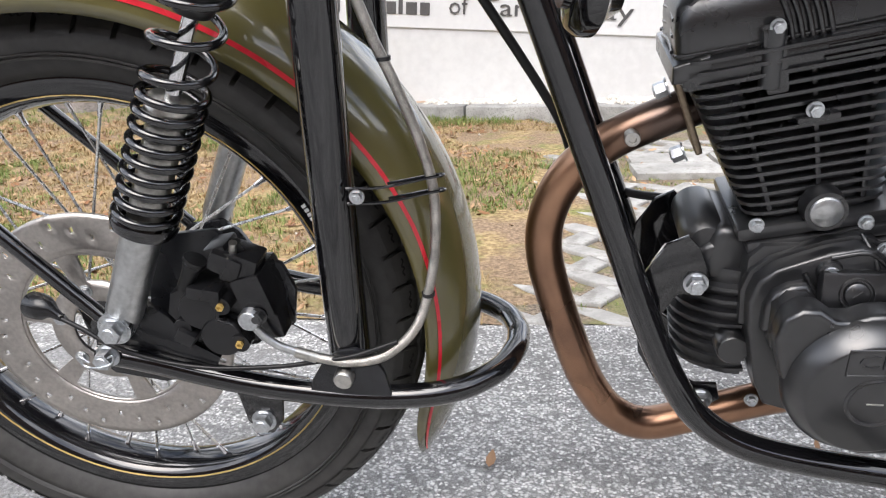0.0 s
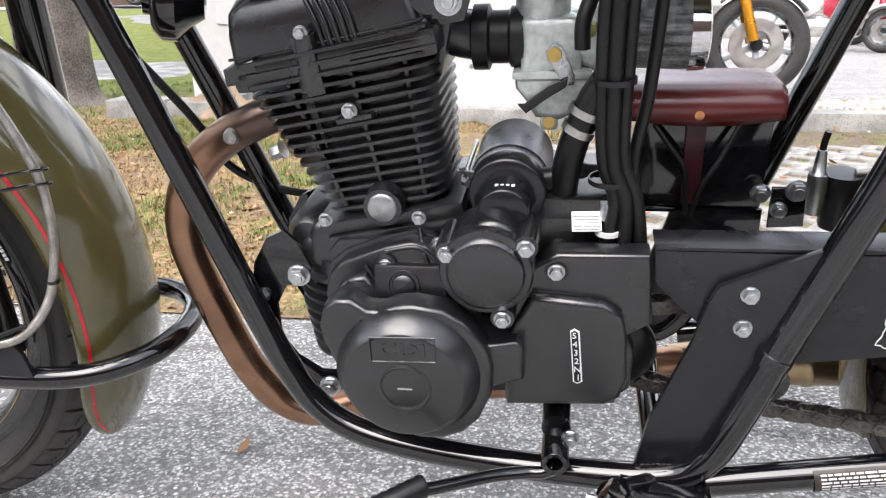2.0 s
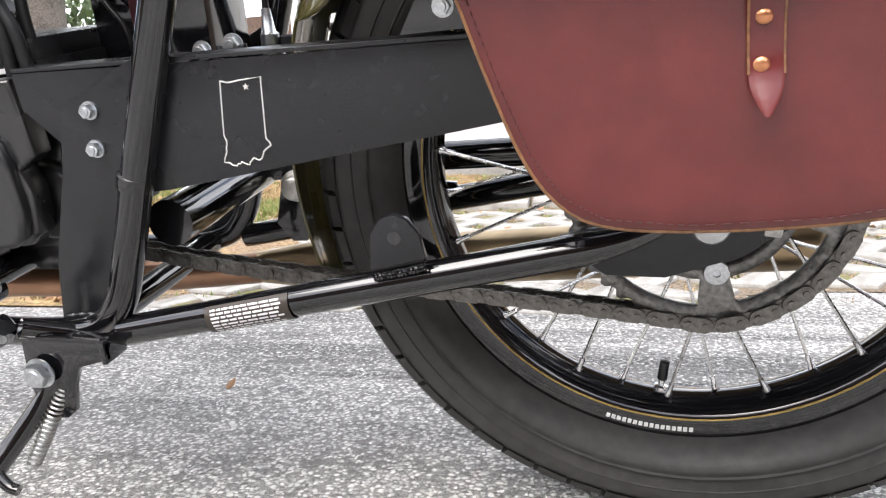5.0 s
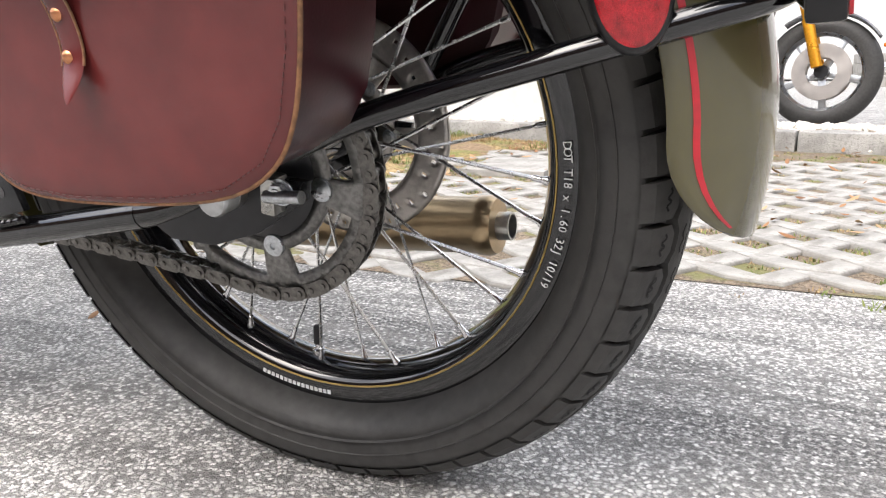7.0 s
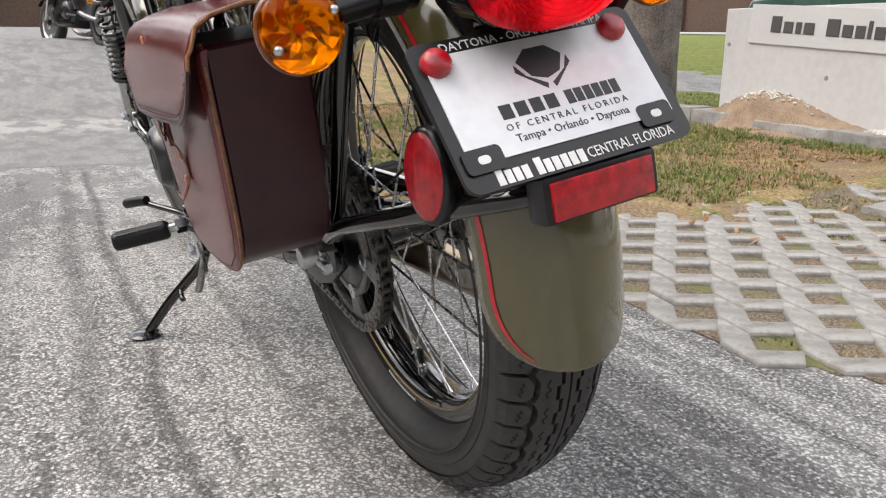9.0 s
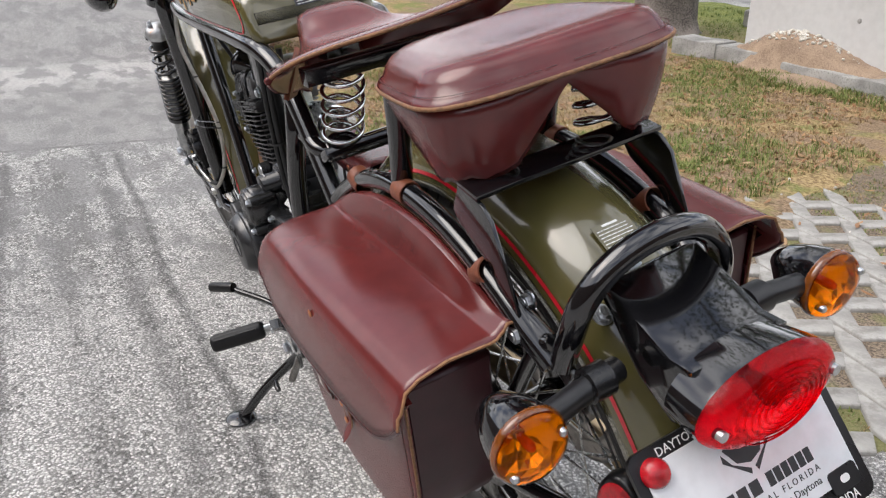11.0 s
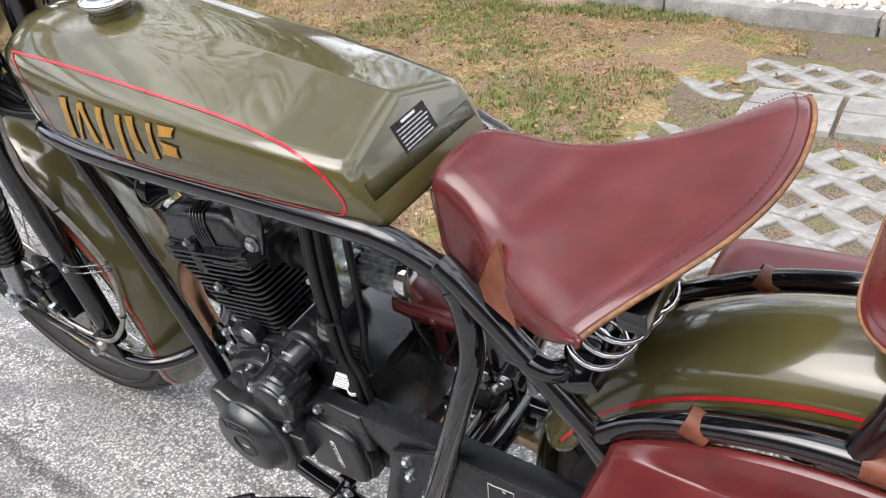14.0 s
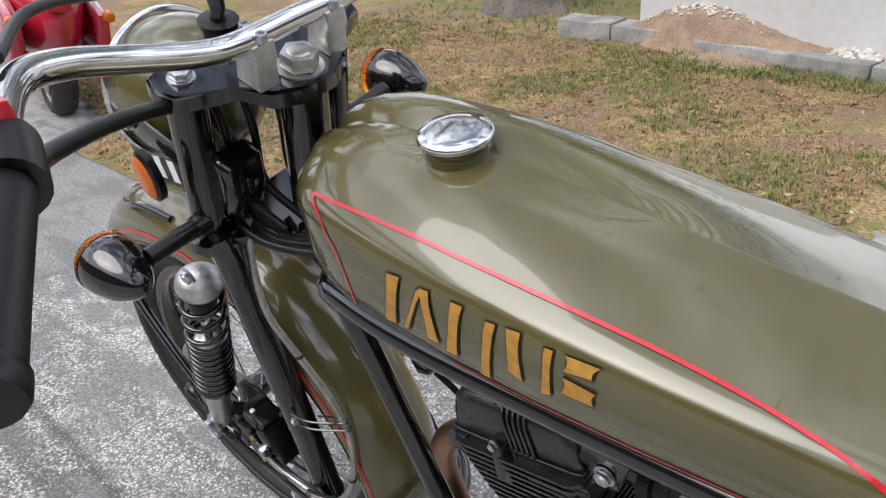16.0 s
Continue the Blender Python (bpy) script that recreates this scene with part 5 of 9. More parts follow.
for s in (-1, 1):
    bar("frame_rail", [(.405, s * .04, .715), (.44, s * .085, .738), (.48, s * .1, .742), (.60, s * .106, .736), (.90, s * .1, .732), (.965, s * .094, .724), (1.005, s * .088, .704), (1.03, s * .084, .675), (1.045, s * .098, .62), (1.025, s * .107, .546), (.955, s * .112, .351), (.932, s * .114, .285), (.912, s * .114, .24), (.88, s * .112, .217), (.80, s * .107, .210), (.69, s * .098, .213), (.61, s * .088, .222), (.565, s * .08, .245), (.537, s * .073, .285), (.515, s * .067, .335), (.493, s * .063, .395), (.44, s * .055, .545), (.397, s * .05, .665), (.385, s * .047, .70)], .0128, label="gloss black tubular frame loop", seg=22)
    bar("seat_stay", [(1.020, s * .086, .706), (1.042, s * .089, .689), (1.10, s * .093, .630), (1.182, s * .100, .546)], .0126, seg=18)
    bar("luggage_rail", [(1.16, s * .1, .562)] + [(1.374 + .333 * math.cos(radians(a)), s * .092, .308 + .333 * math.sin(radians(a))) for a in (122, 112, 100, 90, 80, 70, 60, 54)] + [(1.60, s * .088, .555)], .0108, label="gloss black saddlebag rail")
    bar("lower_arm", [(.912, s * .116, .217), (1.10, s * .109, .249), (1.29, s * .1, .281)], .0125, label="gloss black lower frame arm")
    part("arm_end", sweep(bmesh.new(), spline([(1.283, s * .1003, .280), (1.305, s * .098, .284), (1.330, s * .093, .290), (1.352, s * .088, .297)], 5), [.0125 - .0085 * (i / 15) ** 1.5 for i in range(16)], 14), "gloss", bike)
    for p, r in (((1.031, s * .084, .676), .0146), ((.951, s * .112, .343), .0142)):
        part("weld_collar", turned([(.0115, -.006), (r, -.005), (r + .0004, 0), (r, .005), (.0115, .006)], seg=20, axis="z", at=(0, 0, 0)), "gloss", bike, at=Matrix.Translation(p) @ pose(0, 0, 0, 0, 20 if p[2] < .5 else -30, 0))
    # axle plate behind the arm
    part("axle_plate", slab([(1.27, .286), (1.286, .268), (1.302, .256), (1.344, .254), (1.39, .268), (1.437, .297), (1.440, .311), (1.392, .316), (1.34, .302)], s * .082, s * .089, .0015), "satin", bike)
    # main rear gusset plate
    part("gusset_plate", slab([(.905, .404), (.975, .437), (.990, .437), (.952, .335), (.930, .27), (.906, .226), (.853, .226), (.862, .275), (.889, .352), (.898, .388)], s * .106, s * .1125, .0012), "satin", bike, "satin black steel gusset plate")
def weld(pts, r=.0028):
    line = spline(pts, 24)
    return part("weld_bead", sweep(bmesh.new(), line, [r * (1 + .30 * math.sin(i * 1.9)) for i in range(len(line))], 8), "gloss", bike)


weld([(.930, -.1135, .270), (.952, -.1135, .335), (.975, -.1135, .397), (.988, -.1135, .436)])
weld([(.858, -.112, .2275), (.880, -.112, .2295), (.902, -.1135, .2300), (.922, -.114, .250)])
weld([(.905, -.1145, .2275), (.915, -.1205, .2200), (.918, -.1225, .2100)])
weld([(1.136, -.119, .2665), (1.155, -.119, .2700), (1.176, -.1185, .2745)])
bolt((.927, -.1125, .399), bike, .0056, .0055)
bolt((.925, -.1125, .370), bike, .0056, .0055)
# upper chain guard box with an etched outline
g = bmesh.new()
slab([(.858, .4285), (.99, .4280), (1.255, .432), (1.258, .378), (.973, .333), (.95, .331), (.90, .36), (.86, .40)], -.103, -.099, .0008, g)
slab([(.858, .4315), (1.255, .4350), (1.255, .432), (.858, .4285)], -.103, -.072, .0004, g)
guardbox = part("chain_guard", g, "satin", bike, "satin black steel side panel with an etched outline")
M["etch"] = mat("pale_etching", (0.62, 0.62, 0.60), 0.5, 0, 0.05, 50)
shape = [(1.032, .4135), (1.038, .4120), (1.046, .4132), (1.064, .4150), (1.0605, .3705), (1.0635, .3650), (1.0570, .3605), (1.0530, .3545), (1.0480, .3560), (1.0440, .3510), (1.0380, .3535), (1.0340, .3505), (1.0240, .3535), (1.0275, .3620), (1.0285, .3680), (1.0275, .3750)]
rng = random.Random(5)
coast = []
for (x, z), (x1, z1) in zip(shape, shape[1:] + shape[:1]):
    coast.append((x, z))
    if z < .372 and math.hypot(x1 - x, z1 - z) < .02:
        for f in (.33, .67):
            coast.append((x + (x1 - x) * f + rng.uniform(-.0007, .0007), z + (z1 - z) * f + rng.uniform(-.0007, .0007)))
bm = bmesh.new()
sweep(bm, [(x, -.1033, z) for x, z in coast + coast[:1]], .0006, 6, caps=False)
part("etched_outline", bm, "etch", guardbox, "pale etched map outline with a star")
star = [(1.0515 + (.0028 if k % 2 == 0 else .0011) * math.sin(math.pi * k / 5), .4085 + (.0028 if k % 2 == 0 else .0011) * math.cos(math.pi * k / 5)) for k in range(10)]
part("etched_star", slab(star, -.1031, -.1035), "etch", guardbox, smooth=False)
part("mount_bracket", slab([(1.168, .436), (1.186, .468), (1.198, .479), (1.208, .470), (1.226, .438)], -.099, -.094, .001), "gloss", bike)
bolt((1.2, -.099, .453), bike, .0060, .006)
bar("seat_strut", [(1.195, -.092, .470), (1.175, -.094, .510), (1.15, -.098, .565)], .009)
part("lug", slab([(1.133, .272), (1.136, .300), (1.144, .311), (1.154, .315), (1.164, .311), (1.172, .300), (1.176, .281)], -.118, -.111, .001), "satin", bike)
part("lug_hole", turned([(0, -.1184), (.0052, -.1184), (.0052, -.1178), (0, -.1178)], seg=20, at=(1.154, 0, .297)), "gloss", bike)

# exhaust
ex = bar("exhaust_pipe", [(.552, .006, .508), (.518, 0, .497), (.480, 0, .478), (.448, 0, .450), (.430, -.002, .418), (.424, -.004, .380), (.432, -.006, .335), (.455, -.008, .262), (.472, -.008, .222), (.495, -.006, .190), (.53, -.004, .176), (.585, 0, .190), (.66, .012, .205), (.75, .04, .196), (.84, .085, .184), (.92, .118, .178)], .0172, "copper", "heat-bronzed bent exhaust header pipe", 18)
M["flange"] = mat("dull_flange_steel", (.30, .24, .17), .45, .8, .15, 60, bump=.15, bump_scale=500)
part("exhaust_flange", block((.006, .040, .066), (.541, .0, .503), Euler((0, radians(-20), 0)).to_matrix(), .0025, 3), "flange", bike, "steel exhaust flange")
for p in ((.5235, -.012, .528), (.541, -.012, .473)):
    part("flange_nut", hexbolt(.0068, .010), "zinc", bike, "zinc flange nut", at=Matrix.Translation(p) @ pose(0, 0, 0, 0, -22, 0) @ pose(0, 0, 0, 0, 0, -90))
part("sensor_plug", turned([(0, -.006), (.0030, -.006), (.0034, -.009), (.0060, -.009), (.0068, -.007), (.0068, -.003), (.0078, -.002), (.0078, .004), (0, .004)], seg=24, at=(.497, -.014, .487)), "steel", ex)
mu = part("silencer", turned([(.016, -.02), (.018, 0), (.026, .06), (.0275, .10), (.0275, .12), (.029, .122), (.029, .130), (.0275, .132), (.0275, .56), (.029, .562), (.029, .572), (.0265, .578), (.014, .579), (.013, .579)], seg=40, axis="x"), "muffler", bike, "bronzed steel tapered silencer", at=Matrix.Translation((.925, .12, .1785)) @ pose(0, 0, 0, 0, -2.6, 0))
part("outlet", turned([(.0135, .56), (.0135, .592), (.0115, .592), (.0115, .56)], seg=28, axis="x", closed=True), "steel", mu)
part("baffle", turned([(0, .570), (.0112, .570)], seg=20, axis="x"), "plastic", mu)
part("silencer_bracket", slab([(1.02, .21), (1.05, .21), (1.05, .33), (1.035, .34), (1.02, .33)], .108, .112, .001), "gloss", bike)
# fuel tank
TANK = [  # x, half width, bottom, shoulder, ridge
    (.394, .0233, .790, .822, .836), (.3986, .0475, .770, .8268, .845), (.4102, .0692, .756, .8313, .853), (.4298, .088, .748, .8344, .8598), (.4586, .1009, .744, .8352, .8648), (.4932, .1077, .742, .832, .8675), (.55, .113, .740, .826, .866),
    (.62, .117, .739, .820, .859), (.70, .118, .738, .814, .848), (.78, .116, .737, .807, .836), (.86, .111, .735, .799, .8245), (.91, .105, .732, .791, .8165), (.928, .1015, .731, .788, .8140), (.934, .0995, .7315, .7870, .8130), (.9380, .0960, .7330, .7850, .8112), (.9402, .0915, .7355, .7820, .8085), (.9412, .0870, .7385, .7790, .8060)]


def tank_section(x, w, zb, zs, zt):
    """A coffin section: upright flanks, a rounded shoulder and two flat facets that meet in a ridge; the ridge fades towards the front."""
    sl = .5 * max(0, min(1, (x - .78) / .16))
    b = .0108 * max(0, min(1, (.80 - x) / .22))
    half = [(w * .90, zb), (w * .965, zb + .006), (w * .99, zb + .018), (w, zb + .034), (w, zs - .022), (w * .99, zs - .010), (w * .965, zs - .001), (w * .925, zs + .005)]
    y0, z0 = half[-1]
    g = max(0, min(1, (.92 - x) / .34))
    g = g * g * (3 - 2 * g)
    left, right = ([(y0 * (1 - u), z0 + (zt - z0) * u + k * math.sin(math.pi * u)) for u in (.12, .25, .4, .55, .7, .82, .92, .985)] for k in (b, b + .010 * g))
    full = [(-y, z) for y, z in half + left] + [(0, zt)] + [(y * (.86 + .12 * g), z - .004 * (1 - g) * min(1, y / .09)) for y, z in reversed(half + right)]
    return [(x + sl * (.80 - z), y, z) for y, z in full]


bm = bmesh.new()
fine = []
for (a, b) in zip(TANK, TANK[1:]):
    n = max(1, int((b[0] - a[0]) / .012))
    fine += [tuple(a[k] + (b[k] - a[k]) * i / n for k in range(5)) for i in range(n)]
fine.append(TANK[-1])
rings = [[bm.verts.new(p) for p in tank_section(*st)] for st in fine]
for p, q in zip(rings, rings[1:]):
    for j in range(len(p)):
        bm.faces.new((p[j], p[(j + 1) % len(p)], q[(j + 1) % len(p)], q[j]))
bm.faces.new(rings[0])
bm.faces.new(list(reversed(rings[-1])))
bmesh.ops.recalc_face_normals(bm, faces=bm.faces)
tank = part("fuel_tank", bm, "olive", bike, "glossy olive fuel tank with red pinstripe and gold marking")


def tank_y(x, z):
    """The left flank of the tank at a place along and up it."""
    sl = .5 * max(0, min(1, (x - .78) / .16))
    st = tuple(lerp([(t[0], t[k]) for t in TANK], x - sl * (.80 - z)) for k in range(5))
    sec = tank_section(*st)[:17]
    zz = [(p[2], p[1]) for p in sec]
    return lerp(zz, z)


def tank_k(x, k):
    """A place on the left half of the tank: k counts the corners of the section, from its foot to the ridge."""
    st = tuple(lerp([(t[0], t[i]) for t in TANK], x) for i in range(5))
    sec, i = tank_section(*st), min(int(k), 15)
    return V(*sec[i]).lerp(V(*sec[i + 1]), k - i)


def tank_line(pts, width, lift=.0009):
    """A painted line on the tank through places (x, k)."""
    bm = bmesh.new()
    flat = spline([(x, 0, k * .01) for x, k in pts], 10)
    line = [(p.x, max(0, min(16, p.z * 100))) for p in flat]
    rows = []
    for i, (x, k) in enumerate(line):
        p = tank_k(x, k)
        t = (tank_k(*line[min(i + 1, len(line) - 1)]) - tank_k(*line[max(i - 1, 0)])).normalized()
        n = (tank_k(x + .003, k) - tank_k(x - .003, k)).cross(tank_k(x, k + .35) - tank_k(x, max(0, k - .35))).normalized()
        if n.y > 0:
            n = -n
        side = n.cross(t).normalized() * width / 2
        rows.append([bm.verts.new(q + n * lift) for q in (p - side, p, p + side)])
    for a, b in zip(rows, rows[1:]):
        bm.faces.new((a[0], a[1], b[1], b[0])), bm.faces.new((a[1], a[2], b[2], b[1]))
    bmesh.ops.recalc_face_normals(bm, faces=bm.faces)
    return bm


part("pinstripe", tank_line([(.463, 7.45), (.490, 7.70), (.518, 7.90), (.56, 8.10), (.62, 8.25), (.69, 8.33), (.76, 8.36), (.80, 8.28), (.84, 8.00), (.87, 7.58), (.895, 7.02), (.911, 6.10), (.9205, 4.90), (.9245, 3.60), (.9225, 2.60), (.914, 1.80)], .0032), "red", tank, "red pinstripe")
part("pinstripe", tank_line([(.4625, 7.50), (.473, 6.70), (.484, 5.80), (.493, 4.75), (.500, 3.90), (.504, 3.00), (.5045, 2.20), (.503, 1.40)], .0030), "red", tank)
part("pinstripe", tank_line([(.914, 1.80), (.904, 1.62), (.885, 1.58), (.80, 1.55), (.70, 1.50), (.62, 1.45)], .0020), "red", tank)
# gold marking on the flank: plain slanted bars with a dark edge
GLYPH = [
    [(.5686, .8140), (.5825, .8150), (.5640, .7620), (.5500, .7605)],
    [(.6010, .8115), (.6065, .8125), (.5790, .7640), (.5735, .7630)],
    [(.6035, .8138), (.6128, .8142), (.6140, .7665), (.6020, .7655)],
    [(.6350, .8138), (.6455, .8135), (.6315, .7625), (.6205, .7620)],
    [(.6660, .8100), (.6750, .8104), (.6610, .7545), (.6520, .7550)],
    [(.6841, .8114), (.6955, .8119), (.6935, .7700), (.6815, .7740)],
    [(.7145, .8085), (.7212, .8084), (.7165, .7690), (.7085, .7670)],
    [(.7305, .8086), (.7552, .8081), (.7500, .7985), (.7290, .7965)],
    [(.7285, .7915), (.7525, .7880), (.7500, .7760), (.7250, .7758)],
]
for mat_name, grow, lift in (("plastic", .0011, .0012), ("gold", 0.0, .0018)):
    for gl in GLYPH:
        bm = bmesh.new()
        g = []
        for i in range(9):
            f = i / 8
            ends = [V(gl[0][0], 0, gl[0][1]).lerp(V(gl[3][0], 0, gl[3][1]), f), V(gl[1][0], 0, gl[1][1]).lerp(V(gl[2][0], 0, gl[2][1]), f)]
            waist = 1 - .18 * math.sin(math.pi * f) * (1 if mat_name == "gold" else .9)
            mid = (ends[0] + ends[1]) / 2
            row = []
            for q in (mid + (ends[0] - mid) * waist, mid + (ends[1] - mid) * waist):
                q = q + V(math.copysign(grow, (q - mid).x), 0, grow * (1 - 2 * f))
                row.append(bm.verts.new((q.x, tank_y(q.x, q.z) - lift, q.z + lift * .5)))
            g.append(row)
        for a, b in zip(g, g[1:]):
            bm.faces.new((a[0], a[1], b[1], b[0]))
        bmesh.ops.recalc_face_normals(bm, faces=bm.faces)
        part("tank_marking", bm, mat_name, tank, "gold leaf plain bar" if mat_name == "gold" else "", smooth=False)
# filler cap
cap_at = Matrix.Translation((.562, -.012, .8650)) @ pose(0, 0, 0, 0, 4, 0)
part("filler_neck", turned([(.0265, -.008), (.0275, .004), (.024, .005), (.024, .012), (0, .012)], seg=40, axis="z"), "olive", tank, at=cap_at)
part("filler_cap", turned([(.0225, .004), (.0225, .010), (.0295, .0115), (.031, .0135), (.031, .0165), (.0295, .0185), (.020, .0198), (0, .0203)], seg=48, axis="z"), "chrome", tank, "polished metal filler cap", at=cap_at)


def sticker(at, w, h, rows, parent, material="plastic", ink="white", head=True):
    """A small printed notice: a plate with bars for writing too small to read."""
    o = part("warning_label", block((w, .0006, h), (0, 0, 0)), material, parent, "small notice printed with fine rows", smooth=False, at=at)
    bm = bmesh.new()
    rnd = random.Random(rows * 7 + int(w * 1e4))
    if head:
        box(bm, (w * .42, .0004, h * .085), (-w * .02, -.0005, h * .40))
    for i in range(rows):
        x, z = -w * .44, h * (.24 - .66 * i / max(1, rows - 1))
        while x < w * .36:
            l = w * rnd.uniform(.05, .16)
            l = min(l, w * .44 - x)
            box(bm, (l, .0004, h * .034), (x + l / 2, -.0005, z))
            x += l + w * .022
    part("fine_print", bm, ink, o, smooth=False)
    return o


sticker(Matrix.Translation((.9512, -.0025, .7812)) @ pose(0, 0, 0, 0, 0, 90) @ pose(0, 0, 0, -26.6, 0, 0), .050, .0285, 6, tank)


# sprung saddle and pillion pad in leather
M["strap_tan"] = mat("brown_leather", (0.185, 0.058, 0.028), 0.4, 0, 0.2, 30, bump=0.2, bump_scale=600)


def leather_top(rows, name, label, thick=.004):
    """A skin through rows of points, front to back, each from one side to the other."""
    bm = bmesh.new()
    g = [[bm.verts.new(p) for p in row] for row in rows]
    for a, b in zip(g, g[1:]):
        for j in range(len(a) - 1):
            bm.faces.new((a[j], a[j + 1], b[j + 1], b[j]))
    bmesh.ops.recalc_face_normals(bm, faces=bm.faces)
    up = sum((f.normal.z for f in bm.faces))
    if up < 0:
        bmesh.ops.reverse_faces(bm, faces=bm.faces)
    ob = part(name, bm, "leather", bike, label)
    sd = ob.modifiers.new("round", "SUBSURF")
    sd.levels = sd.render_levels = 2
    so = ob.modifiers.new("thick", "SOLIDIFY")
    so.thickness, so.offset = thick, -1
    return ob


SAD = [  # x at centre, x at side, half width, z centre, z edge, half width and height of the skirt's foot
    (.984, .986, .036, .757, .752, .044, .676), (.992, .996, .043, .770, .762, .049, .672), (1.02, 1.024, .047, .769, .758, .056, .670), (1.045, 1.046, .052, .761, .750, .066, .676), (1.068, 1.064, .062, .754, .740, .080, .690), (1.10, 1.094, .080, .750, .735, .096, .698), (1.14, 1.128, .101, .754, .735, .113, .708), (1.18, 1.16, .120, .762, .742, .129, .721), (1.215, 1.185, .136, .771, .752, .143, .736), (1.245, 1.205, .146, .778, .760, .151, .749), (1.266, 1.218, .147, .776, .758, .149, .754)]
rows = []
for xc, xs, w, zc, ze, wb, zb in SAD:
    g1, g2 = max(0, min(1, (xc - .99) / .2)), max(0, min(1, (xc - 1.0) / .2))
    row = []
    for f in (-1, -.94, -.82, -.6, -.3, 0, .3, .6, .82, .94, 1):
        k = abs(f)
        x = xc + (xs - xc) * k * k
        z = ze + (zc - ze) * (1 - k ** 5) - .007 * (1 - (f / .8) ** 2) * (1 if k < .8 and 1.06 < xc < 1.23 else 0)
        row.append((x + .034 * f * g1, w * f, z + .018 * f * g2))
    skirt = []
    for s in (-1, 1):
        p = row[0] if s < 0 else row[-1]
        q = (p[0] + .004, s * wb, zb + .018 * s * g2)
        skirt.append([(p[0] + .001, p[1] + s * .004, p[2] - .006), ((p[0] + q[0]) / 2 + .001, (p[1] + q[1]) / 2 + s * .003, (p[2] + q[2]) / 2), q])
    rows.append(list(reversed(skirt[0])) + row + skirt[1])
front = [(x + .006, y * .94, min(z, .682) + .0) for x, y, z in rows[0]]
front_mid = [(x - .003, y * .98, (z + min(z, .682)) / 2 + .012) for x, y, z in rows[0]]
saddle = leather_top([front, front_mid] + rows, "saddle", "oxblood leather sprung saddle with stitched skirts")
part("saddle_edge", tube([(p[0] + .001, p[1], p[2] - .001) for p in rows[-1][3:-3]], .0022, 8), "raw_leather", saddle, "raw cut leather edge")
stt = bmesh.new()
for j_ in (3, -4):
    line = spline([V(*r[j_]) for r in rows], 14)
    for p, q in zip(line[::2], line[1::2]):
        sweep(stt, [p + V(0, 0, .0004), q + V(0, 0, .0004)], .0005, 5)
line = spline([V(*p) + V(-.012, 0, .0022) for p in rows[-1][3:-3]], 14)
for p, q in zip(line[::2], line[1::2]):
    sweep(stt, [p, q], .0005, 5)
part("stitching", stt, "thread", saddle, "dark red stitching")
gus = bmesh.new()
tri_a = [gus.verts.new(p) for p in ((1.0775, -.0790, .7420), (1.0500, -.0845, .6800), (1.1125, -.1190, .6920))]
tri_b = [gus.verts.new((v.co.x, v.co.y + .006, v.co.z - .003)) for v in tri_a]
gus.faces.new(tri_a), gus.faces.new(list(reversed(tri_b)))
for k in range(3):
    gus.faces.new((tri_a[k], tri_b[k], tri_b[(k + 1) % 3], tri_a[(k + 1) % 3]))
bmesh.ops.recalc_face_normals(gus, faces=gus.faces)
part("saddle_gusset", gus, M["strap_tan"], saddle, "tan leather gusset", smooth=False)
part("saddle_bracket", block((.022, .235, .020), (1.208, 0, .735), None, .002), "gloss", bike, "gloss black saddle cross bracket")
part("saddle_nose_pivot", block((.06, .05, .03), (1.0, 0, .715), None, .004), "gloss", bike)
for s in (-1, 1):
    part("saddle_spring", spring((1.148, s * .068, .632), (1.20, s * .068, .73), .024, 5.0, .0027, 8, 22), "chrome", bike, "chrome coil saddle spring")
    part("spring_cup", turned([(0, -.006), (.02, -.006), (.022, 0), (.017, .003), (.009, .004), (0, .004)], seg=24, axis="z"), "gloss", bike, at=Matrix.Translation((1.146, s * .068, .628)) @ pose(0, 0, 0, 0, 28, 0))
bar("seat_crossbar", [(1.085, -.095, .634), (1.13, -.085, .618), (1.14, 0, .617), (1.13, .085, .618), (1.085, .095, .634)], .0115)
part("crossbar_plate", block((.05, .2, .014), (1.145, 0, .617), Euler((0, radians(-28), 0)).to_matrix(), .003), "gloss", bike)

PAD_N = 56


def pad_rim(k):
    """Outline of the pad: a rounded square, a little narrower in front."""
    a = 2 * math.pi * k / PAD_N
    c, s = math.cos(a), math.sin(a)
    e = 2 / 4.2
    x = math.copysign(abs(c) ** e, c)
    y = math.copysign(abs(s) ** e, s)
    w = .113 - .014 * max(0, -x) + .010 * max(0, x)
    return V(1.440 + .105 * x + .018 * max(0, x) * y, w * y, .752 + .0085 * (x + 1) + .0050 * y + .0015 * x * y)


bm = bmesh.new()
rings = []
for f, dz in ((1.0, .0), (.985, .003), (.945, .006), (.915, .014), (.865, .021), (.78, .0255), (.62, .027), (.40, .026), (.18, .025)):
    rings.append([bm.verts.new((1.440 + (p.x - 1.440) * f, p.y * f, .7605 + (p.z - .7605) * f + dz)) for p in (pad_rim(k) for k in range(PAD_N))])
for a, b in zip(rings, rings[1:]):
    for k in range(PAD_N):
        bm.faces.new((a[k], a[(k + 1) % PAD_N], b[(k + 1) % PAD_N], b[k]))
bm.faces.new(rings[-1])
bmesh.ops.recalc_face_normals(bm, faces=bm.faces)
pillion = part("pillion_pad", bm, "leather", bike, "puffy oxblood leather pillion pad with a cut rim")
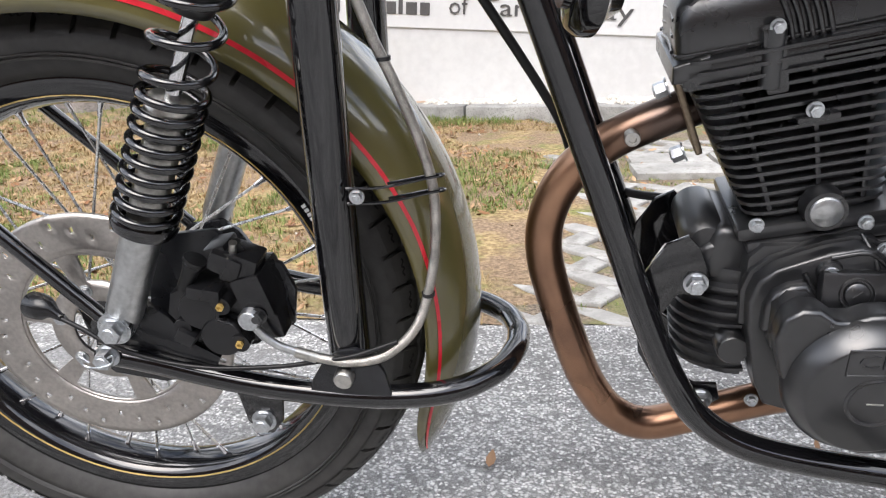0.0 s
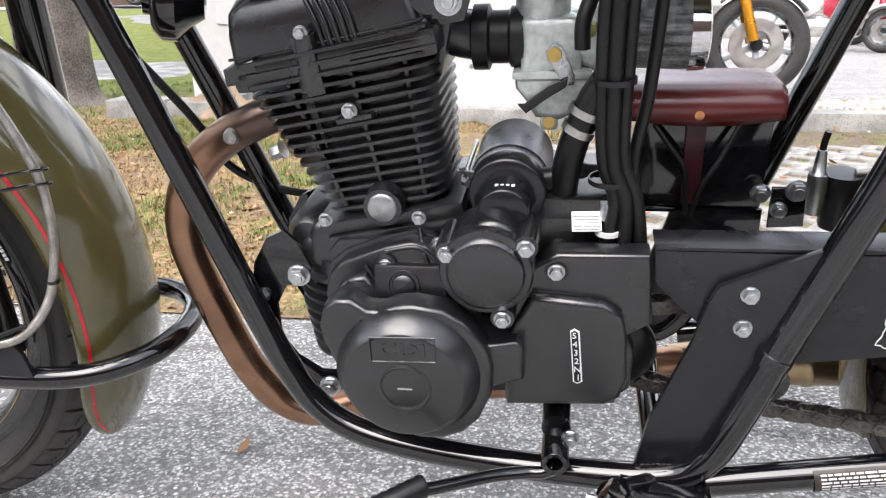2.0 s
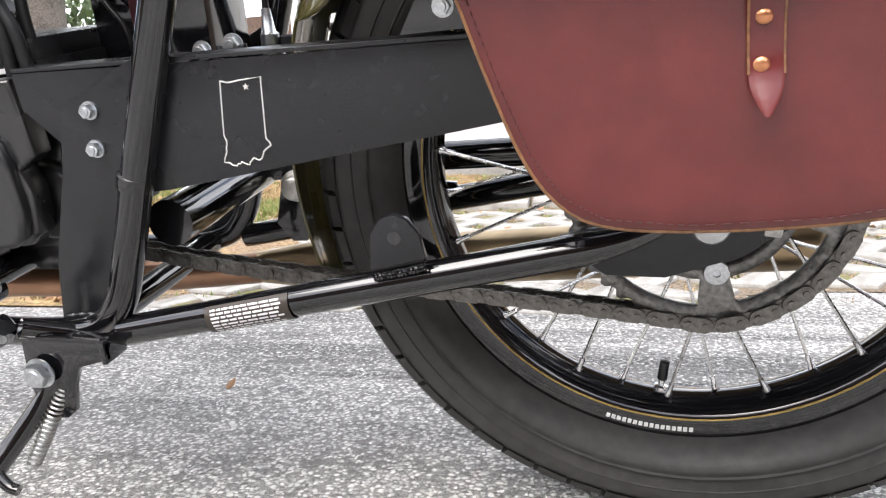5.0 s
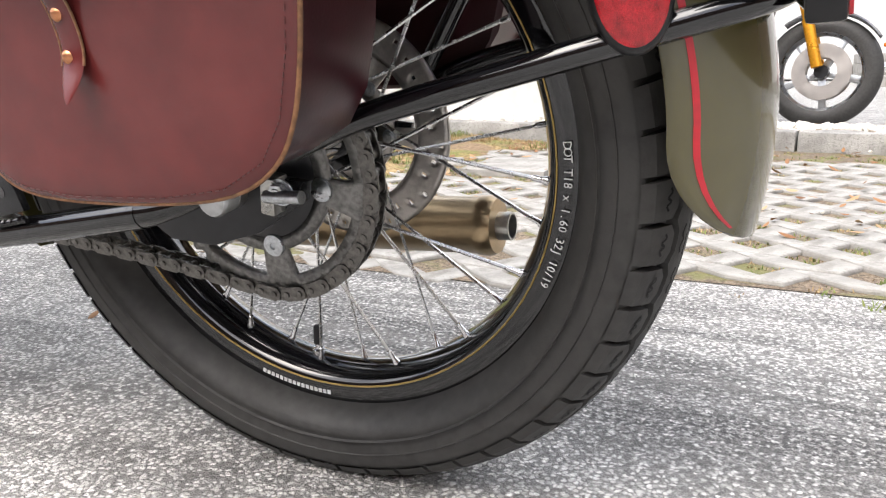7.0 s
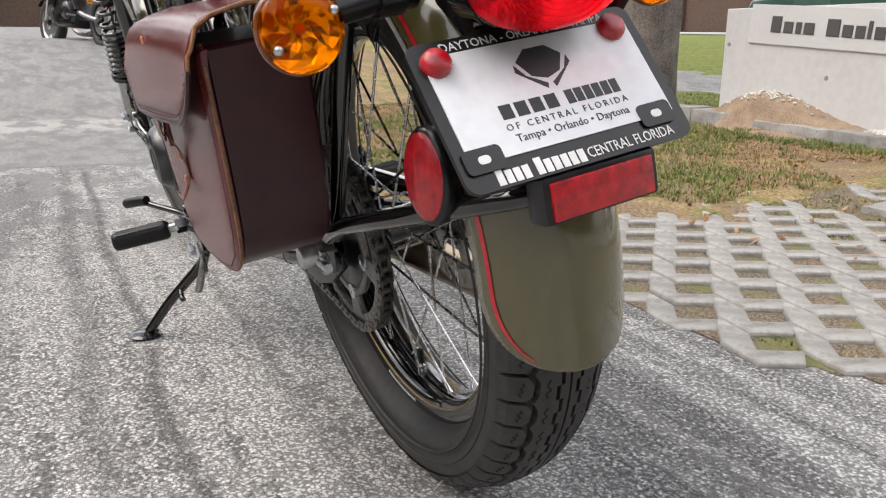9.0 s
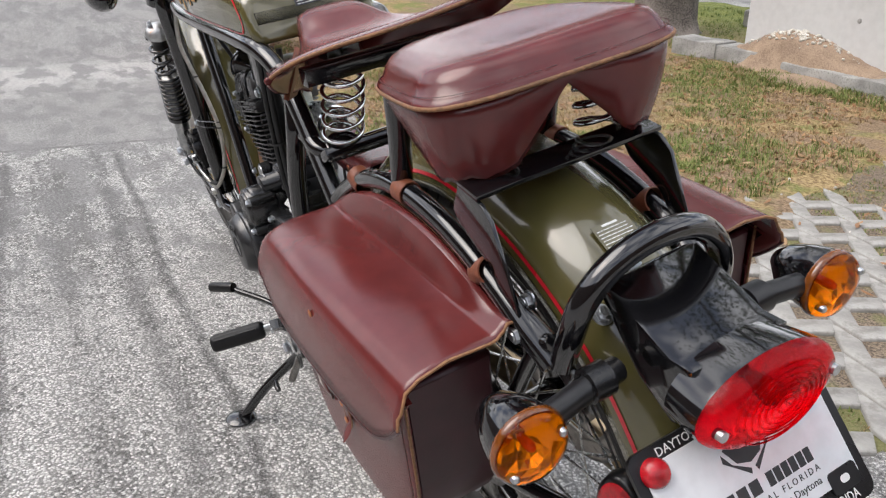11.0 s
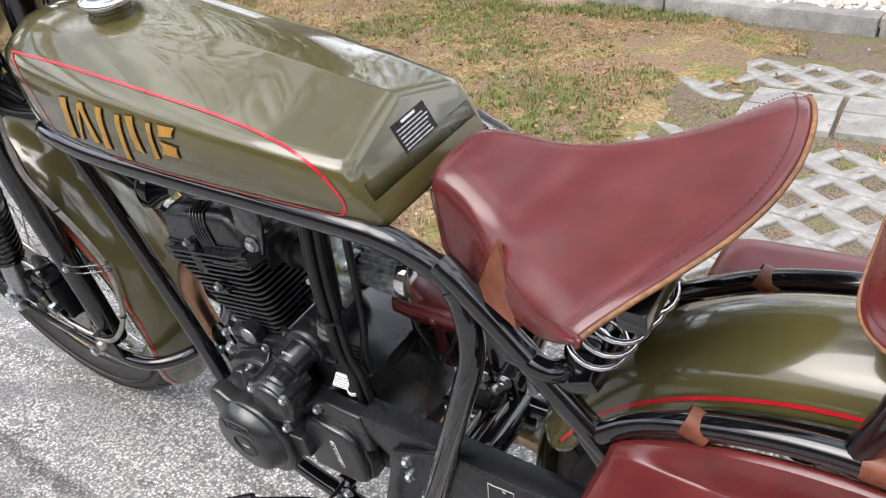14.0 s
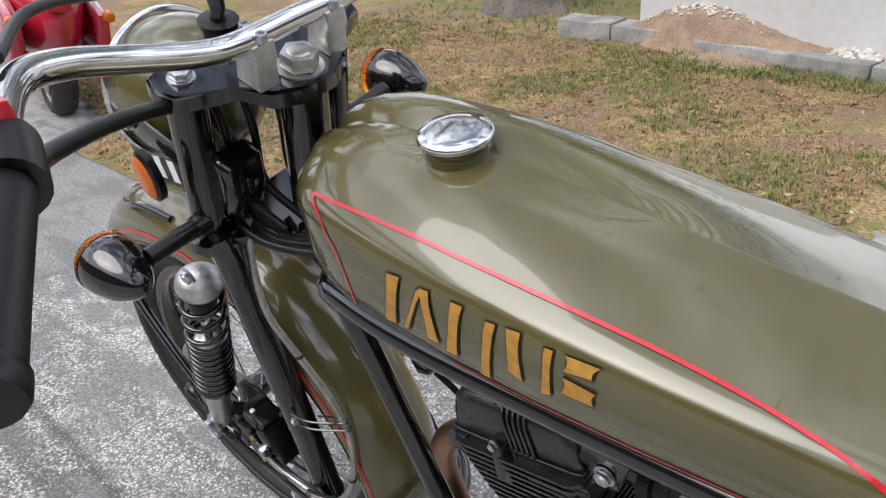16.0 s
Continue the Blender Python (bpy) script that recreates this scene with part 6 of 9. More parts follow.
part("pad_edge", sweep(bmesh.new(), [pad_rim(k % PAD_N) - V(0, 0, .002) for k in range(PAD_N + 1)], .0020, 8, caps=False), "raw_leather", pillion, "raw cut leather edge")
st_bm = bmesh.new()
for k in range(PAD_N * 3):
    p, q = pad_rim(k / 3), pad_rim(k / 3 + .2)
    sweep(st_bm, [(1.440 + (v.x - 1.440) * .972, v.y * .972, v.z + .0065) for v in (p, q)], .0004, 5)
part("stitching", st_bm, "thread", pillion, "dark red stitching round the rim")


def hang(k):
    """How far the skirt hangs below the rim, deepest round the rear corners."""
    p = pad_rim(k)
    u = (p.x - 1.335) / .210
    side = .012 + .060 * math.sin(math.pi / 2 * min(1.0, max(0, u / .75))) ** 1.2
    if abs(p.y) > .095:
        return side
    if p.x > 1.5:
        return .012 + .060 * max(0.0, min(1, (abs(p.y) - .012) / .055)) ** .7
    return .012


bm = bmesh.new()
rings = []
for f in (0.0, .2, .45, .7, .9, 1.0):
    row = []
    for k in range(PAD_N):
        p = pad_rim(k)
        bulge = .965 + .012 * math.sin(math.pi * f) - .13 * f ** 1.4
        row.append(bm.verts.new((1.440 + (p.x - 1.440) * (.965 + (bulge - .965) * .9), p.y * bulge, p.z - .003 - hang(k) * f + .002 * f * math.sin(k * 1.7))))
    rings.append(row)
for a, b in zip(rings, rings[1:]):
    for k in range(PAD_N):
        bm.faces.new((a[k], a[(k + 1) % PAD_N], b[(k + 1) % PAD_N], b[k]))
bmesh.ops.recalc_face_normals(bm, faces=bm.faces)
sk = part("pad_skirt", bm, "leather", pillion, "drooping leather skirt")
sk.modifiers.new("thick", "SOLIDIFY").thickness = .003
for s in (-1, 1):
    bar("pillion_post", [(1.356, s * .088, .636), (1.372, s * .088, .69), (1.385, s * .088, .752)], .0115, label="gloss black pillion post")
    part("pillion_spring", spring((1.494, s * .054, .690), (1.488, s * .054, .752), lambda f: .0195 - .005 * f, 4, .0026, 8, 20), "chrome", bike, "chrome conical pillion spring")
    part("pad_support", slab([(1.498, .688), (1.532, .680), (1.545, .668), (1.572, .582), (1.560, .575), (1.530, .625), (1.49, .648), (1.482, .66)], s * .093, s * .097, .001), "gloss", bike)
    bolt((1.569, s * .098, .575), bike, .0075, .006, side=s)
part("pad_crossbar", block((.032, .196, .005), (1.514, 0, .687), Euler((0, radians(8), 0)).to_matrix(), .0015), "gloss", bike)


# saddlebags
def saddlebag(s, label):
    bag = new("saddlebag")
    bag.matrix_world = BIKE
    tagged(bag, label, "saddlebag", "saddlebags")
    bag_out = [(1.214, .548), (1.222, .50), (1.236, .455), (1.250, .412), (1.265, .374), (1.282, .350), (1.305, .337), (1.35, .333), (1.42, .336), (1.468, .344), (1.498, .361), (1.514, .385), (1.524, .420), (1.532, .47), (1.54, .53), (1.543, .550), (1.38, .556)]
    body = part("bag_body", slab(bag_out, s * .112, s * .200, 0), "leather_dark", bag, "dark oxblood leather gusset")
    body.modifiers.new("round", "BEVEL").width = .004
    edge_out = [(1.38 + (p.x - 1.38) * 1.02, .46 + (p.z - .46) * 1.02) for p in spline([(x, 0, z) for x, z in bag_out], 3)]
    bm = bmesh.new()
    cx, cz = 1.372, .470
    rings = [[bm.verts.new((cx + (x - cx) * f, s * y, cz + (z - cz) * f)) for x, z in edge_out] for f, y in ((1.0, .1985), (1.0, .2025), (.985, .2042), (.95, .2060), (.88, .2070), (.76, .2078), (.58, .2084), (.36, .2086), (.15, .2086))]
    for a, b in zip(rings, rings[1:]):
        for k in range(len(a)):
            bm.faces.new((a[k], a[(k + 1) % len(a)], b[(k + 1) % len(a)], b[k]))
    bm.faces.new(rings[-1])
    bmesh.ops.recalc_face_normals(bm, faces=bm.faces)
    part("bag_front", bm, "leather", bag, "burnished oxblood leather front panel")
    bm = sweep(bmesh.new(), spline([(1.38 + (x - 1.38) * 1.025, s * .2012, .46 + (z - .46) * 1.025) for x, z in bag_out[:-1]], 5), .0015, 8)
    part("bag_edge", bm, "raw_leather", bag, "raw tan leather edge binding")
    # flap over the top
    bm = bmesh.new()
    xs = [1.182 + (1.566 - 1.182) * i / 24 for i in range(25)]
    rows = []
    for i, x in enumerate(xs):
        f = i / 24
        a = math.acos(max(-1, min(1, (x - 1.374) / .334)))
        zt = max(.308 + .318 * math.sin(a), .560 + .025 * f)
        out = .565 + .012 * math.sin(math.pi * f)
        bot = .480 + .010 * f + .045 * max(0, 1 - f / .16) ** 2 + .045 * max(0, 1 - (1 - f) / .22) ** 2
        flat = min(zt - .001, .576 + .006 * math.sin(math.pi * f))
        taper = 1 + .03 * math.sin(math.pi * f)
        rows.append([bm.verts.new((x, s * y * (taper if y > .19 else 1), z)) for y, z in ((.099, zt), (.106, zt + .002), (.111, zt * .60 + flat * .40), (.1165, zt * .10 + flat * .90 + .001), (.1185, flat + .0005), (.124, flat - .0005), (.165, flat + .002), (.192, flat - .003), (.2055, flat - .010), (.2125, flat - .026), (.2165, (flat + bot) / 2 - .01), (.2185, bot))])
    for a, b in zip(rows, rows[1:]):
        for j in range(len(a) - 1):
            bm.faces.new((a[j], a[j + 1], b[j + 1], b[j]))
    bmesh.ops.recalc_face_normals(bm, faces=bm.faces)
    edge = [r[-1].co.copy() for r in rows]
    end = [v.co.copy() for v in rows[-1]]
    start = [v.co.copy() for v in rows[0]]
    inner = [r[0].co.copy() for r in rows]
    fl = part("bag_flap", bm, "leather", bag, "burnished oxblood leather flap with a crease")
    sd = fl.modifiers.new("round", "SUBSURF")
    sd.levels = sd.render_levels = 1
    so = fl.modifiers.new("thick", "SOLIDIFY")
    so.thickness, so.offset = .0035, 0
    part("flap_edge", sweep(bmesh.new(), inner, .0017, 6), "raw_leather", fl, "raw tan leather edge")
    part("flap_edge", sweep(bmesh.new(), end, .0016, 6), "raw_leather", fl)
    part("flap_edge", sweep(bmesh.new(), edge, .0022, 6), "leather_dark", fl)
    seam = [V(r.x, s * .1185, min(r.z - .001, .574 + .006 * math.sin(math.pi * i / 24)) + .002) for i, r in enumerate(inner)]
    part("flap_seam", sweep(bmesh.new(), spline(seam[3:-3], 3), .0012, 6), "leather", fl, "stitched seam along the flap")
    th = bmesh.new()
    for i in range(1, 47):
        f = i / 47
        a = f * (len(edge) - 1)
        k0 = int(a)
        p = edge[k0].lerp(edge[min(k0 + 1, len(edge) - 1)], a - k0)
        sweep(th, [p + V(-.0016, s * .0026, .006), p + V(.0016, s * .0026, .006)], .0006, 5)
    for (xa, za), (xb, zb) in zip(bag_out[:-1], bag_out[1:-1]):
        for i in range(8):
            x, z = xa + (xb - xa) * i / 8, za + (zb - za) * i / 8
            x1, z1 = xa + (xb - xa) * (i + .55) / 8, za + (zb - za) * (i + .55) / 8
            k = .988
            sweep(th, [(1.38 + (x - 1.38) * k, s * .2056, .46 + (z - .46) * k), (1.38 + (x1 - 1.38) * k, s * .2056, .46 + (z1 - .46) * k)], .0004, 5)
    part("stitching", th, "thread", bag, "dark red waxed stitching")
    # buckle strap
    part("flap_strap", sweep(bmesh.new(), spline([(1.382, s * .2150, .565), (1.382, s * .2195, .530), (1.382, s * .2225, .495), (1.382, s * .2250, .476), (1.382, s * .2230, .462)], 5), .0085, 12, flat=.16, up=(1, 0, 0)), "leather", bag, "leather strap down from the flap")
    tail = spline([(1.382, s * .2225, .480), (1.3825, s * .2180, .462), (1.3835, s * .2115, .443), (1.3845, s * .2110, .420), (1.3845, s * .2230, .396)], 5)
    part("strap_tail", sweep(bmesh.new(), tail, [.0085] * 17 + [.0080, .0066, .0042, .0012], 12, flat=.16, up=(1, 0, 0)), "leather", bag, "pointed free end of the strap")
    st = part("buckle_strap", slab([(1.374, .50), (1.391, .50), (1.3905, .456), (1.3745, .456)], s * .2160, s * .2205, .0008), "leather", bag, "leather buckle strap with copper rivets")
    for dx in (-.0083, .0083):
        part("strap_edge", sweep(bmesh.new(), [p + V(dx, 0, 0) for p in tail[2:17]], .0008, 6), "raw_leather", st)
    for z, y, o in ((.443, .2132, bag), (.420, .2127, bag), (.558, .2195, bag), (.537, .2210, bag)):
        part("rivet", turned([(0, -s * -.0012), (.0040, 0), (.0031, s * .0012), (0, s * .0016)], seg=18, at=(1.382, s * y, z)), "brass", o)
    buck = bmesh.new()
    sweep(buck, [(1.364, s * .2235, .486), (1.398, s * .2235, .486), (1.398, s * .2235, .466), (1.364, s * .2235, .466), (1.364, s * .2235, .486)], .0016, 8)
    part("buckle", buck, "steel", bag, "steel roller buckle")
    for x0 in (1.249, 1.373, 1.515):
        a = math.acos((x0 - 1.374) / .333)
        c = V(1.374 + .333 * math.cos(a), s * .092, .308 + .333 * math.sin(a))
        ring = turned([(.0112, -.011), (.0126, -.011), (.0129, 0), (.0126, .011), (.0112, .011)], seg=24, axis="x")
        part("hanger_loop", ring, M["strap_tan"], bag, "tan brown leather hanger loop", at=Matrix.Translation(c) @ pose(0, 0, 0, 0, math.degrees(a) - 90, 0) @ pose(0, 0, 0, 0, 180, 0))
    return bag


saddlebag(-1, "oxblood leather saddlebag hung on a black rail")
saddlebag(1, "oxblood leather saddlebag on the far rail")


# ---- engine ----
eng = part("engine", slab([(.590, .400), (.600, .412), (.690, .418), (.705, .430), (.745, .432), (.76, .437), (.853, .434), (.858, .38), (.845, .30), (.835, .276), (.745, .262), (.66, .252), (.61, .27), (.598, .31), (.590, .36)], -.066, .09, .004), "engine", bike, "matt black air-cooled single-cylinder engine")
TILT = -10.5
CYL = Matrix.Translation((.643, 0, .424)) @ pose(0, 0, 0, 0, TILT, 0)
part("cylinder", block((.082, .088, .16), (0, 0, .08), None, .012), "engine", eng, at=CYL)
for i in range(16):
    h = .015 + i * .0091
    f = i / 15
    hx, hy = .054 + .030 * f, .050 + .016 * f
    if i > 13:
        hx -= .004
    out = []
    for sx, sy in ((1, 1), (-1, 1), (-1, -1), (1, -1)):
        cr = .016
        for k in range(4):
            a = {(1, 1): 0, (-1, 1): 90, (-1, -1): 180, (1, -1): 270}[(sx, sy)] + 30 * k
            out.append((sx * (hx - cr) + cr * math.cos(radians(a)), sy * (hy - cr) + cr * math.sin(radians(a))))
    bm = bmesh.new()
    lo, hi = [bm.verts.new((x - .009 * f, y, h)) for x, y in out], [bm.verts.new((x * .995 - .009 * f, y * .995, h + .0026)) for x, y in out]
    bm.faces.new(list(reversed(lo))), bm.faces.new(hi)
    for k in range(len(lo)):
        bm.faces.new((lo[k], lo[(k + 1) % len(lo)], hi[(k + 1) % len(lo)], hi[k]))
    part("cooling_fin", bm, "engine", eng, at=CYL)
for x, y in ((-.045, -.057), (.002, -.059), (.042, -.056)):
    part("fin_rib", block((.0042, .014, .135), (x, y + .013, .085), Euler((0, radians(-9 if x < -.02 else 6 if x > .02 else 0), 0)).to_matrix(), .002), "engine", eng, at=CYL)
part("base_flange", block((.128, .116, .012), (.002, 0, .003), None, .004), "engine", eng, at=CYL)
part("cylinder_foot", block((.116, .122, .010), (.002, 0, -.008), None, .003), "engine", eng, at=CYL)
part("bolt_ledge", block((.030, .014, .0045), (.000, -.062, .0965), None, .0015), "engine", eng, at=CYL)
head = part("cylinder_head", block((.170, .120, .022), (-.008, 0, .1410), None, .006), "engine", eng, at=CYL)
part("head_lip", slab([(-.0995, .1385), (-.0975, .1525), (-.070, .1560), (-.066, .1385)], -.060, .060, .003, None, 3), "engine", eng, at=CYL)
bm = bmesh.new()
rings = []
for z, xa, xb, hy, cr in ((.148, -.096, .068, .0535, .010), (.152, -.096, .068, .0535, .010), (.1525, -.0935, .0665, .0515, .010), (.174, -.0920, .0640, .0500, .012), (.190, -.0885, .0600, .0465, .013), (.1985, -.0820, .0540, .0400, .014), (.2025, -.0680, .0450, .0290, .014), (.2035, -.0400, .0300, .0150, .010)):
    ring = []
    for cx, cy, a0 in ((xb - cr, hy - cr, 0), (xa + cr, hy - cr, 90), (xa + cr, -hy + cr, 180), (xb - cr, -hy + cr, 270)):
        ring += [bm.verts.new((cx + cr * math.cos(radians(a0 + 22.5 * k)), cy + cr * math.sin(radians(a0 + 22.5 * k)), z + .03 * cx * (z - .15))) for k in range(5)]
    rings.append(ring)
for a, b in zip(rings, rings[1:]):
    for k in range(20):
        bm.faces.new((a[k], a[(k + 1) % 20], b[(k + 1) % 20], b[k]))
bm.faces.new(rings[-1])
bmesh.ops.recalc_face_normals(bm, faces=bm.faces)
cover = part("rocker_cover", bm, "engine", eng, "smooth semi-gloss black rocker cover with ribs", at=CYL)
for sg in (-1, 1):
    for k in range(5):
        x = -.016 + k * .0068
        part("cover_rib", tube([(x + .004, sg * .0532, .1530), (x + .002, sg * .0515, .172), (x - .002, sg * .0478, .1885), (x - .004, sg * .0400, .1990), (x - .005, sg * .022, .2040)], .0022, 8), "engine", cover)
    part("cover_bead", tube([(-.0945, sg * .046, .1570), (-.084, sg * .0525, .1575), (0, sg * .0530, .1570), (.060, sg * .0525, .1575), (.0675, sg * .046, .1570)], .0012, 6), "engine", cover)
    part("cover_scoop", tube([(-.080, sg * .0440, .1915), (-.062, sg * .0400, .1985), (-.030, sg * .0405, .1990)], .0020, 6), "engine", cover)
for k in range(3):
    part("cover_rib", tube([(-.0945 + .0020 * k, -.030, .156 + .012 * k), (-.0925 + .0020 * k, 0, .158 + .012 * k), (-.0945 + .0020 * k, .030, .156 + .012 * k)], .0016, 6), "engine", cover)
part("head_pillar", block((.017, .016, .050), (-.026, -.055, .143), None, .004), "engine", eng, at=CYL)
for i in range(3):
    part("head_fin", block((.070 - .006 * i, .126 - .004 * i, .0030), (.042, 0, .1385 + .0075 * i), None, .001), "engine", eng, at=CYL)
for p, r in (((.622, -.066, .525), .0064), ((.589, -.062, .585), .0056), ((.592, -.068, .432), .006), ((.672, -.069, .436), .006), ((.701, -.048, .603), .0105), ((.688, -.074, .415), .006), ((.646, -.0905, .402), .006)):
    bolt(p, eng, r, .006)
part("bolt_pillar", tube([(.590, -.057, .540), (.589, -.057, .583)], .0085, 12, False), "engine", eng)
part("cover_plug", turned([(0, -.006), (.0115, -.006), (.0128, -.0045), (.0128, .01)], seg=28, at=(.642, -.066, .444)), "alu", eng, "round bright steel plug")
part("plug_boss", turned([(.0128, -.004), (.0160, -.004), (.0172, .012)], seg=28, at=(.642, -.066, .444)), "engine", eng)
part("head_mount", slab([(.672, .60), (.688, .585), (.712, .588), (.726, .63), (.735, .70), (.690, .71), (.683, .64)], -.047, -.041, .001), "gloss", bike, "gloss black head steady plate")
# near half of the casting, with its raised joint and filler plug
half = part("case_half", slab([(.592, .345), (.590, .372), (.595, .389), (.608, .401), (.632, .411), (.645, .416), (.667, .421), (.680, .418), (.697, .403), (.708, .381), (.724, .36), (.724, .28), (.66, .256), (.613, .270), (.604, .290)], -.060, -.087, .0035, None, 3), "engine", eng)
part("case_joint", slab([(.5885, .340), (.5865, .373), (.592, .3915), (.606, .404), (.631, .4145), (.645, .4195), (.667, .4245), (.682, .421), (.70, .405), (.70, .39), (.60, .34)], -.060, -.070, .0012), "engine", eng)
part("case_web", slab([(.600, .350), (.600, .372), (.606, .385), (.617, .392), (.629, .394), (.640, .380), (.648, .362), (.640, .345)], -.08, -.098, .006, None, 3), "engine", half)
for pts in ([(.628, -.088, .400), (.636, -.090, .386), (.650, -.090, .366)], [(.646, -.087, .413), (.668, -.087, .4175), (.679, -.087, .414), (.692, -.087, .402)], [(.648, -.087, .398), (.672, -.087, .402), (.690, -.088, .396), (.716, -.088, .372)], [(.672, -.068, .4245), (.678, -.086, .412), (.682, -.088, .400)]):
    part("cast_ridge", tube(pts, .0019, 8), "engine", half)
part("bolt_boss", turned([(0, -.0905), (.0085, -.0905), (.0105, -.086), (.0105, -.06)], seg=22, at=(.646, 0, .402)), "engine", half)
part("plug_seat", block((.060, .016, .030), (.668, -.0950, .390), Euler((radians(-16), 0, 0)).to_matrix(), .003), "engine", half)
plug_at = Matrix.Translation((.663, -.1032, .3905)) @ pose(0, 0, 0, -16, 0, 0)
part("filler_plug", turned([(0, -.0035), (.0085, -.0035), (.0095, -.0025), (.0100, -.0005), (.0116, -.0005), (.0122, -.0025), (.0130, -.0025), (.0136, .004)], seg=36), "engine", half, at=plug_at)
part("plug_slot", block((.009, .0014, .0018), (0, -.0036, 0), Euler((0, radians(-35), 0)).to_matrix(), .0005), "engine", half, at=plug_at)
# stator cover
bm = slab([(.599, .369), (.604, .387), (.615, .3955), (.628, .3955), (.640, .3865), (.651, .3865), (.663, .3915), (.676, .393), (.700, .389), (.716, .379), (.728, .364), (.734, .351), (.737, .335), (.736, .312), (.725, .286), (.712, .272), (.695, .264), (.675, .263), (.655, .270), (.636, .287), (.618, .312), (.606, .341)], -.113, -.139, .0065, None, 4)
part("cover_base", slab([(.669 + .052 * math.cos(radians(a)), .325 + .058 * math.sin(radians(a))) for a in range(0, 360, 15)], -.084, -.114, .002), "engine", eng)
part("cover_base", slab([(.604, .345), (.604, .378), (.614, .389), (.628, .389), (.645, .375), (.64, .33)], -.084, -.114, .002), "engine", eng)
cov = part("stator_cover", bm, "engine", eng, "matt black round stator cover")
part("cover_face", turned([(0, -.1565), (.0465, -.1565), (.0485, -.1552), (.0585, -.141), (.060, -.13)], seg=56, at=(.669, 0, .330)), "engine", cov)
part("cover_cap", turned([(.0185, -.1572), (.020, -.1582), (.0215, -.1572), (.0215, -.155), (.0185, -.155)], seg=32, at=(.670, 0, .329), closed=True), "engine", cov)
part("cap_slot", block((.012, .0014, .0012), (.670, -.1568, .328), None, .0004), "steel", cov)
part("name_frame", sweep(bmesh.new(), [(.6455, -.1568, .3530), (.6965, -.1568, .3548), (.6965, -.1568, .3768), (.6455, -.1568, .3750), (.6455, -.1568, .3530)], .0009, 6), "engine", cov)
text("CDI", .0165, "raised_lettering", "engine", cov, Matrix.Translation((.671, -.1570, .3648)) @ pose(0, 0, 0, 90, 0, 0) @ Matrix.Diagonal((1.35, 1, 1, 1)), .001)
part("cover_nose", slab([(.718, .356), (.735, .353), (.755, .357), (.760, .352), (.761, .322), (.737, .313), (.722, .320)], -.085, -.128, .0035, None, 3), "engine", eng)
# sprocket cover
sc = part("sprocket_cover", slab([(.743, .281), (.834, .288), (.846, .30), (.848, .335), (.842, .351), (.860, .364), (.855, .4245), (.786, .4235), (.768, .414), (.752, .398), (.745, .34)], -.080, -.104, .005, None, 3), "engine", eng, "matt black sprocket cover with a gear strip")
part("cover_panel", slab([(.745, .350), (.766, .391), (.822, .386), (.836, .376), (.841, .355), (.843, .318), (.838, .297), (.826, .289), (.745, .284)], -.100, -.1145, .0075, None, 4), "engine", sc)
part("gear_strip", slab([(.7965, .3615), (.8000, .3640), (.8040, .3615), (.8075, .3135), (.8035, .3110), (.8000, .3130)], -.1140, -.1152, .0005), "white", sc, "white gear order strip", smooth=False)
part("strip_field", slab([(.7975, .3605), (.8000, .3625), (.8028, .3605), (.8062, .3145), (.8035, .3125), (.8010, .3140)], -.1150, -.1155), "plastic", sc, smooth=False)
for k, ch in enumerate("5432N1"):
    text(ch, .0078, "gear_number", "white", sc, Matrix.Translation((.8000 + k * .0008, -.1157, .3575 - k * .0080)) @ pose(0, 0, 0, 90, 0, 0), .0002)
# starter
part("starter_gear_cover", turned([(0, -.1360), (.026, -.1360), (.0285, -.1345), (.0300, -.131), (.0345, -.1300), (.036, -.127), (.036, -.085)], seg=40, at=(.733, 0, .4195)), "engine", eng, "round black starter gear cover")
for p in ((.763, -.129, .441), (.745, -.130, .380), (.704, -.128, .434), (.785, -.104, .4085)):
    part("bolt_boss", turned([(.0, .0), (.0092, .0), (.0098, .012), (.0098, .04)], seg=20, at=p), "engine", eng)
    bolt((p[0], p[1] - .0002, p[2]), eng, .0068, .006)
starter = part("starter_motor", turned([(0, -.100), (.0175, -.100), (.0195, -.098), (.0195, -.069), (.0215, -.0660), (.0285, -.0655), (.0310, -.0635), (.0320, -.056), (.0325, -.0545), (.0325, -.0400), (.0318, -.0394), (.0318, -.0384), (.0332, -.0378), (.0332, .027), (.0335, .0275), (.0335, .030), (.030, .036), (0, .036)], seg=48, at=(.744, 0, .455)), "satin", eng, "satin black starter motor")
for (x, z), (ex, ez) in (((.744, .455), (.709, .467)), ((.744, .455), (.777, .432))):
    part("starter_ear", slab([(x, z + .014), (ex - .004, ez + .006), (ex, ez + .007), (ex + .005, ez), (ex, ez - .006), (ex - .003, ez - .005), (x, z - .014)], -.060, -.054, .001), "engine", starter)
    part("tie_rod", tube([(ex, -.062, ez), (ex, .03, ez)], .0022, 8, False), "steel", starter)
part("starter_neck", turned([(0, -.124), (.017, -.124), (.0205, -.121), (.0215, -.116), (.0215, -.08)], seg=36, at=(.737, 0, .4375)), "engine", eng)
for k in range(4):
    part("cast_mark", block((.0026, .0028, .0012), (.7385 + k * .0042, -.090, .4739), None, 0), "white", eng, smooth=False)
part("starter_cable_boot", tube([(.772, -.048, .462), (.786, -.049, .465), (.80, -.045, .469), (.83, -.04, .466)], [.0100] * 9 + [.0070] * 9 + [.0055] * 7, 12), "hose", eng)
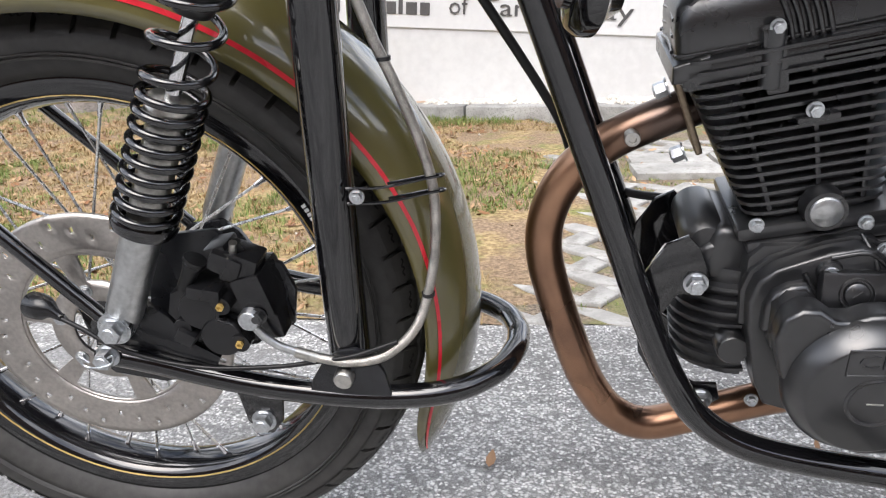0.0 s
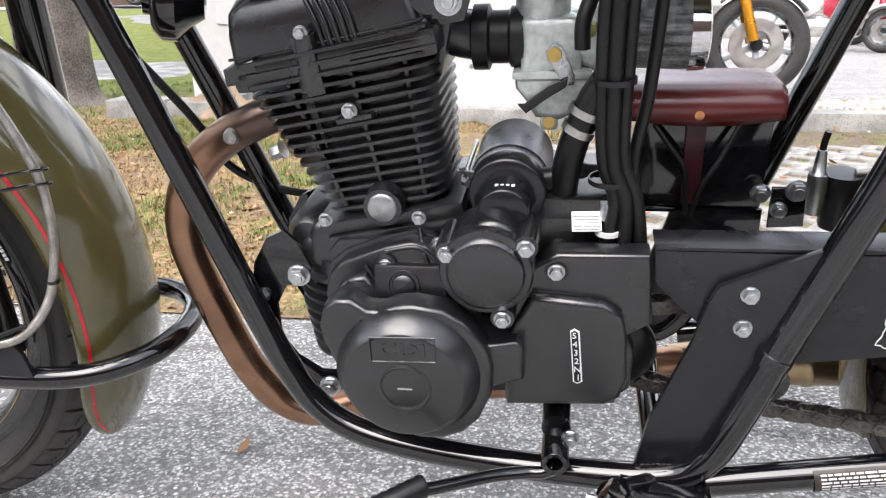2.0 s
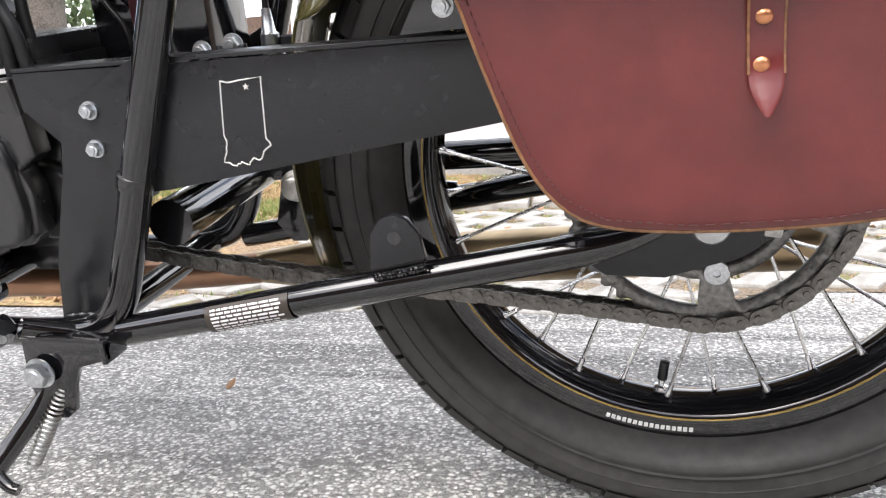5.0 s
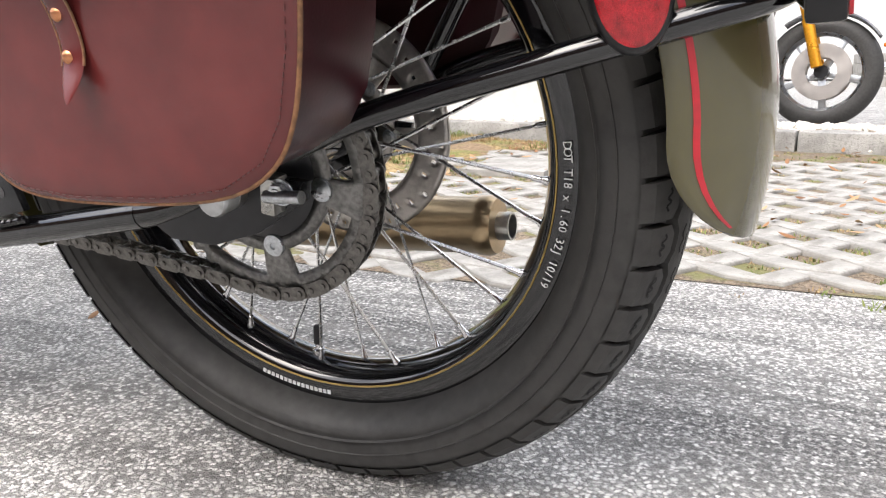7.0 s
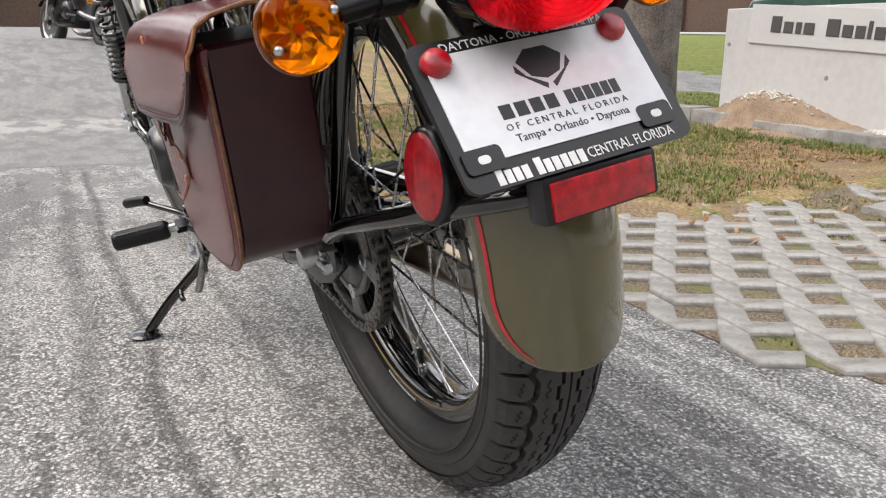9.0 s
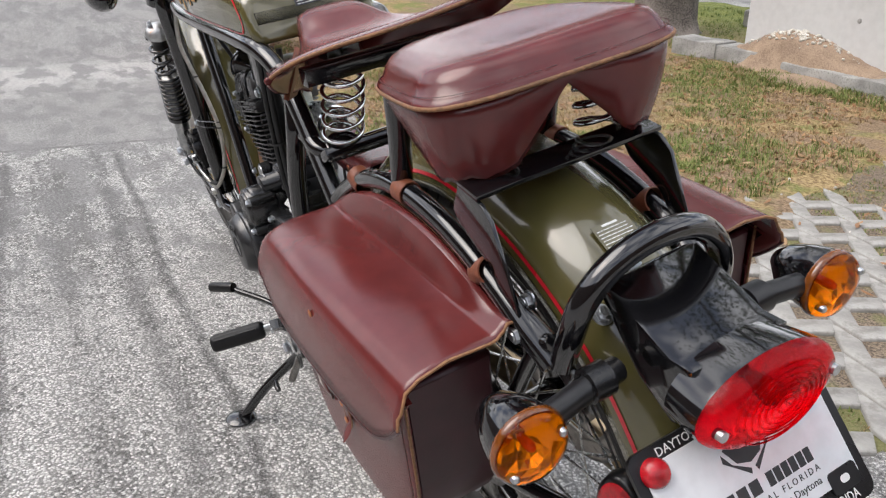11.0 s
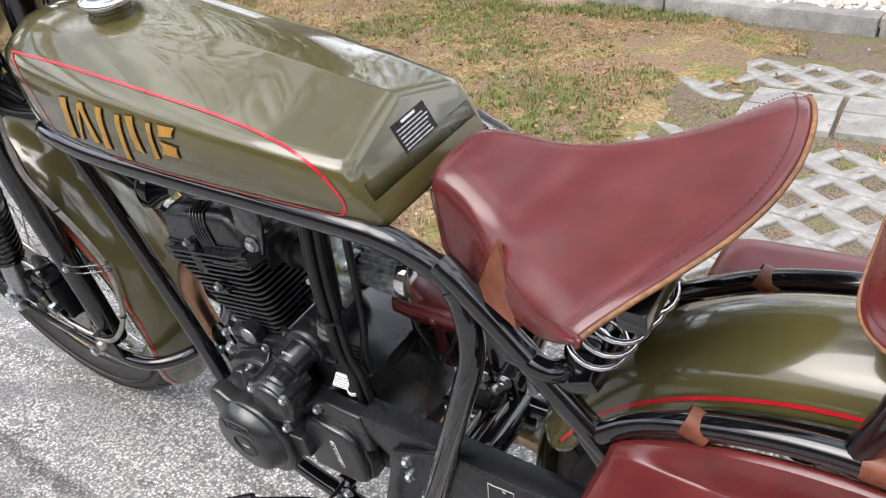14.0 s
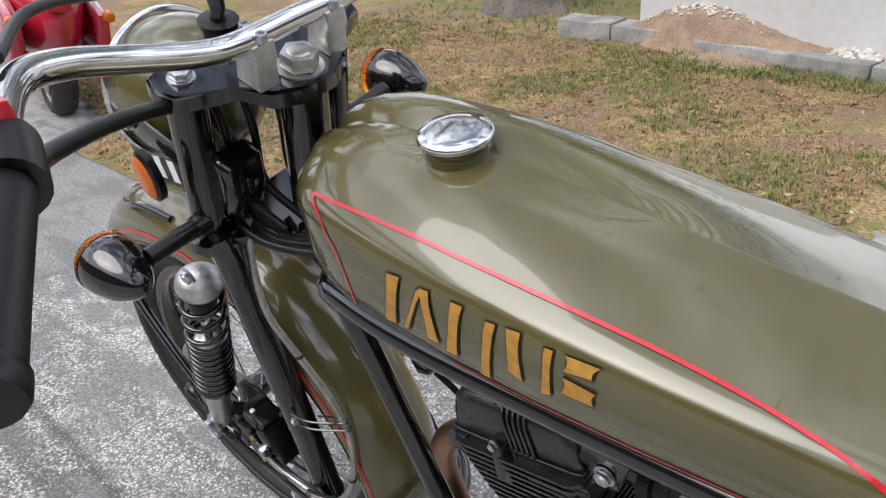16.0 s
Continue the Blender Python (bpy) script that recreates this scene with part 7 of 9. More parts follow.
# front of the crankcase with fins and mounting plates
def fin_plate(x1, rx, ry, z, h):
    """A cooling fin: half an oval in plan, its straight side to the back."""
    bm = bmesh.new()
    plan = [(x1 - rx * math.cos(radians(a)), ry * math.sin(radians(a))) for a in range(-90, 91, 12)]
    lo, hi = [bm.verts.new((x, y, z)) for x, y in plan], [bm.verts.new((x, y, z + h)) for x, y in plan]
    bm.faces.new(lo), bm.faces.new(hi)
    for k in range(len(plan)):
        bm.faces.new((lo[k], lo[k - 1], hi[k - 1], hi[k]))
    bmesh.ops.recalc_face_normals(bm, faces=bm.faces)
    return bm


part("front_case", fin_plate(.60, .052, .052, .275, .105), "engine", eng)
for k in range(8):
    part("case_fin", fin_plate(.602, .064 - .0016 * abs(k - 3), .062 - .001 * k, 0, .0034), "engine", eng, at=Matrix.Translation((0, 0, .3655 - k * .0122)) @ Matrix.Translation((.60, 0, 0)) @ pose(0, 0, 0, 0, -7, 0) @ Matrix.Translation((-.60, 0, 0)))
part("drain_boss", turned([(0, -.068), (.0125, -.068), (.0140, -.066), (.0145, -.05)], seg=28, at=(.588, 0, .311)), "engine", eng)
part("front_lobe", turned([(0, -.038), (.014, -.038), (.0205, -.030), (.0205, .038), (0, .038)], seg=32, at=(.562, 0, .400)), "engine", eng)
part("front_web", block((.05, .09, .05), (.585, 0, .388), Euler((0, radians(20), 0)).to_matrix(), .012, 3), "engine", eng)
part("front_tube", turned([(0, -.044), (.014, -.044), (.018, -.040), (.018, .044), (0, .044)], seg=28, at=(.572, 0, .385)), "engine", eng)
for s in (-1, 1):
    part("engine_plate", slab([(.505, .345), (.512, .378), (.528, .404), (.545, .412), (.556, .400), (.566, .375), (.560, .358), (.540, .356), (.528, .335), (.527, .300), (.540, .278), (.562, .262), (.582, .262), (.586, .246), (.572, .234), (.552, .240), (.528, .262), (.510, .295)], s * .046, s * .051, .001), "gloss", bike, "gloss black engine mounting plate")
bolt((.554, -.051, .368), bike, .0085, .007)
bolt((.569, -.051, .246), bike, .0085, .007)
bolt((.515, -.051, .345), bike, .0060, .006)
bolt((.604, -.060, .312), eng, .0060, .005)
bolt((.608, -.070, .262), eng, .0060, .005)
sticker(Matrix.Translation((.807, -.0725, .4370)) @ pose(0, 0, 0, -48, 0, 4), .023, .017, 5, eng, "white", "plastic", False)
part("case_top", block((.10, .11, .03), (.80, -.01, .438), None, .008), "engine", eng)
part("case_boss", turned([(0, 0), (.008, 0), (.008, .014), (0, .014)], seg=18, axis="z", at=(.825, -.066, .437)), "zinc", eng)
part("lower_case", block((.10, .12, .03), (.79, 0, .262), None, .008), "engine", eng)
# ---- front end ----
for s in (-1, 1):
    fk = bar("fork_leg", [(.2505, s * .079, .298), (.252, s * .080, .40), (.257, s * .085, .60), (.262, s * .088, .70), (.258, s * .089, .735)], .0190, label="gloss black fork leg", seg=20)
    part("fork_collar", turned([(.0190, 0), (.0200, .001), (.0200, .012), (.0190, .013)], seg=24, axis="z", at=(.2505, s * .079, .286)), "gloss", fk)
    bar("fork_upper", [(.240, s * .089, .725), (.302, s * .089, .905)], .0195, seg=20, smooth=False)
    bar("link_arm", [(.015, s * .098, .309), (.06, s * .096, .299), (.12, s * .094, .283), (.175, s * .093, .272), (.25, s * .092, .265), (.31, s * .090, .266), (.352, s * .078, .268), (.384, s * .050, .270), (.398, s * .018, .272), (.400, 0, .272)], .0115, label="gloss black leading link arm", seg=16)
    part("link_plate", slab([(.214, .268), (.218, .286), (.230, .306), (.246, .320), (.262, .322), (.276, .316), (.286, .298), (.291, .272), (.289, .262), (.216, .262)], s * .0955, s * .1005, .001), "satin", bike)
    part("pivot_pin", turned([(0, -.010), (.0078, -.010), (.0090, -.0085), (.0090, .006), (0, .006)], seg=26), "steel", bike, at=pose(.25, s * .1005, .294, 0, 0, 0 if s < 0 else 180))
    part("axle_bracket", slab([(.006, .296), (.012, .330), (.030, .352), (.070, .358), (.088, .345), (.104, .318), (.130, .302), (.12, .284), (.07, .272), (.02, .280)], s * .086, s * .092, .0012), "satin", bike)
    bar("mudguard_stay", [(.028, s * .098, .347), (-.06, s * .094, .440), (-.13, s * .086, .515), (-.198, s * .070, .583)], .0072, label="gloss black mudguard stay")
    # suspension unit
    p0, p1 = V(.053, s * .1065, .350), V(.206, s * .1085, .682)
    ax = p1 - p0
    L = ax.length
    at = Matrix.Translation(p0) @ ax.to_track_quat("Z", "Y").to_matrix().to_4x4()
    sh = part("shock_absorber", turned([(.0, -.012), (.0125, -.010), (.0150, .004), (.0165, .012), (.0170, .100), (.0178, .102), (.0178, .106), (.0, .106)], seg=32, axis="z"), "alu", bike, "aluminium and black coil-over shock absorber", at=at)
    part("spring_collar", turned([(.017, .100), (.027, .104), (.0285, .110), (.027, .114), (.019, .114)], seg=32, axis="z"), "gloss", sh)
    part("damper_body", turned([(.0150, .104), (.0155, .205), (.0190, .206), (.0195, .220), (.0165, .223), (.0, .223)], seg=28, axis="z"), "steel", sh)
    part("damper_rod", turned([(.0062, .20), (.0062, L - .02)], seg=18, axis="z"), "chrome", sh)
    part("bump_sleeve", turned([(.0, L - .075), (.014, L - .074), (.0175, L - .066), (.0185, L - .03), (0, L - .03)], seg=26, axis="z"), "plastic", sh)
    part("top_collar", turned([(.0, L - .032), (.026, L - .031), (.028, L - .026), (.027, L - .018), (.020, L - .010), (.012, L - .004), (0, L - .002)], seg=30, axis="z"), "alu", sh)
    coil = []
    n = 520
    for i in range(n + 1):
        f = i / n
        turns = 12.5
        z = .112 + (L - .145) * (.56 * f / .74 if f < .74 else .56 + .44 * (f - .74) / .26)
        a = 2 * math.pi * turns * f
        coil.append((.0250 * math.cos(a), .0250 * math.sin(a), z))
    part("coil_spring", sweep(bmesh.new(), coil, .0036, 10), "gloss", sh, "gloss black coil spring")
    bolt((.053, s * .122, .350), bike, .0105, .009, side=s)
    part("washer", turned([(0, -.004), (.0155, -.004), (.0155, .003), (0, .003)], seg=28, at=(.053, s * .118, .350)), "zinc", bike)
    bolt((.030, s * .108, .312), bike, .0092, .012, side=s)
    bolt((.203, s * .118, .680), bike, .0085, .006, side=s)
bar("link_loop", [(.400, -.004, .272), (.400, .004, .272)], .0115, smooth=False)
part("lower_lug", slab([(.135, .262), (.140, .222), (.150, .208), (.164, .208), (.175, .222), (.180, .258)], -.084, -.078, .001), "gloss", bike)
bolt((.157, -.084, .224), bike, .0098, .009)
pin = bmesh.new()
sweep(pin, spline([(.018, -.121, .312), (.012, -.121, .317), (.010, -.121, .311), (.016, -.121, .307), (.030, -.124, .309), (.040, -.121, .312), (.043, -.121, .320), (.038, -.121, .318)], 6), .0011, 6)
part("cotter_pin", pin, "zinc", bike)
# brake caliper
cal = part("brake_caliper", slab([(.092, .352), (.098, .372), (.118, .384), (.150, .388), (.182, .378), (.192, .362), (.190, .345), (.176, .328), (.150, .318), (.116, .324)], -.066, -.098, .003, None, 2), "plastic", bike, "black cast brake caliper")
part("caliper_plate", slab([(.060, .330), (.072, .398), (.098, .420), (.140, .424), (.160, .404), (.196, .392), (.206, .366), (.200, .330), (.16, .306), (.10, .296)], -.074, -.068, .0012), "satin", cal)
for k, (x, z, w, h, t, y) in enumerate(((.170, .402, .030, .028, 20, -.092), (.152, .412, .020, .020, -12, -.088), (.192, .352, .014, .036, -10, -.090), (.138, .382, .030, .012, 8, -.100), (.110, .334, .018, .014, 30, -.096))):
    part("cast_lug", block((w, .030, h), (x, y, z), Euler((0, radians(t), 0)).to_matrix(), .003), "plastic", cal)
for x, z in ((.176, .384), (.118, .352)):
    part("slide_pin", turned([(0, -.106), (.0045, -.106), (.0062, -.104), (.0062, -.098), (.0075, -.096), (.0075, -.085)], seg=20, at=(x, 0, z)), "plastic", cal)
part("bleed_nipple", tube([(.165, -.100, .412), (.170, -.104, .428)], .0036, 12, False), "steel", cal)
for x, z, r, y in ((.128, .362, .0195, -.108), (.145, .336, .0195, -.110), (.108, .343, .0085, -.106)):
    part("piston_cap", turned([(0, y), (r * .93, y), (r, y + .002), (r, -.09)], seg=32, at=(x, 0, z)), "plastic", cal)
for x, z in ((.151, .370), (.162, .332)):
    part("caliper_screw", turned([(0, -.1135), (.002, -.1135), (.0020, -.1150), (.0036, -.1150), (.0036, -.100), (0, -.100)], seg=6, at=(x, 0, z)), "goldline", cal)
    part("screw_boss", turned([(0, -.112), (.0085, -.112), (.0085, -.09)], seg=22, at=(x, 0, z)), "plastic", cal)
part("slide_boot", tube([(.134, -.104, .412), (.127, -.105, .400), (.118, -.106, .384)], [.0105, .0098, .0105, .0085, .0092, .0085, .0082, .0078, .0075, .0072, .0070, .0068, .0065, .0065, .0064, .0064, .0062][:17], 14), "hose", cal)
part("pad_cover", block((.030, .026, .020), (.160, -.098, .408), Euler((0, radians(25), 0)).to_matrix(), .006), "plastic", cal)
part("caliper_bridge", block((.030, .05, .045), (.180, -.086, .376), Euler((0, radians(-15), 0)).to_matrix(), .008), "plastic", cal)
part("banjo", turned([(0, -.012), (.0085, -.012), (.0098, -.010), (.0098, .008), (0, .008)], seg=24, at=(.177, -.108, .360)), "zinc", cal)
bolt((.184, -.112, .362), cal, .0062, .006, "engine")
bar("banjo_pipe", [(.179, -.114, .354), (.185, -.113, .343), (.197, -.111, .331), (.212, -.107, .322)], .0038, "alu", parent=cal)
part("hose_ferrule", tube([(.210, -.108, .323), (.228, -.105, .315)], .0052, 14, False), "steel", bike)
M["braid"] = mat("braided_steel", (0.52, 0.50, 0.46), 0.36, 1.0, 0.22, 300, bump=0.35, bump_scale=1600)
bar("brake_hose", [(.226, -.105, .316), (.255, -.103, .310), (.288, -.100, .316), (.314, -.092, .338), (.326, -.080, .366), (.334, -.071, .41), (.335, -.067, .46), (.326, -.069, .505), (.312, -.074, .55), (.298, -.080, .59), (.285, -.085, .64), (.278, -.075, .70), (.275, -.06, .745)], .0044, "braid", "braided steel brake hose", 12)
for p in ((.327, -.079, .368), (.305, -.077, .572)):
    part("cable_tie", turned([(.0042, -.0015), (.0058, -.0015), (.0058, .0015), (.0042, .0015)], seg=16, axis="z", at=p), "plastic", bike)
bm = bmesh.new()
for dz in (0, -.013):
    sweep(bm, spline([(.270, -.098, .474 + dz), (.30, -.094, .474 + dz), (.332, -.078, .475 + dz), (.343, -.070, .474 + dz), (.343, -.064, .473 + dz), (.330, -.066, .472 + dz), (.30, -.080, .471 + dz)], 6), .0014, 6)
part("hose_guide", bm, "gloss", bike, "black wire hose guide")
bolt((.279, -.099, .468), bike, .005, .004)
bar("speed_cable", [(-.005, -.108, .350), (.015, -.110, .340), (.04, -.112, .325), (.08, -.112, .311), (.13, -.111, .304), (.19, -.108, .306), (.225, -.106, .311), (.262, -.104, .318), (.300, -.098, .330)], .0022, "hose", "black speed sensor cable")
part("speed_sensor", tube([(-.038, -.098, .358), (-.020, -.104, .358), (-.006, -.107, .351)], [.0125, .0125, .0125, .0125, .0125, .012, .012, .011, .010, .009, .008, .0065, .0055, .005, .0045, .004, .004], 16), "plastic", bike)
# yokes, bars and lamps
RAKE = pose(0, 0, 0, 0, 19, 0)
def clamp(name, label, at):
    pts = [(-.030, -.089), (-.022, -.112), (0, -.119), (.020, -.112), (.030, -.089), (.040, -.060), (.072, -.045), (.085, -.02), (.085, .02), (.072, .045), (.040, .060), (.030, .089), (.020, .112), (0, .119), (-.022, .112), (-.030, .089), (-.020, .055), (-.012, 0), (-.020, -.055)]
    bm = bmesh.new()
    lo, hi = [bm.verts.new((x, y, -.009)) for x, y in pts], [bm.verts.new((x, y, .009)) for x, y in pts]
    bm.faces.new(list(reversed(lo)))
    f = bm.faces.new(hi)
    n = len(pts)
    for i in range(n):
        bm.faces.new((lo[i], lo[(i + 1) % n], hi[(i + 1) % n], hi[i]))
    bmesh.ops.bevel(bm, geom=list(f.edges), offset=.003, segments=2, affect="EDGES")
    bmesh.ops.triangulate(bm, faces=[g for g in bm.faces if len(g.verts) > 4])
    return part(name, bm, "gloss", bike, label, at=at)
TOP = Matrix.Translation((.306, 0, .915)) @ RAKE
clamp("top_yoke", "gloss black top yoke", TOP)
clamp("bottom_yoke", "gloss black bottom yoke", Matrix.Translation((.244, 0, .735)) @ RAKE)
part("steering_head", tube([(.318, 0, .745), (.362, 0, .895)], .024, 20, False), "gloss", bike)
part("headstock_brace", block((.10, .05, .05), (.385, 0, .735), None, .01), "gloss", bike)
def upbolt(at, r, h, m="zinc", name="bolt"):
    return part(name, hexbolt(r, h), m, bike, at=TOP @ Matrix.Translation(at) @ pose(0, 0, 0, -90, 0, 0))
for s in (-1, 1):
    upbolt((.0, s * .089, .009), .0105, .008)
upbolt((.058, 0, .009), .0185, .016, "steel", "stem_nut")
for s in (-1, 1):
    cl = part("bar_clamp", slab([(-.016, 0), (.016, 0), (.015, .018), (.017, .030), (.013, .044), (0, .049), (-.013, .044), (-.017, .030), (-.015, .018)], s * .030, s * .054, .003), "alu", bike, "cast aluminium handlebar clamp", at=TOP @ Matrix.Translation((.050, 0, .009)))
    for dx in (-.011, .011):
        part("clamp_screw", turned([(0, .052), (.0028, .052), (.003, .054), (.0052, .054), (.0055, .046), (0, .046)], seg=18, axis="z", at=(dx, s * .042, 0)), "zinc", cl)
    hb = bar("handlebar", [(.371, 0, .950), (.371, s * .06, .950), (.376, s * .10, .958), (.388, s * .16, .980), (.412, s * .215, 1.002), (.445, s * .256, 1.012), (.50, s * .290, 1.006), (.56, s * .318, .990)], .0112, "chrome", "polished handlebar", 20)
    gr = part("grip", tube([(.548, s * .314, .992), (.60, s * .346, .979), (.656, s * .380, .964)], .0165, 20), "hose", bike, "black rubber handlebar grip")
    part("grip_end", turned([(0, -.004), (.017, -.003), (.0185, 0), (.0185, .010), (.0165, .012)], seg=24, axis="z"), "hose", gr, at=Matrix.Translation((.656, s * .380, .964)) @ (V(-.056, -s * .034, .015)).to_track_quat("Z", "Y").to_matrix().to_4x4())
    part("switch_housing", tube([(.515, s * .298, 1.003), (.548, s * .312, .992)], .0215, 18, False), "plastic", bike, "black switch housing")
    bar("lever", [(.50, s * .285, 1.0), (.50, s * .315, .99), (.53, s * .355, .975), (.60, s * .392, .955)], .0045, "plastic")
part("red_button", block((.012, .010, .012), (.522, -.290, 1.022), None, .003), "red", bike)
bar("control_cable", [(.515, -.290, .985), (.45, -.255, .965), (.38, -.19, .94), (.31, -.11, .905), (.27, -.06, .87), (.26, -.03, .80)], .0070, "hose", "black cable sleeve")
bar("throttle_cable", [(.45, -.26, 1.03), (.36, -.20, 1.03), (.26, -.10, 1.0), (.20, .02, .96)], .0042, "hose")
ign = part("ignition_switch", turned([(0, -.03), (.016, -.03), (.018, .006), (.020, .008), (.020, .013), (.008, .014), (.008, .018), (0, .018)], seg=28, axis="z"), "plastic", bike, "black ignition switch", at=TOP @ Matrix.Translation((-.045, -.012, .004)))
part("ignition_key", slab([(-.004, .012), (.004, .012), (.012, .030), (.009, .044), (-.009, .044), (-.012, .030)], -.0025, .0025, .0008), "plastic", ign)
hl = part("headlight", turned([(.0, .085), (.028, .082), (.052, .068), (.070, .045), (.080, .012), (.083, -.012), (.083, -.030)], seg=40, axis="x"), "olive", bike, "olive headlight bucket with a chrome ring", at=pose(.145, 0, .850, 0, 0, 0))
part("headlight_ring", turned([(.082, -.030), (.088, -.030), (.090, -.038), (.087, -.046), (.078, -.048), (.078, -.040)], seg=44, axis="x", closed=True), "chrome", hl)
M["glass"] = mat("headlight_glass", (0.55, 0.57, 0.58), 0.08, 0, 0.1, 60, coat=1.0)
part("headlight_lens", turned([(.079, -.042), (.06, -.052), (.03, -.058), (0, -.060)], seg=40, axis="x"), "glass", hl)
for s in (-1, 1):
    part("headlight_bracket", slab([(.135, .840), (.140, .860), (.158, .862), (.258, .825), (.258, .795), (.16, .835)], s * .083, s * .087, .001), "gloss", bike)
    bolt((.147, s * .088, .850), bike, .0085, .006, side=s)
    rf = part("side_reflector", turned([(0, -.006), (.026, -.0055), (.031, -.002), (.031, .006), (0, .006)], seg=32), "plastic", bike, "oval amber side reflector in a black cup", at=pose(.178, s * .104, .797, 0, 0, 0 if s < 0 else 180) @ Matrix.Diagonal((.66, 1, 1, 1)))
    part("reflector_lens", turned([(0, -.0085), (.022, -.008), (.027, -.0055), (.0, -.005)], seg=32), "amber", rf)
    st = bar("signal_stalk", [(.262, s * .098, .772 + s * .012), (.266, s * .130, .775 + s * .012), (.268, s * .172, .777 + s * .014)], .0098, "plastic", "black rubber signal stalk")
    ball = part("turn_signal", turned([(0, .046), (.008, .043), (.017, .032), (.026, .014), (.031, -.006), (.032, -.018), (.031, -.024), (.0, -.024)], seg=32, axis="x"), "gloss", bike, "black bullet turn signal with an amber lens", at=pose(.262, s * .200, .777 + s * .015, 0, 6, 0))
    part("signal_reflector", turned([(0, -.020), (.018, -.021), (.029, -.0245)], seg=32, axis="x"), "reflector", ball)
    part("signal_lens", turned([(.0315, -.0225), (.0325, -.027), (.029, -.036), (.018, -.043), (0, -.046)], seg=32, axis="x"), "amber_glass", ball, "clear amber lens")
    part("stalk_collar", turned([(.009, -.01), (.013, -.01), (.0135, .004), (.009, .006)], seg=20, axis="y", at=(.262, s * .104, .772 + s * .012)), "plastic", bike)
# plate on the front mudguard
hoop = bar("plate_hoop", [(.03, -.045, .662), (-.04, -.05, .668), (-.10, -.046, .650), (-.14, -.03, .640), (-.15, 0, .638), (-.14, .03, .640), (-.10, .046, .650), (-.04, .05, .668), (.03, .045, .662)], .0052, "gloss", "black plate hoop")
fp = part("front_plate", slab([(-.105, .672), (-.108, .728), (-.09, .742), (.03, .742), (.07, .716), (.068, .676)], -.003, .003, .0008), "plastic", bike, "black curved front plate with pale bars")
for k in range(4):
    part("plate_bar", block((.018, .0006, .034), (-.075 + k * .037, -.0036, .705), None, 0), "white", fp, smooth=False)
# cables by the steering head
part("relay_cover", slab([(.225, .775), (.240, .80), (.262, .826), (.30, .840), (.318, .825), (.308, .785), (.285, .755), (.255, .752)], -.088, -.040, .010, None, 3), "gloss", bike, "gloss black plastic relay cover")
for k in range(4):
    bar("wiring_loom", [(.25 + .006 * k, -.066 + .01 * k, .762), (.275, -.070 + .012 * k, .742 - .004 * k), (.315, -.068 + .014 * k, .730 - .005 * k), (.37, -.055 + .014 * k, .728), (.42, -.04 + .01 * k, .735)], .0052, "hose", "black braided wiring loom")
for k, (y, b) in enumerate(((-.045, .0), (-.02, .012), (.01, .02))):
    bar("control_cable", [(.26 + b, y, .93), (.285 + b, y - .01, .85), (.275 + b, y - .012, .78), (.32, y, .735)], .0045, "hose")
bar("clutch_cable", [(.30, -.03, .735), (.34, -.02, .66), (.43, .03, .50), (.455, .05, .435), (.50, .06, .405), (.57, .05, .40)], .0042, "hose", "black control cable")
horn = part("horn", turned([(0, -.024), (.012, -.024), (.013, -.018), (.026, -.016), (.033, -.008), (.033, .004), (.020, .014), (.012, .026), (0, .026)], seg=36, axis="x"), "gloss", bike, "round black horn", at=pose(.458, 0, .60, 0, 10, 20))
part("horn_bracket", block((.004, .02, .07), (.452, 0, .645), None, .001), "gloss", bike)

# ---- middle: carburettor, filter, hoses, leather-lidded box ----
cb = part("carburettor", block((.048, .046, .050), (.776, .0, .560), None, .008, 3), "carb", bike, "cast zinc carburettor")
part("slide_tower", turned([(.0, -.01), (.0205, -.008), (.0215, 0), (.0215, .055), (.024, .056), (.024, .075), (.018, .082), (0, .082)], seg=30, axis="z", at=(.769, 0, .583)), "carb", cb)
part("float_bowl", slab([(.748, .540), (.806, .538), (.806, .530), (.800, .522), (.796, .510), (.784, .504), (.764, .506), (.756, .520), (.748, .530)], -.026, .026, .006, None, 3), "carb", cb)
part("bowl_flange", block((.062, .056, .006), (.777, 0, .541), None, .0015), "carb", cb)
part("drain_lug", block((.014, .012, .014), (.775, -.018, .502), None, .003), "carb", cb)
part("drain_screw", turned([(0, -.007), (.005, -.007), (.005, .006)], seg=16, at=(.775, -.018, .502)), "goldline", cb)
part("intake_bell", turned([(.018, -.02), (.022, 0), (.0265, .006), (.0265, .022), (.025, .024)], seg=30, axis="x", at=(.80, 0, .565)), "carb", cb)
part("intake_rubber", turned([(.020, 0), (.026, .002), (.026, .014), (.021, .016), (.021, .03), (.024, .032), (.024, .042), (.018, .044)], seg=30, axis="x", at=(.712, 0, .566)), "hose", bike, "black intake rubber")
part("intake_manifold", tube([(.675, 0, .578), (.70, 0, .570), (.72, 0, .566)], .019, 18), "engine", bike)
part("manifold_flange", block((.012, .06, .055), (.690, 0, .568), Euler((0, radians(12), 0)).to_matrix(), .004), "engine", bike)
part("idle_link", slab([(.772, .560), (.779, .566), (.785, .563), (.795, .541), (.794, .534), (.786, .533)], -.029, -.0265, .0005), "zinc", cb)
part("idle_screw", turned([(0, -.005), (.0052, -.005), (.0058, -.003), (.0058, .004)], seg=18, at=(.779, -.028, .558)), "goldline", cb)
part("choke_lever", slab([(.750, .520), (.756, .520), (.775, .534), (.79, .54), (.788, .533), (.775, .525), (.757, .512)], -.033, -.030, .0005), "plastic", cb)
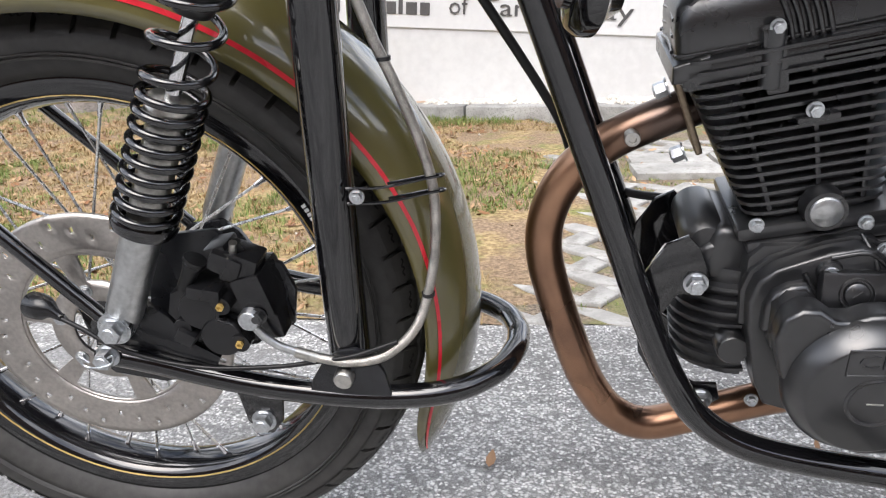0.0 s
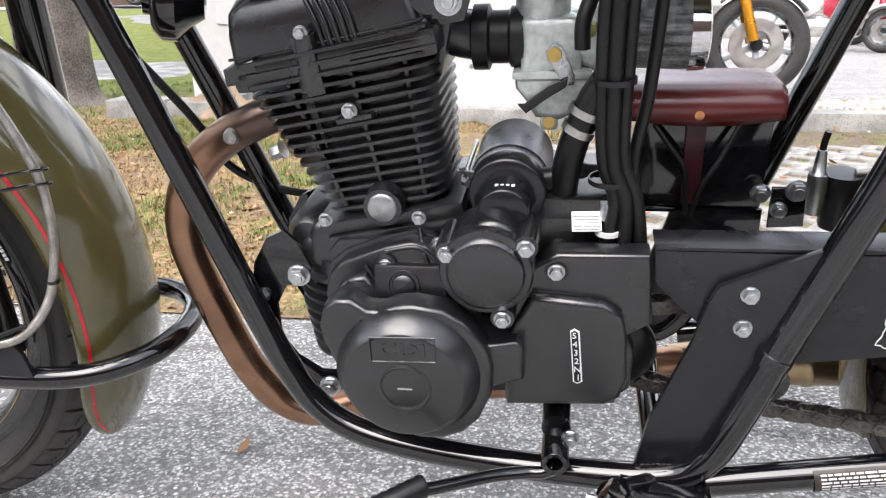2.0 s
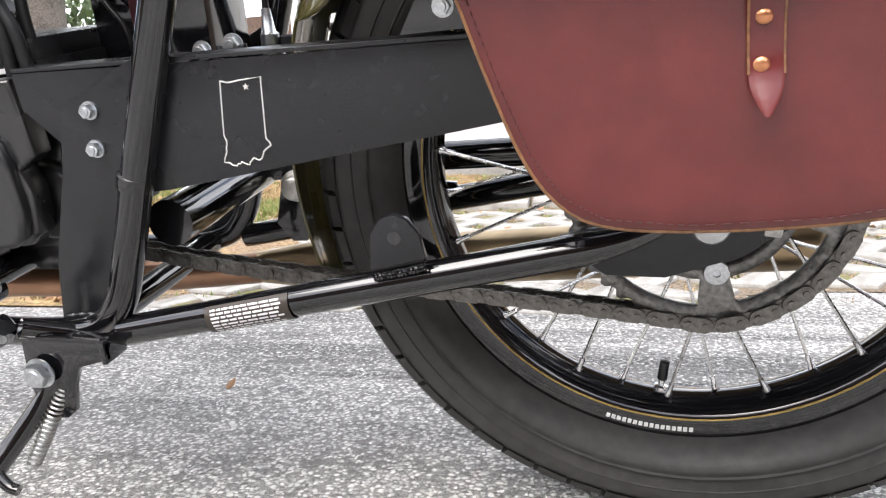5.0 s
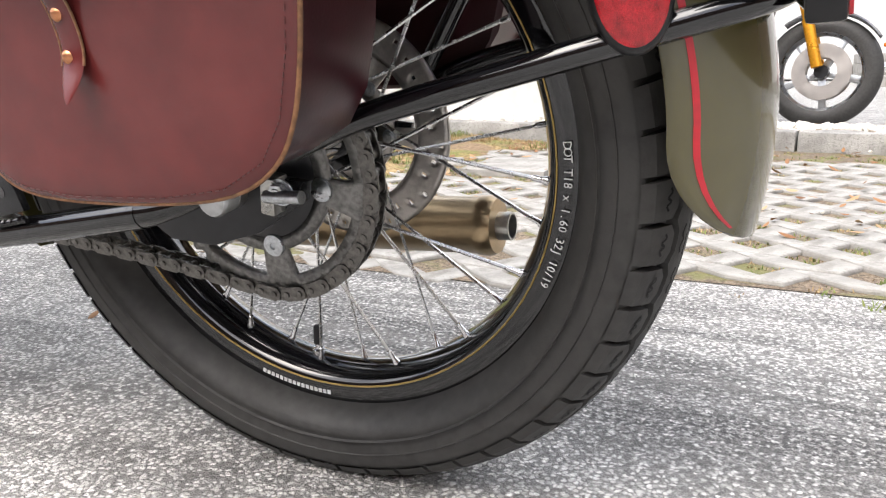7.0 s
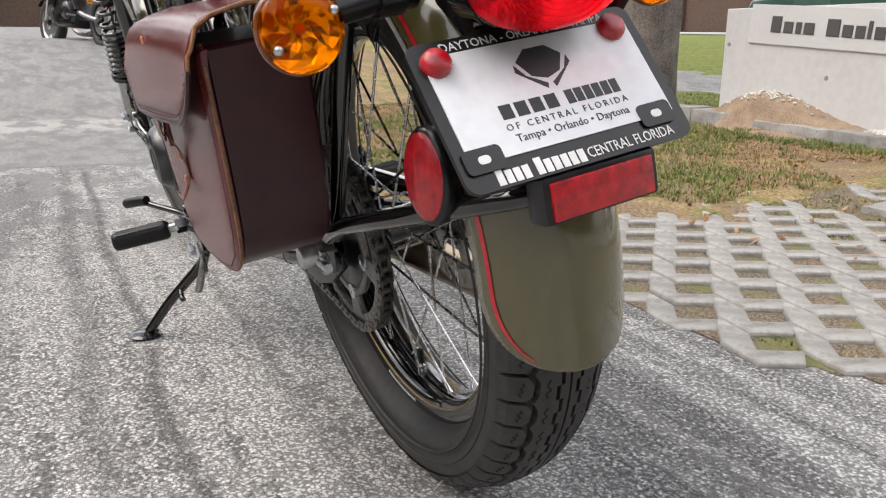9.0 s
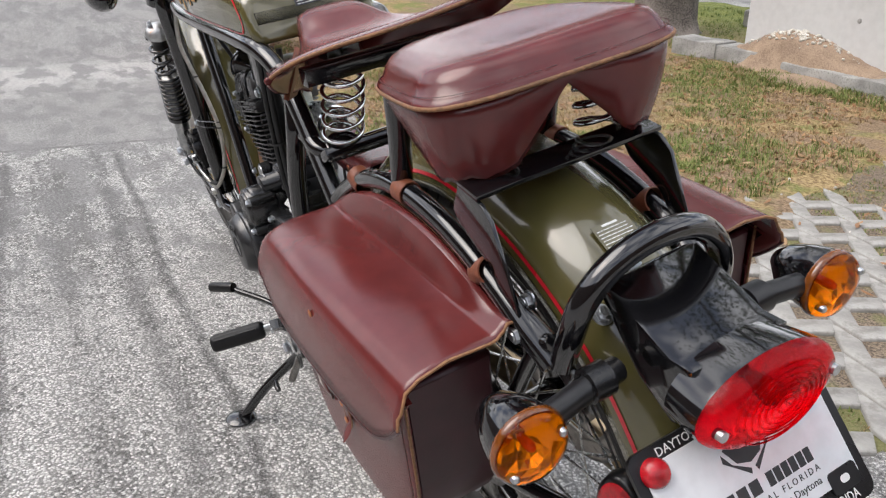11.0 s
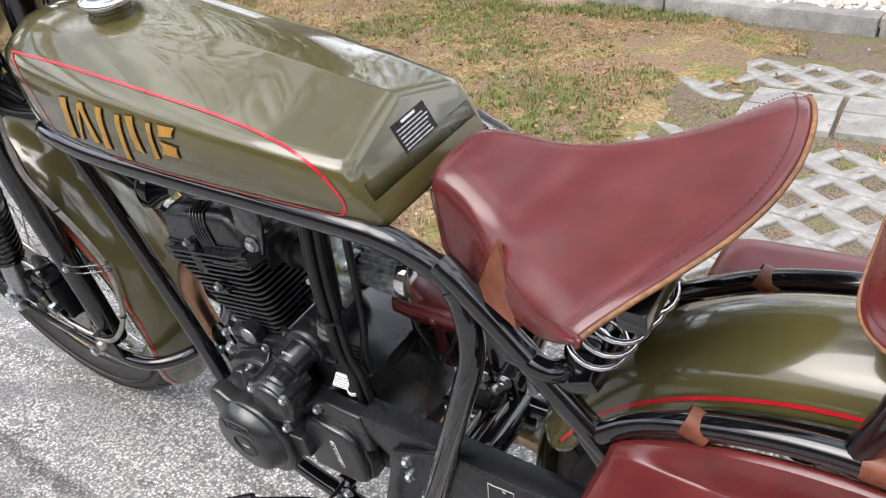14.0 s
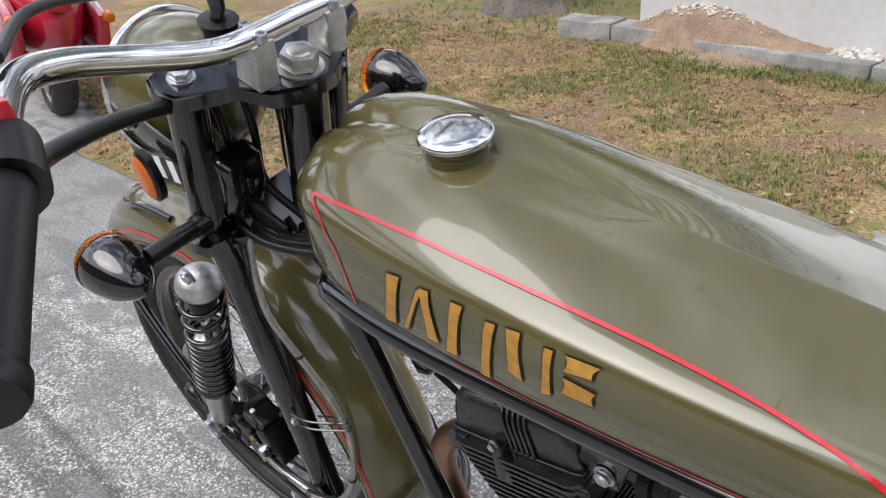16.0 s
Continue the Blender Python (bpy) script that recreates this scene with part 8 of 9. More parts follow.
part("fuel_knob", turned([(0, -.010), (.006, -.010), (.0068, -.008), (.0068, .006)], seg=22, at=(.803, -.026, .577)), "yellow", cb)
part("clip_ring", turned([(.0245, 0), (.0265, 0), (.0265, .010), (.0245, .010)], seg=30, axis="x", at=(.816, 0, .566), closed=True), "zinc", bike)
M["mesh"] = mat("filter_mesh", (0.34, 0.35, 0.345), 0.42, 0.5, 0.5, 500, bump=0.8, bump_scale=1500)
bm = bmesh.new()
segs = 132
ra = []
for k in range(segs):
    a = 2 * math.pi * k / segs
    w = .0022 * math.sin(a * 22)
    ra.append([bm.verts.new((x, .014 + (r + w) * math.cos(a), .566 + (r + w) * math.sin(a))) for x, r in ((.824, .0265), (.85, .0275), (.884, .0290))])
for k in range(segs):
    p, q = ra[k], ra[(k + 1) % segs]
    for j in range(2):
        bm.faces.new((p[j], p[j + 1], q[j + 1], q[j]))
bmesh.ops.recalc_face_normals(bm, faces=bm.faces)
af = part("air_filter", bm, "mesh", bike, "pleated cone air filter with chrome ends")
part("filter_end", turned([(0, .011), (.027, .011), (.031, .009), (.0318, .004), (.0318, -.004), (.029, -.004)], seg=40, axis="x", at=(.886, .014, .566)), "chrome", af)
part("filter_neck", turned([(.024, -.014), (.0262, -.012), (.0275, 0), (.0275, .006), (.020, .006)], seg=36, axis="x", at=(.820, .010, .566)), "hose", af)


def hose(pts, r, name="hose", label="black rubber hose", m="hose"):
    return bar(name, pts, r, m, label, 12)


hose([(.806, -.040, .604), (.800, -.046, .585), (.800, -.046, .566)], .0060, "fuel_line", "black fuel line")
hose([(.835, -.050, .70), (.830, -.056, .63), (.823, -.060, .56), (.808, -.060, .53), (.795, -.058, .495), (.788, -.050, .455), (.792, -.04, .435)], .0115, "breather_hose", "thick black breather hose")
for p in ((.8035, -.060, .522), (.7985, -.059, .508)):
    part("hose_clip", turned([(.0118, -.003), (.0132, -.003), (.0132, .003), (.0118, .003)], seg=22, axis="z"), "steel", bike, "spring hose clip", at=Matrix.Translation(p) @ pose(0, 0, 0, 0, 25, 0))
for k, (dx, dy) in enumerate(((0, -.012), (.009, -.016), (.018, -.010), (.006, -.004))):
    hose([(.826 + dx, -.045 + dy, .72), (.818 + dx, -.052 + dy, .64), (.815 + dx, -.056 + dy, .57), (.818 + dx * .8, -.058 + dy, .49), (.828 + dx * .9, -.062 + dy * .8, .455), (.822 + dx * 1.6, -.068 + dy * .4, .415 - .004 * k)], .0056, "wiring_loom", "bundled black cables")
hose([(.862, -.04, .70), (.856, -.045, .60), (.850, -.048, .53), (.842, -.052, .48), (.846, -.055, .42)], .0050, "cable", "ribbed black cable")
for z in (.548, .470):
    part("cable_tie", turned([(.0150, -.002), (.0165, -.002), (.0165, .002), (.0150, .002)], seg=24, axis="z", at=(.8235, -.0655, z)), "plastic", bike)
part("cable_tie", turned([(.0085, -.002), (.0105, -.002), (.0105, .002), (.0085, .002)], seg=20, axis="z", at=(.824, -.070, .428)), "white", bike)
tb = part("tool_box", slab([(.850, .407), (.959, .408), (.9615, .505), (.8475, .505)], .026, .105, .003), "gloss", bike, "gloss black box with an oxblood leather lid")
bm = bmesh.new()
rows = []
for x in (.838, .841, .85, .875, .90, .925, .95, .962, .966):
    e = .002 if x in (.838, .966) else 0
    sag = .006 * (1 - ((x - .902) / .064) ** 2)
    rows.append([bm.verts.new((x, y, z)) for y, z in ((.112, .490), (.110, .508 - e), (.08, .512 - e), (.045, .514 - e), (.028, .513 - e), (.019, .508 - e), (.0165, .501), (.0165, .492 - sag))])
for a, b in zip(rows, rows[1:]):
    for j in range(7):
        bm.faces.new((a[j], a[j + 1], b[j + 1], b[j]))
bmesh.ops.recalc_face_normals(bm, faces=bm.faces)
ld = part("leather_lid", bm, "leather", tb, "oxblood leather lid with stitching")
so = ld.modifiers.new("thick", "SOLIDIFY")
so.thickness, so.offset = .003, 1
part("lid_strap", slab([(.889, .500), (.906, .500), (.905, .412), (.890, .412)], .0215, .0255, .0008), "leather_dark", tb, "oxblood leather strap")
part("rivet", turned([(0, -.003), (.004, -.0025), (.0052, -.0005), (.0052, .001)], seg=20, at=(.8975, .0148, .496)), "brass", tb)
for pts in ([(.862, .018, .487), (.875, .012, .470), (.888, .010, .452), (.892, .012, .43), (.894, .018, .405)], [(.932, .016, .489), (.918, .010, .460), (.903, .008, .432), (.898, .014, .405)]):
    hose(pts, .0024, "cable", "thin black wire")
part("box_bracket", slab([(.908, .404), (.962, .404), (.962, .378), (.920, .378)], .030, .034, .001), "gloss", bike)
part("battery_tray", block((.11, .075, .006), (.905, .070, .402), None, .001), "gloss", bike)
part("switch_plate", slab([(.966, .428), (.994, .428), (.996, .392), (.966, .390)], .022, .027, .001), "gloss", bike)
for x, z, r in ((.955, .425, .007), (.985, .428, .008), (.972, .41, .006)):
    bolt((x, .018, z), bike, r, .006)
rs = part("brake_reservoir", turned([(0, -.03), (.014, -.03), (.015, -.026), (.015, .012), (.018, .013), (.018, .022), (0, .023)], seg=26, axis="z", at=(1.032, .055, .408)), "plastic", bike, "black rear brake reservoir")
part("brake_switch", turned([(0, -.03), (.007, -.03), (.0085, -.02), (.0085, .008), (.006, .010), (.004, .03), (0, .032)], seg=18, axis="z", at=(1.008, .045, .425)), "zinc", bike)
hose([(1.008, .045, .452), (1.0085, .045, .462), (1.010, .044, .472)], .0030, "cable", "short black wire end")
hose([(1.04, .05, .432), (1.08, .05, .436), (1.12, .06, .43)], .0036, "brake_line", "grey brake line", "braid")

# ---- lower: shift lever, foot rests, stand, chain ----
part("shift_shaft", tube([(.787, -.06, .262), (.787, -.112, .262)], .0125, 18, False), "gloss", bike)
part("shift_boss", turned([(.0068, -.128), (.0068, -.1435), (.0108, -.1440), (.0116, -.1425), (.0116, -.104), (.0, -.104)], seg=26, at=(.787, 0, .250)), "gloss", bike)
lv = bar("shift_lever", [(.786, -.138, .240), (.776, -.139, .236), (.762, -.140, .2355), (.735, -.152, .240), (.690, -.186, .254), (.672, -.198, .262)], .0055, "gloss", "black gear shift lever")
part("shift_rubber", tube([(.688, -.190, .262), (.664, -.208, .2595), (.640, -.222, .255)], [.0088, .0098, .009, .0098, .009, .0098, .009, .0098, .009, .0098, .009, .0098, .009, .0098, .009, .0096, .0085], 16), "hose", lv, "ribbed black rubber pedal")
bolt((.799, -.118, .258), bike, .006, .006)
for s in (-1, 1):
    part("footrest_mount", tube([(.872, s * .112, .212), (.858, s * .130, .222), (.842, s * .148, .234)], .0085, 14), "gloss", bike)
    p0, p1 = V(.826, s * .180, .2345), V(.800, s * .270, .2290)
    way = (p1 - p0).normalized()
    fr = part("footrest", sweep(bmesh.new(), [p0 + (p1 - p0) * f for f in (0, .04, .08, .5, .93, .97, 1)], [.0125, .0160, .0170, .0165, .0160, .0150, .0125], 24, flat=.80), "hose", bike, "folding footrest with ribbed rubber")
    across = way.cross(V(0, 0, 1)).normalized()
    up = across.cross(way).normalized()
    for k in range(5):
        off = across * (-.0100 + .0050 * k) + up * (.0158 - .0016 * abs(k - 2) ** 1.5)
        part("rubber_ridge", sweep(bmesh.new(), [p0 + way * .012 + off, p0 + way * .046 + off], .0015, 6), "hose", fr)
        part("rubber_ridge", sweep(bmesh.new(), [p0 + way * .050 + off, p0 + way * .086 + off], .0015, 6), "hose", fr)
    cl = part("footrest_clevis", sweep(bmesh.new(), [p0 - way * .034, p0 - way * .030, p0 - way * .012], [.008, .0125, .0125], 4, flat=.9), "gloss", fr)
    part("footrest_tongue", sweep(bmesh.new(), [p0 - way * .020, p0 + way * .004], .0075, 12, flat=.6), "alu", fr)
    part("footrest_pin", sweep(bmesh.new(), [p0 - way * .014 - across * .017, p0 - way * .014 + across * .017], .0032, 10), "zinc", fr)
sm = part("stand_bracket", slab([(.838, .2255), (.846, .2275), (.908, .2245), (.914, .2190), (.914, .2060), (.886, .1985), (.877, .180), (.872, .158), (.862, .150), (.842, .150), (.834, .180)], -.1470, -.1415, .0012), "gloss", bike, "gloss black side stand bracket")
part("bracket_shelf", slab([(.842, .2215), (.910, .2190), (.910, .2140), (.842, .2160)], -.1430, -.1060, .001), "gloss", sm)
part("bracket_flange", block((.005, .028, .020), (.9115, -.134, .2125), None, .0012), "gloss", sm)

bolt((.853, -.152, .196), bike, .0105, .008)
sd = bar("side_stand", [(.856, -.136, .200), (.852, -.138, .180), (.834, -.152, .155), (.800, -.208, .100), (.780, -.254, .050)], .0088, "gloss", "gloss black side stand leg")
part("stand_foot", turned([(0, -.003), (.026, -.003), (.028, 0), (.022, .005), (0, .006)], seg=28, axis="z"), "gloss", sd, at=Matrix.Translation((.775, -.2625, .0455)) @ pose(0, 0, 0, -9.7, 0, 0))
part("stand_spring", spring((.868, -.138, .186), (.826, -.160, .112), .0058, 20, .0012, 6, 10), "steel", bike, "steel return spring")
part("stand_spur", tube([(.812, -.186, .125), (.826, -.19, .112), (.835, -.19, .108)], .005, 10), "gloss", sd)
# under-engine details
part("crossmember", tube([(.875, -.1, .214), (.875, .1, .214)], .0125, 16, False), "gloss", bike)
part("swingarm_pivot", tube([(.955, -.085, .300), (.955, .09, .300)], .020, 20, False), "gloss", bike, "gloss black swingarm pivot")
part("pivot_bush", turned([(0, -.006), (.010, -.006), (.012, -.004), (.012, .004), (.016, .006), (.016, .02)], seg=26, at=(1.0, .062, .285)), "steel", bike)
part("brake_arm", slab([(.97, .245), (.985, .30), (1.01, .305), (1.10, .288), (1.16, .282), (1.16, .268), (1.09, .268), (1.04, .255), (1.01, .24), (1.0, .225), (.985, .225)], .074, .084, .002), "gloss", bike, "gloss black rear swingarm plate")
for s in (1,):
    bar("swing_tube", [(.96, .088, .30), (1.15, .092, .305), (1.36, .098, .308)], .014, label="gloss black swingarm tube")
bar("swing_tube", [(1.22, -.03, .40), (1.30, -.075, .375), (1.35, -.08, .345)], .010)
part("chain_adjuster", block((.012, .018, .028), (1.414, -.094, .303), Euler((0, radians(8), 0)).to_matrix(), .002), "steel", bike)
part("axle_stud", tube([(1.414, -.104, .304), (1.446, -.106, .306)], .0048, 12, False), "zinc", bike)
bolt((1.424, -.098, .306), bike, .008, .006)
part("axle_end", turned([(0, -.016), (.0115, -.016), (.013, -.014), (.013, .01)], seg=24, at=(1.372, -.098, .301)), "alu", bike)
part("axle_washer", turned([(0, -.006), (.0145, -.006), (.0145, .002), (0, .002)], seg=26, at=(1.372, -.091, .303)), "steel", bike)
# sprocket and chain
M["sprocket"] = mat("sprocket_steel", (0.24, 0.235, 0.225), 0.42, 0.9, 0.25, 60, bump=0.35, bump_scale=500)
bm = bmesh.new()
n = 160
radii = (.034, .046, .055, .066, .0885, .0985)
g = []
for i in range(n):
    a = 2 * math.pi * i / n
    tooth = .0045 if (i % 4) in (0, 1) else 0
    g.append([bm.verts.new(((r + (tooth if r == radii[-1] else 0)) * math.cos(a), -.070, (r + (tooth if r == radii[-1] else 0)) * math.sin(a))) for r in radii])
for i in range(n):
    for j in range(5):
        k = i % 32
        if j < 2 or j == 3 and 3 < k < 28:
            continue
        bm.faces.new((g[i][j], g[(i + 1) % n][j], g[(i + 1) % n][j + 1], g[i][j + 1]))
sp = part("rear_sprocket", bm, "sprocket", bike, "worn steel rear sprocket", at=Matrix.Translation((0, -.007, 0)) @ R_AT @ pose(0, 0, 0, 0, 12, 0))
sp.modifiers.new("thick", "SOLIDIFY").thickness = .006
part("sprocket_carrier", turned([(.02, -.050), (.052, -.050), (.0565, -.056), (.0565, -.0745), (.052, -.077), (.034, -.0775), (.030, -.080), (.018, -.080)], seg=40), "satin", sp, "black sprocket carrier")
for k in range(5):
    a = 2 * math.pi * (k + .02) / 5
    part("sprocket_bolt", turned([(0, -.0775), (.0024, -.0775), (.0028, -.0790), (.0090, -.0780), (.0095, -.0760), (.0095, -.070)], seg=24, at=(.061 * math.cos(a), 0, .061 * math.sin(a))), "zinc", sp)
ch = part("drive_chain", turned([(.0, -.078), (.030, -.078), (.034, -.074), (.034, -.066), (.03, -.062), (0, -.062)], seg=36, at=(.835, 0, .318)), "plastic", bike, "black roller chain")
CR = .1035
run = []
for i in range(50):
    f = i / 50
    run.append(V(.835 + (1.3735 - .835) * f, -.058, .283 + (.2045 - .283) * f - .020 * math.sin(math.pi * f) * (1 - f) + .004 * math.sin(math.pi * f)))
for i in range(61):
    a = radians(-91 + 181 * i / 60)
    run.append(V(1.374 + CR * math.cos(a), -.058, .308 + CR * math.sin(a)))
for i in range(1, 50):
    f = i / 50
    run.append(V(1.374 + (.835 - 1.374) * f, -.058, .4115 + (.353 - .4115) * f - .006 * math.sin(math.pi * f)))
dist, marks, acc = .0127, [run[0]], 0.0
for a, b in zip(run, run[1:]):
    seg_l = (b - a).length
    while acc + seg_l >= dist:
        f = (dist - acc) / seg_l
        a = a + (b - a) * f
        marks.append(a.copy())
        seg_l = (b - a).length
        acc = 0.0
    acc += seg_l


def link_mesh(y, w, pinr):
    bm = bmesh.new()
    p = .0127
    out = []
    for cx, a0 in ((p / 2, -80), (-p / 2, 100)):
        for k in range(5):
            a = radians(a0 + 40 * k)
            out.append((cx + .0062 * math.cos(a), .0062 * math.sin(a)))
    for s in (-1, 1):
        slab(out, s * y, s * (y + w), 0, bm)
        for cx in (p / 2, -p / 2):
            if pinr:
                lathe(bm, [(0, s * (y + w + .0016)), (pinr, s * (y + w + .0012)), (pinr, s * y)], 8, at=(cx, 0, 0))
    if not pinr:
        for cx in (p / 2, -p / 2):
            lathe(bm, [(.0042, -y), (.0042, y)], 10, at=(cx, 0, 0))
    return bm


M["chain"] = mat("black_chain_steel", (0.16, 0.152, 0.14), 0.34, 0.85, 0.3, 80, bump=0.2, bump_scale=900)
outer = inner = None
for i, (a, b) in enumerate(zip(marks, marks[1:])):
    m = Matrix.Translation((a + b) / 2) @ pose(0, 0, 0, 0, -math.degrees(math.atan2((b - a).z, (b - a).x)), 0)
    if i % 2 == 0:
        if outer is None:
            outer = part("chain_link", link_mesh(.0062, .0017, .0026), "chain", ch, at=m)
        else:
            dup(outer, m)
    else:
        if inner is None:
            inner = part("chain_link", link_mesh(.0040, .0017, 0), "chain", ch, at=m)
        else:
            dup(inner, m)
# notice on the lower arm
lb = part("arm_notice", turned([(.0129, -.036), (.0129, .036)], seg=24, axis="x", arc=(radians(120), radians(290))), mat("brown_notice", (.035, .026, .02), .4), bike, "curved dark notice printed with fine rows", at=Matrix.Translation((1.030, -.1125, .2365)) @ pose(0, 0, 0, 0, -9.8, 2))
bm = bmesh.new()
rnd = random.Random(4)
for k in range(9):
    a = radians(140 + 14 * k)
    x = -.031
    while x < .026:
        l = min(rnd.uniform(.003, .009), .031 - x)
        q = []
        for xx, aa in ((x, a - .062), (x + l, a - .062), (x + l, a + .062), (x, a + .062)):
            q.append(bm.verts.new((xx, .0132 * math.cos(aa), .0132 * math.sin(aa))))
        bm.faces.new(q)
        x += l + .0012
part("fine_print", bm, "white", lb, smooth=False)

# ---- tail ----
for s in (-1, 1):
    bar("rear_stay", [(1.44, s * .096, .338), (1.50, s * .096, .362), (1.60, s * .084, .388), (1.70, s * .060, .412), (1.735, s * .04, .42), (1.745, 0, .422)], .0088, label="gloss black rear mudguard stay")
    bar("rear_stay", [(1.440, s * .088, .335), (1.50, s * .090, .43), (1.575, s * .088, .555), (1.60, s * .085, .575)], .0080)
    bar("rail_end", [(1.545, s * .090, .590), (1.572, s * .086, .577), (1.60, s * .082, .560)], .0105)
    part("crushed_end", block((.045, .006, .024), (1.595, s * .080, .556), Euler((0, radians(35), 0)).to_matrix(), .002), "gloss", bike)
    bolt((1.590, s * .088, .565), bike, .0075, .006, side=s)
    bolt((1.556, s * .075, .592), bike, .007, .006, side=s)
    # rear signals
    bar("signal_stalk", [(1.648, s * .062, .566), (1.652, s * .09, .567), (1.655, s * .132, .562)], .0105, "plastic", "black rubber signal stalk")
    part("stalk_collar", turned([(.010, -.012), (.0145, -.011), (.0145, .008), (.010, .010)], seg=22, at=(1.651, s * .083, .567)), "plastic", bike)
    ball = part("turn_signal", turned([(0, -.058), (.010, -.054), (.022, -.040), (.0295, -.020), (.0325, -.004), (.0325, .004)], seg=36, axis="x"), "gloss", bike, "black bullet turn signal with an amber lens", at=pose(1.660, s * .157, .556, 0, 4, 0) @ Matrix.Diagonal((.92, .92, .92, 1)))
    rf = turned([(.0320, .005), (.0275, .003), (.022, -.0005), (.0165, -.005), (.0105, -.0085), (.005, -.0105), (0, -.011)], seg=18, axis="x")
    facet = random.Random(31)
    for v in rf.verts:
        v.co += V(facet.uniform(-.0016, .0016), facet.uniform(-.0012, .0012), facet.uniform(-.0012, .0012))
    part("signal_reflector", rf, "facet", ball, "faceted bright reflector", smooth=False)
    part("bulb", turned([(0, .007), (.0025, .0065), (.0042, .003), (.0040, -.002), (.003, -.008)], seg=20, axis="x"), "amber", ball)
    part("lens_rim", turned([(.0322, -.001), (.0345, .001), (.0348, .0045), (.0338, .0075), (.0318, .0085)], seg=36, axis="x"), "amber_rim", ball, "dark amber lens rim")
    ln = part("signal_lens", turned([(.0328, .002), (.0335, .006), (.0325, .011), (.029, .016), (.018, .020), (0, .0215)], seg=36, axis="x"), "amber_glass", ball, "ribbed amber signal lens")
    for a in (25, 205):
        part("lens_screw", turned([(0, .0215), (.0026, .0210), (.0036, .0195), (.0036, .012)], seg=16, axis="x", at=(0, .0255 * math.cos(radians(a)), .0255 * math.sin(radians(a)))), "zinc", ball)
    rr = part("side_reflector", turned([(0, -.006), (.034, -.0055), (.037, -.002), (.037, .010), (.02, .016), (0, .016)], seg=36), "plastic", bike, "oval red side reflector in a black cup", at=pose(1.664, s * .079, .4335, -8, -6, 18 if s < 0 else 162) @ Matrix.Diagonal((.64, 1, 1.05, 1)))
    part("reflector_lens", turned([(0, -.0095), (.028, -.009), (.0325, -.006), (0, -.005)], seg=36), "redlens", rr)
bar("grab_rail", [(1.605, -.083, .556), (1.615, -.080, .585), (1.622, -.068, .618), (1.627, -.040, .643), (1.629, 0, .652), (1.627, .040, .643), (1.622, .068, .618), (1.615, .080, .585), (1.605, .083, .556)], .0112, label="gloss black looped grab rail", seg=16)
tl = part("tail_lamp_box", slab([(1.610, .618), (1.622, .624), (1.690, .592), (1.712, .592), (1.712, .540), (1.69, .532), (1.655, .555)], -.048, .048, .004), "gloss", bike, "gloss black tail lamp housing")
bm = bmesh.new()
rows = []
for x, k in ((1.700, .94), (1.728, 1.0), (1.7335, 1.0)):
    rows.append([bm.verts.new((x, .067 * k * math.cos(2 * math.pi * i / 40), .5645 + .035 * k * math.sin(2 * math.pi * i / 40))) for i in range(40)])
for a, b in zip(rows, rows[1:]):
    for i in range(40):
        bm.faces.new((a[i], a[(i + 1) % 40], b[(i + 1) % 40], b[i]))
bmesh.ops.recalc_face_normals(bm, faces=bm.faces)
part("lamp_shell", bm, "gloss", tl)
bm = bmesh.new()
rows = []
for x, k in ((1.731, 1.0), (1.738, .985), (1.744, .90), (1.748, .72), (1.751, .45), (1.752, .2)):
    rows.append([bm.verts.new((x, .067 * k * math.cos(2 * math.pi * i / 40), .5645 + .035 * k * math.sin(2 * math.pi * i / 40))) for i in range(40)])
for a, b in zip(rows, rows[1:]):
    for i in range(40):
        bm.faces.new((a[i], a[(i + 1) % 40], b[(i + 1) % 40], b[i]))
bm.faces.new(rows[-1])
bmesh.ops.recalc_face_normals(bm, faces=bm.faces)
lens = part("tail_lens", bm, "red_glass", tl, "glossy red cat-eye tail lens")
for k in range(7):
    kr = .16 + .11 * k
    xk = 1.7525 - .0075 * kr ** 3
    part("lens_ring", sweep(bmesh.new(), [(xk, .067 * kr * .8 * math.cos(2 * math.pi * i / 40), .5645 + .035 * kr * 1.05 * math.sin(2 * math.pi * i / 40)) for i in range(41)], .0007, 6, caps=False), "red_glass", lens)
for s in (-1, 1):
    part("lens_screw", turned([(0, .006), (.0042, .0055), (.0045, -.002)], seg=14, axis="x", at=(1.7435, s * .0555, .5635)), "zinc", tl)
tr = bmesh.new()
rows = []
for x, k in ((1.7315, .97), (1.726, .80), (1.718, .45), (1.716, .15)):
    rows.append([tr.verts.new((x, .067 * k * math.cos(2 * math.pi * i / 40), .5645 + .035 * k * math.sin(2 * math.pi * i / 40))) for i in range(40)])
for a, b in zip(rows, rows[1:]):
    for i in range(40):
        tr.faces.new((a[i], a[(i + 1) % 40], b[(i + 1) % 40], b[i]))
tr.faces.new(rows[-1])
bmesh.ops.recalc_face_normals(tr, faces=tr.faces)
part("lamp_reflector", tr, "reflector", tl)
part("bulb", turned([(0, .012), (.006, .010), (.009, .004), (.008, -.004), (.005, -.010)], seg=20, axis="x", at=(1.728, 0, .5645)), "redlens", tl)
